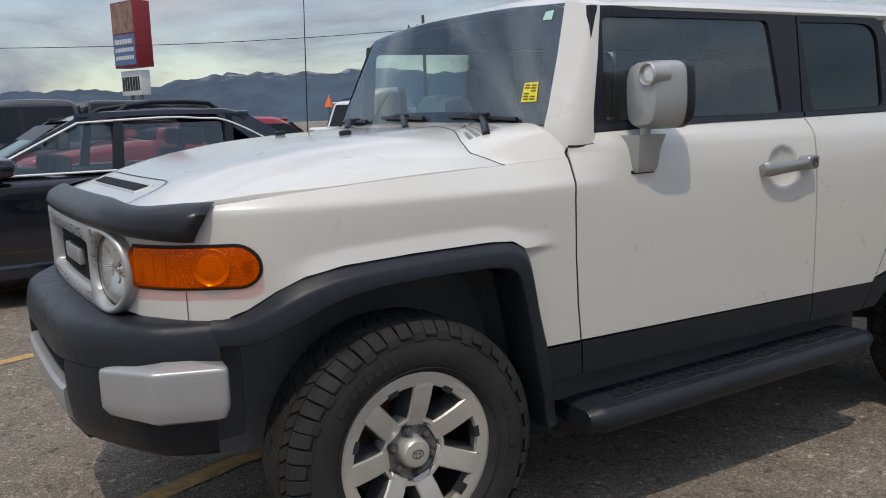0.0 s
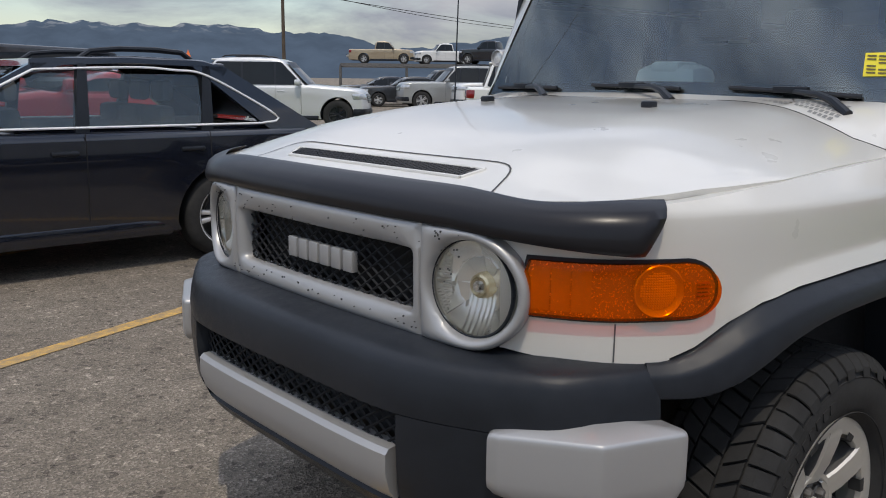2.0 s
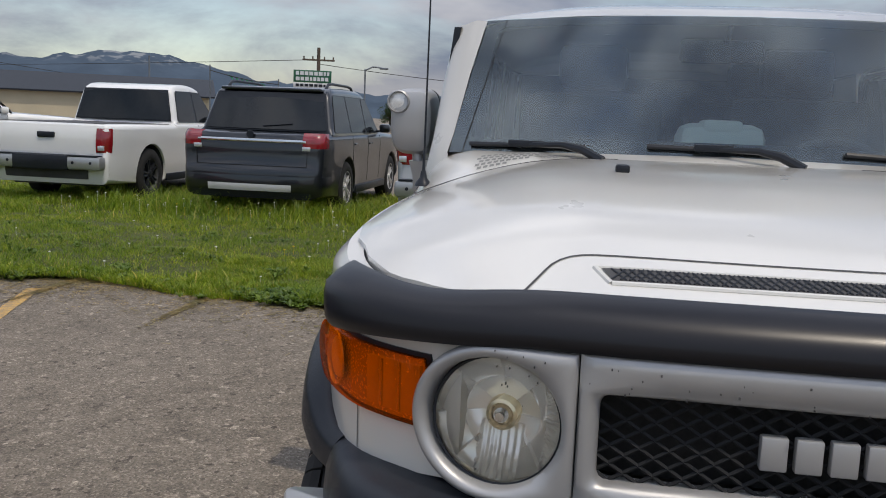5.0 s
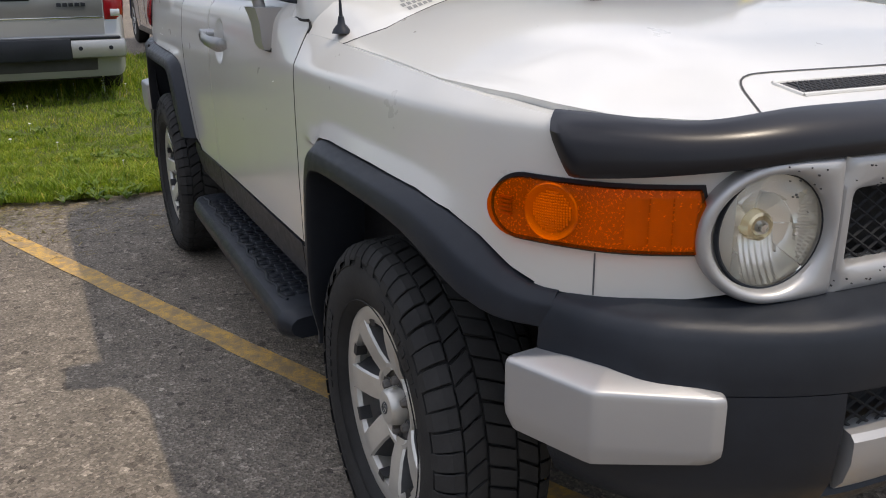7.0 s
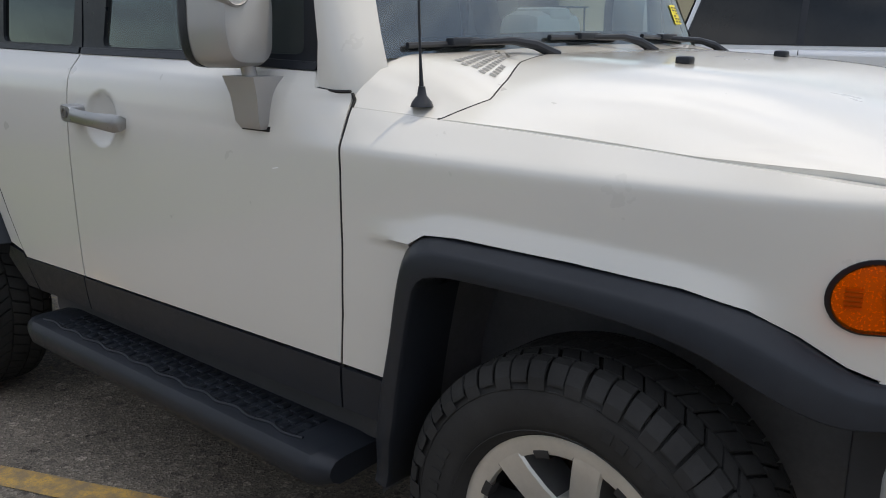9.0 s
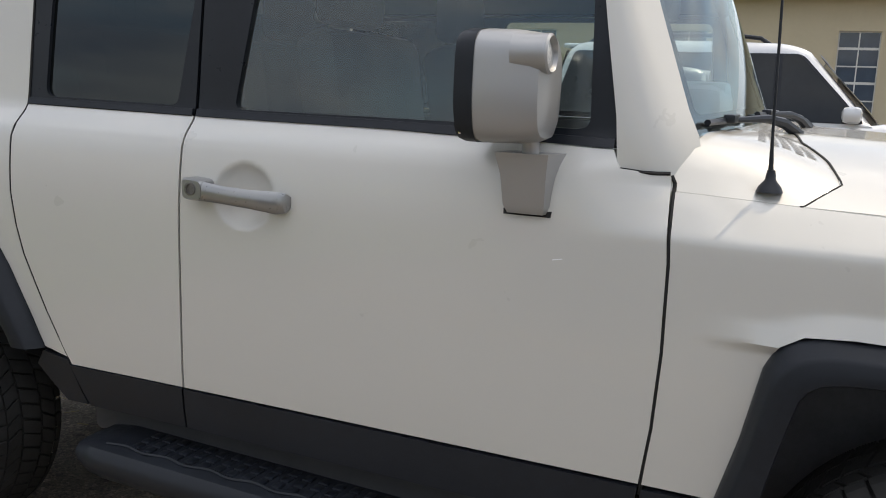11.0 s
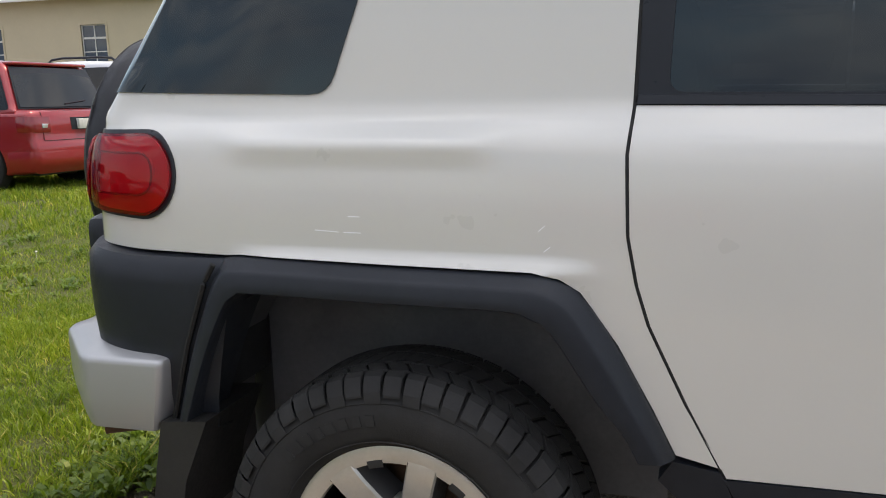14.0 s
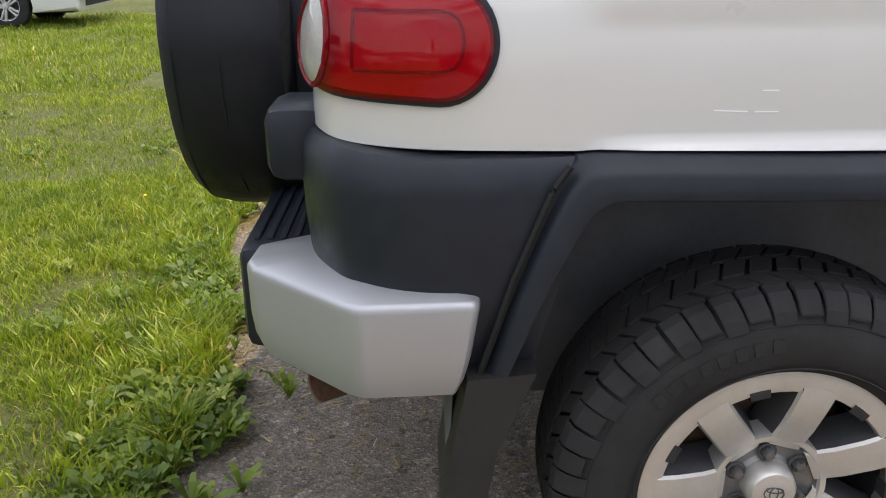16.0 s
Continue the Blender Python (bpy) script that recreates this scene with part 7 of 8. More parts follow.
                for z in np.linspace(belt - 0.04, H - 0.06, 6):
                    t = (z - belt) / (H - 0.08 - belt)
                    c, w_ = xa + (xb - xa) * t, wa + (wb_ - wa) * t
                    yy = yg(z)
                    rws.append([(c - w_, sg * (yy - 0.06), z), (c - w_, sg * yy, z), (c + w_, sg * yy, z), (c + w_, sg * (yy - 0.06), z)])
                b_ = skin(rws, closed=True)
                bmesh.ops.recalc_face_normals(b_, faces=b_.faces)
                part(nm, b_, mat_, v)
        slat(ws[0] - 0.04, ws[1] - 0.05, 0.05, 0.05, col, "front_pillar")
        slat(rear[0] + 0.18, rear[1] + 0.10, 0.22, 0.13, col, "rear_pillar")
        for p in pillars:
            slat(p, p - 0.05, 0.045, 0.03, M_trim, "door_pillar")
        part("cabin_floor", box((rear[0] + 0.25, -gw + 0.06, belt - 0.25), (ws[0] - 0.2, gw - 0.06, belt + 0.004)), M_gap, v)
        for cx, n_ in ((0.12, 2), (-0.95, 3)):
            for q in range(n_):
                cy = (q - (n_ - 1) / 2) * (0.72 if n_ == 2 else 0.42)
                st_ = part("seat_back", box((cx - 0.10, cy - 0.24 + 0.05 * (n_ > 2), belt - 0.2), (cx + 0.04, cy + 0.24 - 0.05 * (n_ > 2), belt + 0.14), 0.05), M_cabin, v)
                part("headrest", box((cx - 0.12, cy - 0.12, belt + 0.17), (cx - 0.02, cy + 0.12, belt + 0.32), 0.04), M_cabin, st_)
    else:
        wg = [0.0 if b < belt else 1.0 for a, b in go]
        cab = part("cabin", shell(go, rounded_layers(gw, 0.085), tum, wg), col, v, angle=45)
    z0, z1 = belt + 0.015, H - 0.125
    cuts = [None] + list(pillars) + [None]

    def sheet_on_side(q, lift_, sgn):
        bm = flat_grid(q, 0.4, 0.12)
        for vv in bm.verts:
            vv.co = Vector((vv.co.x, sgn * (yg(vv.co.y) + lift_), vv.co.y))
        if sgn > 0:
            bmesh.ops.reverse_faces(bm, faces=bm.faces)
        return bm
    for sgn in (1, -1):
        if not hollow:
            q = round_corners([(edge(rear, z0) + 0.09, z0 - 0.008), (edge(ws, z0) - 0.10, z0 - 0.008), (edge(ws, z1) - 0.12, z1 + 0.010), (edge(rear, z1) + 0.09, z1 + 0.010)], 0.06)
            part("window_surround", sheet_on_side(q, 0.002, sgn), M_trim, cab, "black window surround")
        for a, b in zip(cuts, cuts[1:]):
            def xa(z):
                return edge(rear, z) + (0.11 if not hollow else 0.22) if a is None else a + 0.030 - 0.03 * (z - belt)
            def xb(z):
                return edge(ws, z) - 0.14 if b is None else b - 0.030 - 0.03 * (z - belt)
            if xb(z1) - xa(z1) < 0.05:
                continue
            big = 0.12 if hollow and a is None else 0.05
            q = round_corners([(xa(z0), z0), (xb(z0), z0), (xb(z1), z1), (xa(z1), z1)], [big, 0.03, 0.04, big])
            part("side_window", sheet_on_side(q, 0.005 if not hollow else -0.012, sgn), pane, cab)
        if chrome_line:
            lo = [(edge(ws, z0) - 0.06, z0 - 0.004), (edge(rear, z0) + 0.40, z0 - 0.004)]
            up = [(edge(rear, z0) + 0.25, z0 + 0.03), (edge(rear, (z0 + z1) / 2) + 0.18, (z0 + z1) / 2), (edge(rear, z1) + 0.24, z1 + 0.002), (edge(rear, z1) + 0.46, z1 + 0.03), ((rear[1] + ws[1]) / 2, z1 + 0.045), (edge(ws, z1) - 0.12, z1 + 0.022), (edge(ws, z0) - 0.06, z0 + 0.02)]
            pts = smooth_path(lo[1:] + up[:-1], 50).tolist()
            part("window_trim", tube([(a, sgn * (yg(b) + 0.003), b) for a, b in [lo[0]] + pts + [up[-1]]], 0.009, 6), M_bright, cab, "bright chrome window line")
    # front and rear glass
    for nm, ln, s_ in (("windscreen", ws, 1), ("rear_window", rear, -1)):
        pts = []
        for z in np.linspace(belt + 0.04, H - 0.13, 4):
            pts.append([(edge(ln, z) + s_ * (0.012 + 0.035 * (1 - abs(u) ** 2)), u * (yg(z) - 0.085), z) for u in np.linspace(-1, 1, 11)])
        part(nm + "_seal", skin([[(a - s_ * 0.006, b * 1.035, c + (0.022 if i == 3 else -0.022 if i == 0 else 0)) for a, b, c in row] for i, row in enumerate(pts)], flip=s_ < 0), M_trim, cab)
        part(nm, skin(pts, flip=s_ < 0), pane, cab)
    # wheels
    for cx in (wb / 2, -wb / 2):
        plain_wheel(v, pose(cx, hw - 0.125, r), r, rim, spokes, rim_k)
        plain_wheel(v, pose(cx, -hw + 0.125, r, 0, 0, 180), r, rim, spokes, rim_k)
        if arch_trim:
            for sgn in (1, -1):
                pts = [(cx + (ra + 0.02) * math.cos(t), sgn * (hw - 0.012), r + (ra + 0.02) * math.sin(t)) for t in np.linspace(-0.25, math.pi + 0.25, 25)]
                part("wheel_arch_trim", tube(pts, 0.032, 8), arch_trim, v)
    # lamps, bumpers, grille, plates
    hz0, hz1 = hood - 0.27, hood - 0.125
    for sgn in (1, -1):
        hl = wrap("headlight", 1, hw * 0.62, 0.30, hz0, hz1, M_lamp_clear, sgn, 0.004, 0.014, "clear headlight")
        part("lamp_bowl", lathe([(0.0, 0.012), (0.045, 0.008), (0.058, 0.0)], 14, "x", shape(xend(hood - 0.2, 1) - 0.005, sgn * hw * 0.76, hood - 0.2)), M_reflector, hl)
        if tail == "tall":
            tl = wrap("tail_light", -1, hw - 0.17, 0.10, deck - 0.40, deck - 0.06, M_tail, sgn, 0.006, 0.008, "red tail light")
            part("reverse_lens", box((xr - 0.001, sgn * (hw - 0.115) - 0.045, deck - 0.37), (xr + 0.03, sgn * (hw - 0.115) + 0.045, deck - 0.30), 0.006), M_lamp_clear, tl, "clear reversing lens")
        else:
            up_ = 0.09 if strip else 0.0
            tl = wrap("tail_light", -1, hw - (0.30 if not strip else 0.26), 0.22, deck - 0.28 + up_, deck - 0.08 + up_, M_tail, sgn, 0.006, 0.010, "red tail light")
            q = shape(xend(deck - 0.18, -1), sgn * (hw - 0.22), deck - 0.19)
            part("reverse_lens", box((q[0] - 0.020, q[1] - 0.06, q[2] - 0.035), (q[0] + 0.01, q[1] + 0.05, q[2] + 0.02), 0.006), M_lamp_clear, tl, "clear reversing lens")
        mb = box((ws[0] - 0.31, sgn * (hw + 0.09) - 0.09, belt + 0.01), (ws[0] - 0.15, sgn * (hw + 0.09) + 0.09, belt + 0.15), 0.045)
        add_box(mb, (ws[0] - 0.24, sgn * (hw - 0.01) - 0.06, belt + 0.01), (ws[0] - 0.17, sgn * (hw - 0.01) + 0.06, belt + 0.05), 0.01)
        part("door_mirror", mb, col if kind != "pickup" else M_trim, v)
        cut_x = [ws[0] - 0.16] + list(pillars)[::-1]
        for ja, cx in enumerate([p + 0.14 for p in pillars]):
            if kind == "pickup" and cx < rear[0]:
                continue
            q = shape(cx, sgn * hw, belt - 0.15)
            part("door_handle", box((cx - 0.09, q[1] - 0.016, belt - 0.168), (cx + 0.09, q[1] + 0.022, belt - 0.138), 0.012), col if not chrome_line else M_trim, v)
        for cx in cut_x:
            pts = [shape(cx + (0.0 if z > 0.6 else 0.25 * (0.6 - z) * (1 if cx < -0.8 else 0)), sgn * (hw + 0.0005), z) for z in np.linspace(low + 0.14, belt - 0.03, 9)]
            part("door_gap", tube(pts, 0.0035, 5), M_gap_gasket, v)
        part("sill_trim", box((-wb / 2 + ra + 0.05, sgn * (hw * 0.955) - 0.04, low - 0.015), (wb / 2 - ra - 0.05, sgn * (hw * 0.955) + 0.014, low + 0.10), 0.015), trim, v)
        if rails:
            xa_, xb_ = rear[1] + 0.18, ws[1] - 0.35
            zz = H + 0.045
            yy = sgn * (yg(H) - 0.09)
            part("roof_rail", tube([(xa_, yy, H - 0.04), (xa_ + 0.10, yy, zz - 0.015), (xa_ + 0.3, yy, zz), (xb_ - 0.3, yy, zz), (xb_ - 0.10, yy, zz - 0.02), (xb_, yy, H - 0.04)], 0.020, 8), M_trim, v, "black roof rail")
    gr = wrap("front_grille", 1, hw * 0.55, 0, hood - 0.36, hood - 0.13, M_trim, 0, 0.005, 0.010, "dark grille")
    for q in range(4):
        wrap("grille_bar", 1, hw * 0.53, 0, hood - 0.335 + 0.052 * q, hood - 0.310 + 0.052 * q, grille_m or M_chrome, 0, 0.016, 0.004, parent=gr, rows_n=3)
    fb = wrap("front_bumper", 1, 0, 0.30, low + 0.10, low + 0.28, trim, 0, 0.010, 0.020)
    wrap("air_intake", 1, hw * 0.6, 0, low + 0.13, low + 0.23, M_gap, 0, 0.034, 0.002, "dark lower air intake", parent=fb)
    if kind == "pickup":
        rb = part("rear_bumper", box((xr - 0.14, -hw * 0.95, 0.50), (xr + 0.04, hw * 0.95, 0.69), 0.045), M_bumper, v, "dull silver step bumper")
        # dark patch on the body for the underbody and shade below the bumper
        wrap("under_bumper_shade", -1, hw * 0.72, 0, low + 0.09, 0.52, M_gap, 0, 0.006, 0.002, "dark patch for the underbody and shade below the bumper")
        part("step_pad", box((xr - 0.150, -hw * 0.44, 0.495), (xr - 0.02, hw * 0.44, 0.697), 0.012), M_trim, rb, "black step pad")
        part("bumper_top", box((xr - 0.132, -hw * 0.90, 0.685), (xr + 0.02, hw * 0.90, 0.705), 0.006), M_trim, rb, "black step strip")
        for q in (-0.80, -0.52, 0.52, 0.80):
            part("parking_sensor", lathe([(0.0, 0.0), (0.020, 0.0), (0.022, 0.01)], 12, "x", (xr - 0.144, hw * q, 0.60)), M_trim, rb)
        # dark panel on the closed body gives the shade of the open bed
        part("bed_shade", box((xr + 0.13, -hw + 0.13, deck - 0.05), (rear[0] - 0.04, hw - 0.13, deck + 0.006)), M_gap, v)
        tg = wrap("tailgate", -1, hw - 0.185, 0, 0.72, deck - 0.03, col, 0, 0.004, 0.002)
        if band:
            wrap("tailgate_band", -1, hw - 0.19, 0, deck - 0.37, deck - 0.13, band, 0, 0.009, 0.001, "darker grey band across the tailgate", parent=tg)
            for zz in (deck - 0.375, deck - 0.125):
                wrap("tailgate_line", -1, hw - 0.19, 0, zz - 0.006, zz + 0.006, M_chrome, 0, 0.011, 0.001, rows_n=3, parent=tg)
            for q in range(5):
                part("badge_block", box((xr + 0.016, -0.62 + 0.055 * q, deck - 0.27), (xr + 0.03, -0.578 + 0.055 * q, deck - 0.235)), M_trim, tg, "dark badge block")
        part("tailgate_handle", box((xr + 0.004, -0.13, deck - 0.21), (xr + 0.05, 0.13, deck - 0.13), 0.012), M_trim, tg)
    else:
        rb = wrap("rear_bumper", -1, 0, 0.45, low + 0.05, low + 0.30, trim if not strip else col, 0, 0.008, 0.016)
        if strip:
            part("badge", lathe([(0.0, 0.0), (0.05, 0.0), (0.055, 0.008), (0.0, 0.012)], 24, "x", (xr + 0.02, 0, deck - 0.03)), M_trim, v, "plain oval badge")
            wrap("tailgate_strip", -1, hw - 0.22, 0, deck - 0.125, deck - 0.085, M_chrome, 0, 0.014, 0.004, "chrome strip across the tailgate", rows_n=3)
            wrap("bumper_insert", -1, hw * 0.62, 0, low + 0.10, low + 0.19, M_rim_paint, 0, 0.030, 0.006, "silver lower bumper insert", parent=rb)
            wrap("bumper_valance", -1, hw * 0.9, 0, low + 0.0, low + 0.09, M_trim, 0, 0.012, 0.006, parent=rb)
        else:
            wrap("plate_recess", -1, 0.27, 0, deck - 0.26, deck - 0.10, M_trim, 0, 0.003, 0.001)
        for sgn in (1, -1):
            pts = [shape(xend(z, -1) - 0.004, sgn * (hw * 0.80), z) for z in np.linspace(0.70, deck - 0.02, 6)]
            part("tailgate_seam", tube(pts, 0.0035, 5), M_gap_gasket, v)
        part("tailgate_seam", tube([shape(xend(0.69, -1) - 0.004, yy, 0.695) for yy in np.linspace(-hw * 0.8, hw * 0.8, 9)], 0.004, 5), M_gap_gasket, v)
        part("rear_spoiler", box((rear[1] - 0.07, -gw * 0.76, H - 0.085), (rear[1] + 0.16, gw * 0.76, H - 0.040), 0.02), col, v)
        part("rear_wiper", tube([(edge(rear, belt + 0.08) - 0.06, 0.03, belt + 0.08), (edge(rear, belt + 0.12) - 0.055, -0.38, belt + 0.12)], 0.008, 6), M_trim, v)
    if plate:
        part("plate", box((xr - 0.004, -0.15, deck - 0.25), (xr + 0.05, 0.15, deck - 0.12), 0.004), M_plate if kind != "pickup" else M_trim, v, "blank plate")
    if canopy:
        bmc = shell(resample(round_corners([(xr + 0.12, deck), (xr + 0.30, canopy - 0.05), (rear[0] - 0.05, canopy), (rear[0] - 0.02, deck)], 0.06), 30), rounded_layers(hw - 0.08, 0.05))
        cn = part("canopy", bmc, P_charcoal, v, "dark fibreglass bed canopy")
        for sgn in (1, -1):
            part("canopy_window", box((xr + 0.45, sgn * (hw - 0.085) - 0.008, deck + 0.10), (rear[0] - 0.25, sgn * (hw - 0.085) + 0.008, canopy - 0.12), 0.004), M_pane, cn)
    return v


M_bright = surface("bright_window_moulding", (0.80, 0.81, 0.82), 0.5, metal=0.1, vary=0.03)
M_bumper = surface("dull_silver_bumper", (0.40, 0.41, 0.41), 0.32, metal=0.6, vary=0.06, scale=3, rough_vary=0.04)
P_band = paint("dark_silver_paint", (0.17, 0.175, 0.172), 0.4)
SUV = dict(ws=(0.62, 0.02), rear=(-2.00, -1.80), pillars=(-1.05, -0.20))
wagon = vehicle("station_wagon", "glossy black estate car with chrome window lines and roof rails", 0.04, -5.13, 0, 4.36, 1.78, 1.475, 2.58, 0.325, 0.985, 0.94, P_black,
                front=0.90, ws=(0.78, 0.02), rear=(-2.04, -1.36), pillars=(-1.17, -0.28), rails=True, glass_m=M_glass, hollow=True, chrome_line=True, trim=P_black, spokes=5, rim_k=0.70)
vehicle("pickup_truck", "charcoal pickup truck with a dark bed canopy", -0.2, -11.6, 0, 5.5, 1.9, 1.78, 3.3, 0.38, 1.16, 1.10, P_charcoal, kind="pickup", ws=(0.95, 0.5), rear=(-0.85, -0.80), pillars=(0.0,),
        bed=1.16, canopy=1.74)
vehicle("hatchback", "red hatchback parked beyond the black estate", -2.0, -9.6, 0, 4.2, 1.8, 1.42, 2.6, 0.33, 1.15, 1.02, P_red, ws=(0.6, 0.0), rear=(-1.7, -1.4), pillars=(-1.0, -0.2))
vehicle("sedan", "white saloon car parked beyond the black estate", 2.35, -8.3, 0, 4.5, 1.8, 1.46, 2.7, 0.32, 1.04, 0.98, P_white, kind="sedan", ws=(0.75, 0.05), rear=(-1.75, -1.05), pillars=(-0.30,), glass_m=M_pane)
vehicle("suv", "pearl white SUV with dark wheels beside the grass", -10.7, -18.86, 139, 4.8, 1.88, 1.84, 2.79, 0.39, 1.14, 1.06, P_pearl, front=0.78, rim=M_trim, **SUV, rails=True)
vehicle("suv", "silver SUV with a broad chrome grille", -24.66, -28.03, -30, 5.2, 2.0, 1.93, 3.02, 0.40, 1.20, 1.18, P_silver, front=0.95, **SUV, rails=True)
vehicle("suv", "white SUV with a large chrome grille", -23.9, -23.55, -30, 5.1, 2.0, 1.90, 2.95, 0.40, 1.20, 1.18, P_white, front=0.95, **SUV)
vehicle("suv", "white SUV with dark windows parked on the asphalt", -15.4, -13.4, 135, 4.8, 1.9, 1.80, 2.79, 0.39, 1.16, 1.10, P_white, **SUV, rails=True)
vehicle("pickup_truck", "white pickup truck seen from its tailgate", -12.3, -7.85, 180, 5.4, 1.9, 1.80, 3.24, 0.39, 1.17, 1.12, P_white, kind="pickup", ws=(0.95, 0.45), rear=(-0.75, -0.62), pillars=(0.05,), bed=1.14,
        rim=M_trim, tail="tall", plate=False)
vehicle("suv", "dark grey SUV with a chrome strip across the tailgate", -11.8, -4.72, 180, 5.03, 2.0, 1.78, 2.86, 0.37, 1.13, 1.08, P_grey, strip=True, ws=(0.70, 0.10), rear=(-2.10, -1.85), pillars=(-1.15, -0.25), rails=True, plate=False)
vehicle("pickup_truck", "silver pickup truck with two-tone tailgate", -11.0, -1.52, 180, 5.9, 2.0, 1.93, 3.68, 0.41, 1.28, 1.22, P_silver, kind="pickup", ws=(1.10, 0.60), rear=(-0.85, -0.72), pillars=(0.10,), bed=1.26, tail="tall", plate=False, band=P_band)
vehicle("suv", "white SUV facing the grass from the far row", -26.2, -5.0, 0, 4.8, 1.85, 1.78, 2.79, 0.38, 1.12, 1.10, P_white, **SUV)
vehicle("suv", "red SUV with black lower trim on the grass", -12.5, 7.45, 180, 4.5, 1.9, 1.74, 2.66, 0.36, 1.08, 1.02, P_red, trim=P_red, ws=(0.65, 0.05), rear=(-1.95, -1.70), pillars=(-1.05, -0.20))
vehicle("suv", "silver-white SUV with roof bars on the grass", -12.7, 9.95, 180, 4.87, 1.89, 1.82, 2.87, 0.38, 1.14, 1.08, P_pearl, trim=P_pearl, tail="tall", ws=(0.65, 0.05), rear=(-2.10, -1.80), pillars=(-1.10, -0.20), rails=True)
work = vehicle("pickup_truck", "white work pickup with a black ladder rack", -12.3, 14.7, 180, 5.8, 2.0, 1.90, 3.6, 0.40, 1.25, 1.18, P_white, kind="pickup", ws=(1.15, 0.75), rear=(-0.70, -0.55), pillars=(0.20,), bed=1.20)
bm = bmesh.new()
for sgn in (1, -1):
    add_tube(bm, [(-2.5, sgn * 0.9, 2.02), (2.0, sgn * 0.9, 2.02)], 0.022, 6)
    for cx in (-2.4, -0.9):
        add_tube(bm, [(cx, sgn * 0.92, 1.18), (cx, sgn * 0.90, 2.02)], 0.022, 6)
for cx in (-2.45, -1.6, -0.8, 0.2, 1.1, 1.95):
    add_tube(bm, [(cx, -0.9, 2.02), (cx, 0.9, 2.02)], 0.018, 6)
part("ladder_rack", bm, M_trim, work, "black tubular ladder rack")
vehicle("suv", "large pale silver SUV parked alongside", -0.85, 6.75, 0, 5.3, 2.0, 1.95, 3.02, 0.40, 1.235, 1.16, P_pearl, ws=(0.80, 0.20), rear=(-2.20, -2.02), pillars=(-1.02, -0.05), rails=True, chrome_line=False, front=0.95)
vehicle("pickup_truck", "blue pickup truck parked across the grass", -14.3, 1.45, 180, 5.8, 2.0, 1.92, 3.6, 0.40, 1.25, 1.2, P_blue, kind="pickup", ws=(1.1, 0.6), rear=(-0.8, -0.7), pillars=(0.1,), bed=1.22, tail="tall")
vehicle("suv", "dark grey SUV in the far row", -31.0, -36.5, -30, 5.0, 1.95, 1.86, 2.95, 0.39, 1.18, 1.14, P_charcoal, **SUV)
vehicle("sedan", "dark saloon car in the far row", -25.4, -32.3, -30, 4.8, 1.85, 1.45, 2.8, 0.33, 0.98, 0.94, P_charcoal, kind="sedan", ws=(0.75, 0.05), rear=(-1.75, -1.05), pillars=(-0.3,))

vehicle("sedan", "black saloon car in the far row", -26.4, -35.6, -30, 4.8, 1.85, 1.45, 2.8, 0.33, 0.98, 0.94, P_black, kind="sedan", ws=(0.75, 0.05), rear=(-1.75, -1.05), pillars=(-0.3,))

# trucks and a car on a raised loading deck, far off
deck_z = 2.5
for nm, lab, az, dist, hd, kw in (
        ("pickup_truck", "tan pickup truck standing on the raised deck", -127.8, 73, 141, dict(col=P_tan, kind="pickup")),
        ("pickup_truck", "pale pickup truck standing on the raised deck", -131.6, 76, -30, dict(col=P_white, kind="pickup")),
        ("pickup_truck", "black pickup truck standing on the raised deck", -134.7, 70, -62, dict(col=P_black, kind="pickup")),
        ("sedan", "black saloon car standing on the raised deck", -138.6, 74, -40, dict(col=P_black, kind="sedan"))):
    px_, py_ = 1.9 + dist * math.cos(radians(az)), 0.9 + dist * math.sin(radians(az))
    if kw["kind"] == "pickup":
        vehicle(nm, lab, px_, py_, hd, 5.4, 1.9, 1.80, 3.24, 0.39, 1.15, 1.12, kw["col"], kind="pickup", ws=(0.95, 0.45), rear=(-0.75, -0.62), pillars=(0.05,), bed=1.14, lift=deck_z)
    else:
        vehicle(nm, lab, px_, py_, hd, 4.8, 1.85, 1.45, 2.8, 0.33, 0.98, 0.94, kw["col"], kind="sedan", ws=(0.75, 0.05), rear=(-1.75, -1.05), pillars=(-0.3,), lift=deck_z)

# ---- far things ----
def at_far(az, dist, z=0.0):
    return Vector((1.5 + dist * math.cos(radians(az)), 0.5 + dist * math.sin(radians(az)), z))


M_wall_beige = surface("beige_render", (0.52, 0.45, 0.32), 0.85, vary=0.06, scale=0.6, grain=0.3, grain_scale=60)
M_metal_roof = surface("white_metal_roof", (0.78, 0.79, 0.80), 0.45, metal=0.1, vary=0.05, scale=0.8)
M_frame_white = surface("white_window_frame", (0.62, 0.62, 0.60), 0.5, vary=0.05)
M_sky_glass = surface("blue_window_pane", (0.05, 0.07, 0.10), 0.06, vary=0.2, scale=1.5, coat=1.0)
M_pole = surface("weathered_timber_pole", (0.10, 0.075, 0.055), 0.9, vary=0.3, scale=3)
M_steel_pole = surface("grey_steel_pole", (0.16, 0.18, 0.20), 0.5, metal=0.5, vary=0.1)
M_wire = surface("black_cable", (0.02, 0.02, 0.02), 0.7)
M_sign_red = surface("red_sign_box", (0.22, 0.012, 0.02), 0.4, vary=0.08)
M_sign_white = surface("white_sign_face", (0.62, 0.63, 0.64), 0.4, vary=0.05)
M_sign_blue = surface("blue_sign_panel", (0.10, 0.16, 0.32), 0.5, vary=0.2)
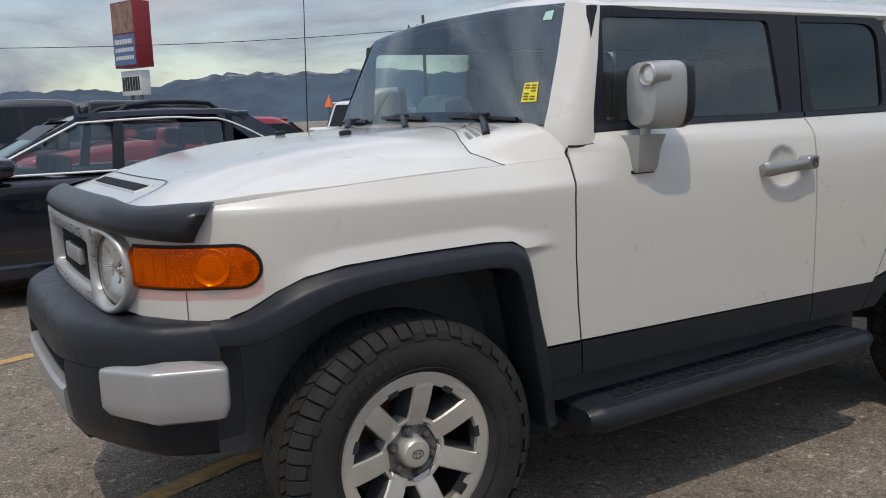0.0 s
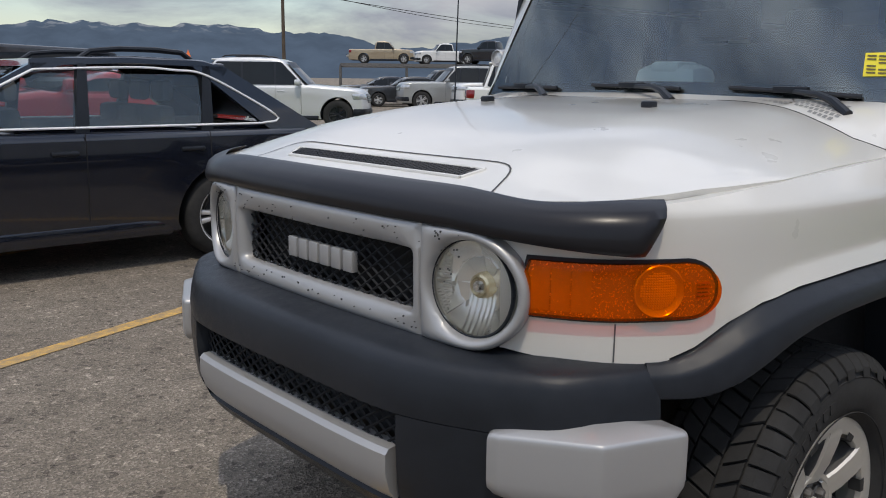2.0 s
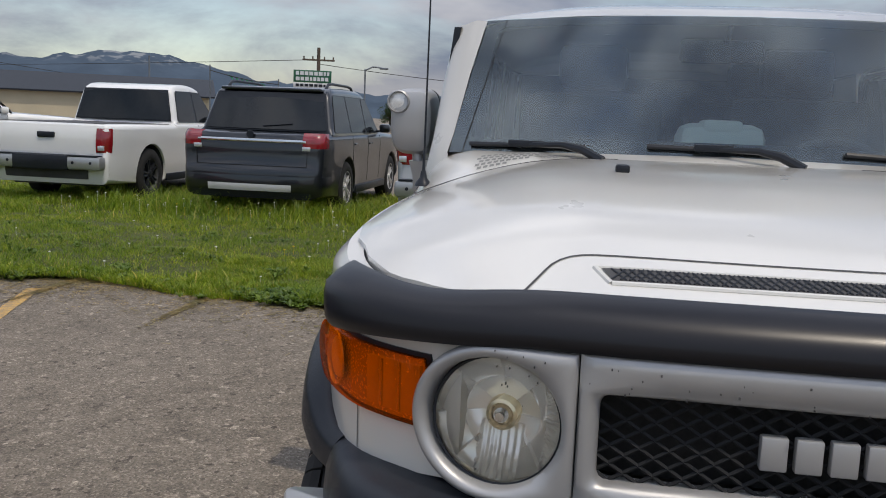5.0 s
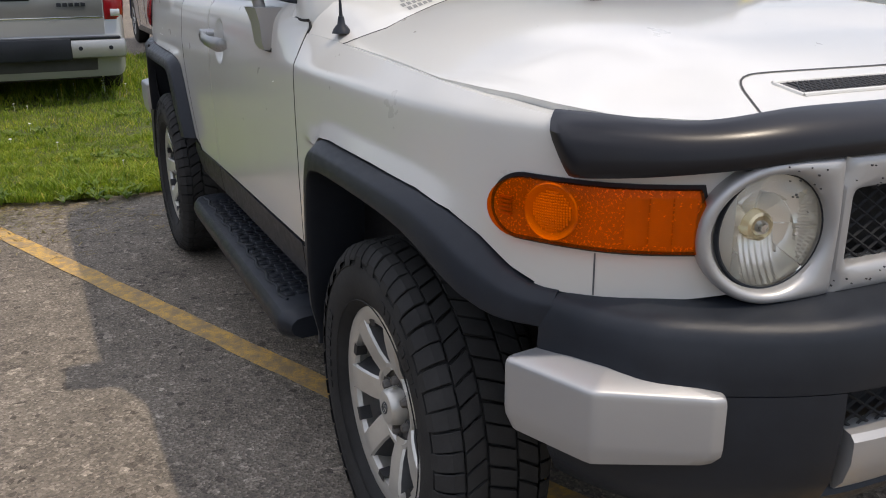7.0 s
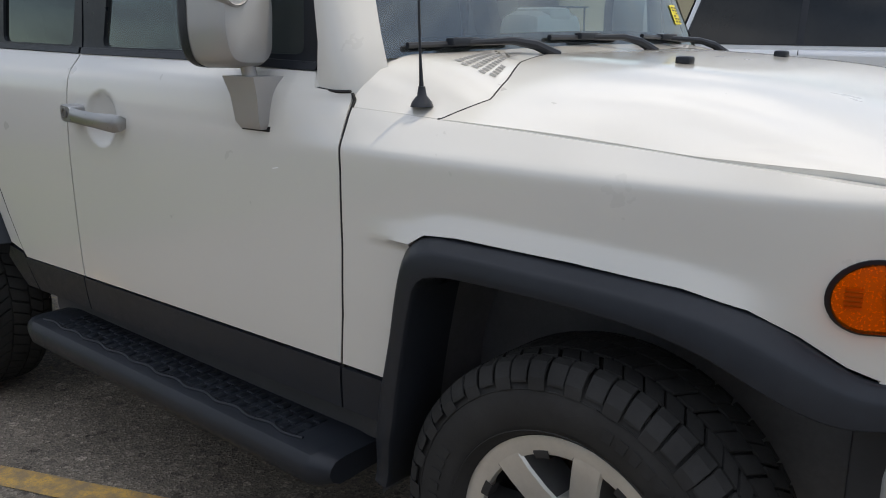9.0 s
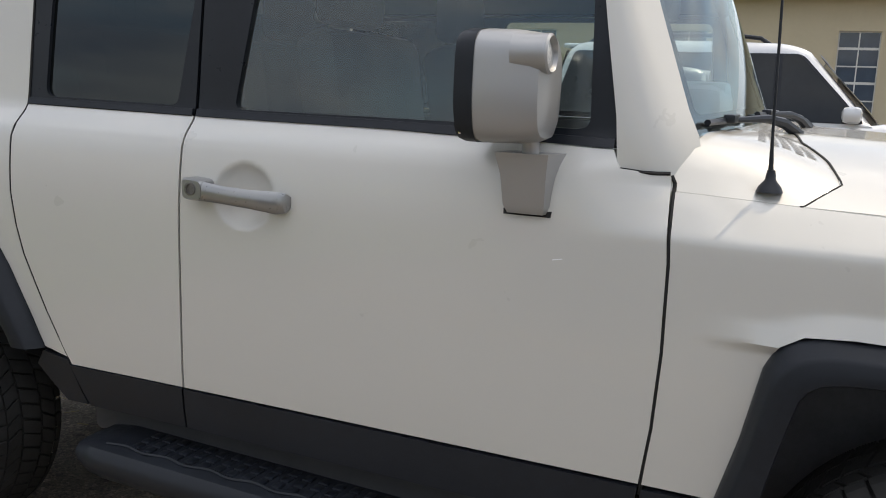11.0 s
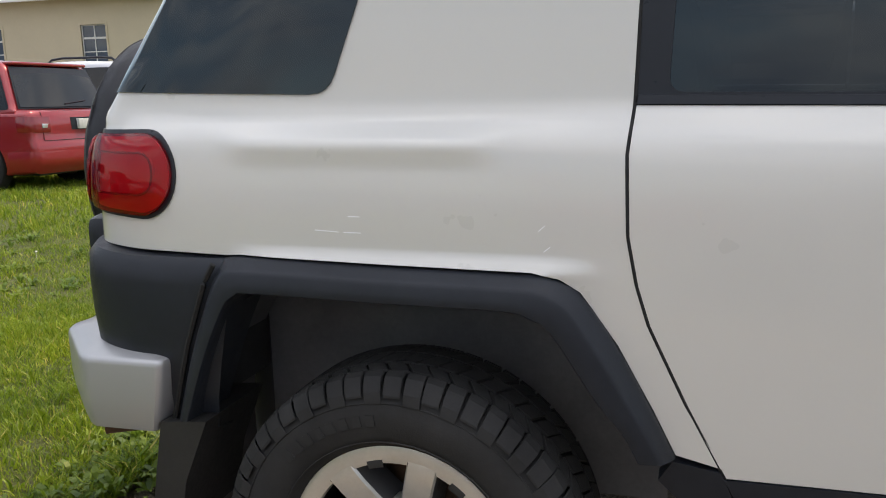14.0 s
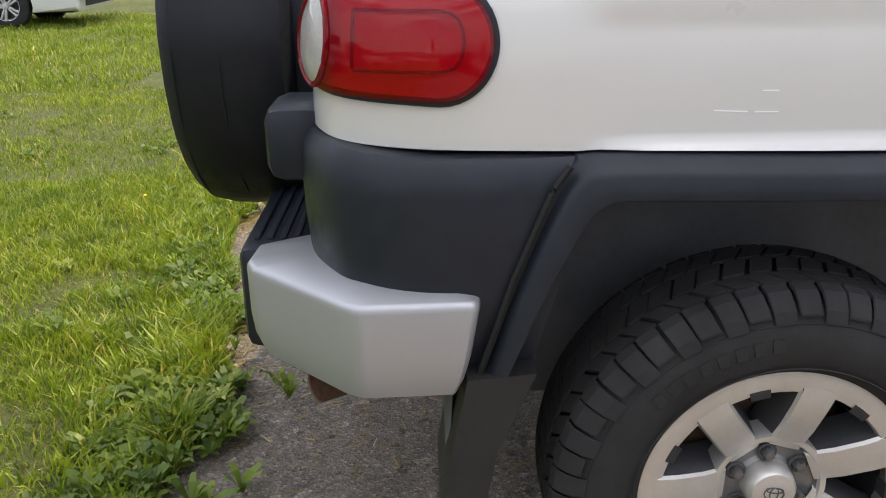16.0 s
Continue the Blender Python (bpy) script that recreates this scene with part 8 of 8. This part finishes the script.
M_sign_pic = surface("sign_picture_panel", (0.30, 0.18, 0.14), 0.5, vary=0.5, scale=2)
M_sign_green = surface("green_sign", (0.010, 0.10, 0.05), 0.45, vary=0.08)
M_flag = surface("green_pennant", (0.01, 0.28, 0.10), 0.6, vary=0.15)
M_orange = surface("orange_marker", (0.85, 0.16, 0.02), 0.5)
M_bark = surface("bark", (0.06, 0.045, 0.035), 0.9, vary=0.4, scale=6)
M_leaf = grass_material("far_leaves", (0.020, 0.045, 0.012), (0.04, 0.075, 0.02), (0.06, 0.09, 0.03))


def building():
    h = empty("workshop_building", pose(0, 0, 0), "long beige workshop with tall windows and a white metal roof", "building")
    m = Matrix.Translation((0, 33.0, -0.36))
    # local: x along the front, y away from the viewer
    x0, x1, top = -70.0, 50.0, 5.5
    cs = [x0] + [k for j in range(-6, 10) for k in (-24.25 + 6.0 * j - 0.70, -24.25 + 6.0 * j + 0.70)] + [x1]
    z0, z1 = 1.2, 4.3
    bm = bmesh.new()
    for a, b in zip(cs[::2], cs[1::2]):
        add_box(bm, (a, 0, -0.6), (b, 0.3, top))
    for a, b in zip(cs[1::2], cs[2::2]):
        add_box(bm, (a, 0.0, -0.6), (b, 0.3, z0))
        add_box(bm, (a, 0.0, z1), (b, 0.3, top))
    o = part("wall", bm, M_wall_beige, h, angle=20)
    o.matrix_basis = m
    bm = skin([[(x0 - 0.5, -0.5, top), (x0 - 0.5, -0.5, top + 0.16), (x0 - 0.5, 9, top + 2.2), (x0 - 0.5, 18, top)], [(x1 + 0.5, -0.5, top), (x1 + 0.5, -0.5, top + 0.16), (x1 + 0.5, 9, top + 2.2), (x1 + 0.5, 18, top)]], closed=True, cap=True)
    r = part("roof", bm, M_metal_roof, h, "white standing-seam metal roof", angle=20)
    r.matrix_basis = m
    bm = bmesh.new()
    for j in range(200):
        x = x0 + 0.6 * j
        add_tube(bm, [(x, -0.5, top + 0.17), (x, 9, top + 2.22)], 0.03, 4)
    q = part("roof_ribs", bm, M_metal_roof, h)
    q["kind"] = "stuff"
    q.matrix_basis = m
    g = part("gutter", box((x0 - 0.5, -0.62, top - 0.06), (x1 + 0.5, -0.48, top + 0.08), 0.02), M_metal_roof, h)
    g.matrix_basis = m
    me_f = None
    for a, b in zip(cs[1::2], cs[2::2]):
        w = new("window")
        w.parent = h
        w.matrix_basis = m @ pose((a + b) / 2, 0.06, z0)
        if me_f is None:
            bm = bmesh.new()
            for xx in (-0.70, -0.02, 0.66):
                add_box(bm, (xx, 0.0, 0), (xx + 0.045, 0.06, z1 - z0))
            for k in range(6):
                zz = (z1 - z0 - 0.05) * k / 5
                add_box(bm, (-0.70, 0.004, zz), (0.70, 0.055, zz + (0.05 if k not in (2, 4) else 0.09)))
            me_f = part("window_frame", bm, M_frame_white, w).data
            me_p = part("pane", box((-0.69, 0.03, 0.01), (0.69, 0.04, z1 - z0 - 0.01)), M_sky_glass, w).data
            bm = bmesh.new()
            for lo, hi in (((-0.80, -0.10, -0.10), (0.80, -0.02, 0.0)), ((-0.80, -0.10, z1 - z0), (0.80, -0.02, z1 - z0 + 0.10)), ((-0.80, -0.10, 0), (-0.70, -0.02, z1 - z0)), ((0.70, -0.10, 0), (0.80, -0.02, z1 - z0))):
                add_box(bm, lo, hi)
            me_s = part("surround", bm, M_wall_beige, w).data
        else:
            for nm, me in (("window_frame", me_f), ("pane", me_p), ("surround", me_s)):
                k = new(nm, me)
                k.parent = w
    return h


building()


def mountains(name, az0, az1, dist, base, amp, seed, color, label):
    # distance haze is put into the blue colour, and the ridges glow by emission
    m, n, l, b = material(name + "_haze_glow")
    c = n.new("ShaderNodeTexCoord")
    t = n.new("ShaderNodeTexNoise")
    t.inputs["Scale"].default_value, t.inputs["Detail"].default_value, t.inputs["Roughness"].default_value = 0.006, 9.0, 0.62
    l.new(c.outputs["Object"], t.inputs["Vector"])
    sp = n.new("ShaderNodeSeparateXYZ")
    l.new(c.outputs["Object"], sp.inputs["Vector"])
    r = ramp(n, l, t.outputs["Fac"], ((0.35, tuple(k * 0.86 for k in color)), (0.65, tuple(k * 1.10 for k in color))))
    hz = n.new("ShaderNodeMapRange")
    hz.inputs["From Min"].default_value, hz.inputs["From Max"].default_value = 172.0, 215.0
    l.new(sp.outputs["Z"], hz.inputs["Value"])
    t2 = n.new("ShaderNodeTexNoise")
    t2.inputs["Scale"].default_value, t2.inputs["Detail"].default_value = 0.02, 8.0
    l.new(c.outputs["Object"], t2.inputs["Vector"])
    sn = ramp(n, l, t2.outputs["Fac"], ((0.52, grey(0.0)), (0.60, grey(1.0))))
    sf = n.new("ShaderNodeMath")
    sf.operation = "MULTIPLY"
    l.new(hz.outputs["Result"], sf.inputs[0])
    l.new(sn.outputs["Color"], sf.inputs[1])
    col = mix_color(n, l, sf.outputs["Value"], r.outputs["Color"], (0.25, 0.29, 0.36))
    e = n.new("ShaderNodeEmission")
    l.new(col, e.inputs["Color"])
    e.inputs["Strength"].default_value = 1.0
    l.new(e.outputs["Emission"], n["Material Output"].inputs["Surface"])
    rows = []
    steps = 420
    for a in np.linspace(az0, az1, steps):
        f = float(np.interp(a, base[0], base[1]))
        h = dist * math.tan(radians(f)) + dist * math.tan(radians(amp)) * (0.6 * noise.fractal((a * 0.16, seed, 0), 1.0, 2.1, 5) + 0.9 * (0.35 - abs(noise.fractal((a * 0.42, seed + 4, 0), 0.9, 2.1, 5))))
        c_, s_ = math.cos(radians(a)), math.sin(radians(a))
        rows.append([(dist * c_ * k, dist * s_ * k, h * q) for k, q in ((0.86, -0.02), (0.90, 0.35 + 0.12 * noise.noise((a * 0.6, seed, 2))), (0.95, 0.72 + 0.10 * noise.noise((a * 0.9, seed, 5))), (1.0, 1.0), (1.02, 0.6))])
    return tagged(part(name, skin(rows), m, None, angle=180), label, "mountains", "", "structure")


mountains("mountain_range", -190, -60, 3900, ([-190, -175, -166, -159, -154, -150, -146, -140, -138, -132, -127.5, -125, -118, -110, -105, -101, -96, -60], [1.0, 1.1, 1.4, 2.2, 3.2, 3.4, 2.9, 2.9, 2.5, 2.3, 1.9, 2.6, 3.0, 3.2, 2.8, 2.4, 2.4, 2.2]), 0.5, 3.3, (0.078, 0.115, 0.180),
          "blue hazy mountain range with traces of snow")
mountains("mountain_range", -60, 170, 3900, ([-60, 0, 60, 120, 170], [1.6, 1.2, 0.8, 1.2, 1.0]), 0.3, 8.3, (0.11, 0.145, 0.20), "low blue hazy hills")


def pole(az, dist, h, r=0.14, arms=True, mat=None, label="brown timber utility pole with a cross-arm"):
    p = at_far(az, dist)
    v = empty("utility_pole" if arms else "light_pole", Matrix.Translation(p) @ pose(0, 0, 0, 0, 0, az), label, "pole")
    part("shaft", tube([(0, 0, -1.6), (0, 0, h)], [r, r * 0.7], 10), mat or M_pole, v)
    if arms:
        bm = box((-0.06, -1.1, h - 0.9), (0.06, 1.1, h - 0.78), 0.01)
        for y in (-1.0, -0.4, 0.4, 1.0):
            add_tube(bm, [(0, y, h - 0.78), (0, y, h - 0.6)], 0.05, 6)
        part("cross_arm", bm, M_pole, v)
    return v


def wire(a, b, sag, label="thin black overhead cable between poles"):
    pts = [Vector(a).lerp(Vector(b), t) - Vector((0, 0, 4 * sag * t * (1 - t))) for t in np.linspace(0, 1, 25)]
    tagged(part("overhead_cable", tube(pts, 0.022, 5), M_wire, None), label, "cable", "overhead cables")


# raised deck that the far trucks stand on
def deck():
    pts = [(1.9 + 73 * math.cos(radians(a)), 0.9 + 73 * math.sin(radians(a))) for a in np.linspace(-125, -142, 9)]
    rows = [[(x + k * x / 74, y + k * y / 74) for x, y in pts] for k in (-3.0, 3.0)]
    bm = skin([[(x, y, z) for x, y in r] for r, z in ((rows[0], 2.22), (rows[0], 2.49), (rows[1], 2.49), (rows[1], 2.22), (rows[0], 2.22))])
    bmesh.ops.recalc_face_normals(bm, faces=bm.faces)
    d = tagged(part("loading_deck", bm, M_steel, None), "long dark steel loading deck under the trucks", "platform", "", "structure")
    for r in rows:
        for x, y in r[::2]:
            part("deck_leg", tube([(x, y, 0.0), (x, y, 2.3)], 0.09, 8), M_steel, d)


deck()

p_a = pole(-121.4, 60, 8.2)
p_b = pole(-140.6, 95, 7.2)
pole(-139.8, 42, 9.5, 0.13, False, M_steel_pole, "tall grey steel light pole")
p_c = pole(-161.9, 62, 6.0, 0.16)
pole(-151.8, 75, 5.6, 0.09, False, M_steel_pole, "thin grey steel pole")
pole(-175.9, 70, 5.0, 0.09, False, M_steel_pole, "thin grey steel pole")
lp = pole(-164.8, 58, 4.5, 0.07, False, M_steel_pole, "street light with a curved arm")
part("lamp_arm", tube([(0, 0, 4.4), (0, -0.5, 4.65), (0, -1.1, 4.6)], 0.05, 8), M_steel_pole, lp)
part("lamp_head", box((-0.12, -1.5, 4.50), (0.12, -0.95, 4.62), 0.03), M_steel_pole, lp)
for a, b, z0, z1, d0, d1 in ((-80, -121.4, 6.6, 7.3, 60, 60), (-121.4, -140.6, 7.3, 6.2, 60, 95), (-121.4, -158, 7.0, 3.2, 60, 110), (-161.9, -130, 5.2, 7.0, 62, 200), (-161.9, -195, 4.9, 3.6, 62, 70), (-161.9, -157, 4.4, 1.7, 62, 75)):
    wire(at_far(a, d0, z0), at_far(b, d1, z1), 0.7)


def bars(parent, rows_, y0, y1, mat, x):
    """Unreadable lettering as plain bars on a sign face turned towards +x."""
    g = random.Random(5)
    for z0, z1 in rows_:
        y = y0
        while y < y1 - 0.1:
            w = g.uniform(0.14, 0.26)
            part("letter_bar", box((x, y, z0), (x + 0.02, min(y + w, y1), z1)), mat, parent)
            y += w + 0.07


# red roadside sign on two posts
sg = empty("roadside_sign", Matrix.Translation(at_far(-102.9, 60)) @ pose(0, 0, 0, 0, 0, 20), "tall red double sign on two steel posts", "sign")
for y in (-0.55, 0.55):
    part("post", tube([(0, y, -1.4), (0, y, 4.0)], 0.13, 10), M_steel_pole, sg)
part("sign_box", box((-0.6, -1.35, 5.2), (0.6, 1.35, 9.4), 0.05), M_sign_red, sg)
part("picture_panel", box((0.602, -1.22, 7.4), (0.63, 1.22, 9.3)), M_sign_pic, sg)
part("text_panel", box((0.602, -1.22, 5.35), (0.63, 1.22, 7.3)), M_sign_blue, sg)
bars(sg, ((6.7, 7.0), (6.2, 6.45), (5.7, 5.95)), -1.05, 1.05, M_sign_white, 0.632)
part("letter_board", box((-0.35, -1.15, 3.4), (0.35, 1.15, 5.0), 0.03), M_sign_white, sg)
bars(sg, ((3.7, 4.6),), -1.0, 1.0, M_trim, 0.352)
# green sign on the far side
s2 = empty("shop_sign", Matrix.Translation(at_far(-161.5, 60)) @ pose(0, 0, 0, 0, 0, 18), "green and white shop sign on a timber pole", "sign")
part("board", box((-0.1, -1.25, 3.55), (0.1, 1.25, 4.35), 0.02), M_sign_green, s2)
part("lower_board", box((-0.08, -1.25, 3.2), (0.08, 1.25, 3.52), 0.02), M_sign_white, s2)
bars(s2, ((4.02, 4.26), (3.66, 3.90)), -1.1, 1.1, M_sign_white, 0.102)
bars(s2, ((3.28, 3.45),), -1.1, 1.1, M_trim, 0.082)
part("sign_post", tube([(-0.2, 0.6, -1.4), (-0.2, 0.6, 3.6)], 0.1, 8), M_pole, s2)
# pale blank board
s3 = empty("blank_sign", Matrix.Translation(at_far(-170.8, 70)) @ pose(0, 0, 0, 0, 0, 9), "pale blank roadside board on a post", "sign")
part("board", box((-0.06, -0.85, 2.8), (0.06, 0.85, 3.6), 0.02), M_sign_white, s3)
part("post", tube([(0, 0, -1.4), (0, 0, 2.9)], 0.07, 8), M_steel_pole, s3)
# green pennants on a line
for j in range(7):
    a = -156.1 - 0.33 * j
    z = 3.0 - 0.06 * j
    q = [at_far(a, 50, z + 0.42), at_far(a - 0.25, 50, z + 0.30), at_far(a - 0.42, 50, z - 0.12)]
    rows = [[q[0], q[1]], [q[0].lerp(q[2], 0.5) + Vector((0.1, 0.1, 0)), q[1].lerp(q[2], 0.6)], [q[2], q[2] + Vector((0.02, 0, 0.02))]]
    bm = skin(rows)
    bmesh.ops.solidify(bm, geom=bm.faces, thickness=0.01)
    tagged(part("pennant", bm, M_flag, None), "bright green pennant on a line", "flag", "green pennants")
wire(at_far(-155.0, 50, 3.6), at_far(-159.2, 50, 3.0), 0.1, "thin line carrying pennants")
pole(-155.0, 50.2, 3.9, 0.05, False, M_steel_pole, "thin grey steel pole")
pole(-159.2, 50.2, 3.3, 0.05, False, M_steel_pole, "thin grey steel pole")
# dark low-roofed building
hb = empty("low_building", Matrix.Translation(at_far(-151.5, 62)) @ pose(0, 0, 0, 0, 0, 28.5), "low dark-roofed building behind the parked trucks", "building")
part("wall", box((-4, -9, -1.4), (0, 4.0, 2.3)), M_wall_beige, hb)
part("roof", skin([[(-4.4, y, 2.3), (-2.0, y, 3.55), (0.4, y, 2.35), (0.4, y, 2.25)] for y in (-9.4, 4.4)], closed=True, cap=True), M_trim, hb, "dark pitched roof", angle=20)
# orange marker flag
mk = empty("marker", Matrix.Translation(at_far(-115.6, 40)), "orange triangular marker on a thin pole", "marker")
part("pole", tube([(0, 0, -1.4), (0, 0, 2.1)], 0.03, 6), M_steel_pole, mk)
part("pennant", lathe([(0.24, 1.92), (0.12, 2.2), (0.0, 2.5)], 4, "z"), M_orange, mk)


def tree(az, dist, h, seed):
    g = random.Random(seed)
    v = empty("tree", Matrix.Translation(at_far(az, dist)), "rounded green leafy tree far off", "tree")
    bm = tube([(0, 0, -1.4), (0.1, 0, h * 0.35), (0, 0.1, h * 0.7)], [h * 0.05, h * 0.035, h * 0.015], 8)
    for j in range(7):
        a = g.uniform(0, 6.28)
        add_tube(bm, [(0, 0, h * 0.3), (math.cos(a) * h * 0.15, math.sin(a) * h * 0.15, h * 0.55), (math.cos(a) * h * 0.25, math.sin(a) * h * 0.25, h * 0.72)], [h * 0.02, h * 0.012, h * 0.004], 5)
    part("trunk", bm, M_bark, v)
    vs, fs = [], []
    blobs = [(g.uniform(-0.28, 0.28) * h, g.uniform(-0.28, 0.28) * h, g.uniform(0.38, 0.85) * h, g.uniform(0.10, 0.2) * h) for _ in range(22)]
    for bx, by, bz, br in blobs:
        for _ in range(130):
            d = Vector((g.gauss(0, 1), g.gauss(0, 1), g.gauss(0, 1))).normalized() * br * g.uniform(0.6, 1.05)
            c = Vector((bx, by, bz)) + d
            s = h * 0.022 * g.uniform(0.6, 1.4)
            u = Vector((g.gauss(0, 1), g.gauss(0, 1), g.gauss(0, 1))).normalized()
            w = u.orthogonal().normalized()
            k = len(vs)
            vs += [c + u * s, c + w * s * 0.6, c - u * s, c - w * s * 0.6]
            fs.append((k, k + 1, k + 2, k + 3))
    me = bpy.data.meshes.new("crown")
    me.from_pydata([tuple(p) for p in vs], [], fs)
    me.materials.append(M_leaf)
    o = new("crown", me)
    o.parent = v
    return v


for k, (az, dist, h) in enumerate(((-167.8, 90, 3.9), (-168.9, 95, 3.4), (-166.9, 100, 3.4), (62, 45, 6.5), (66, 48, 7.0), (57, 46, 6.0))):
    tree(az, dist, h, k)
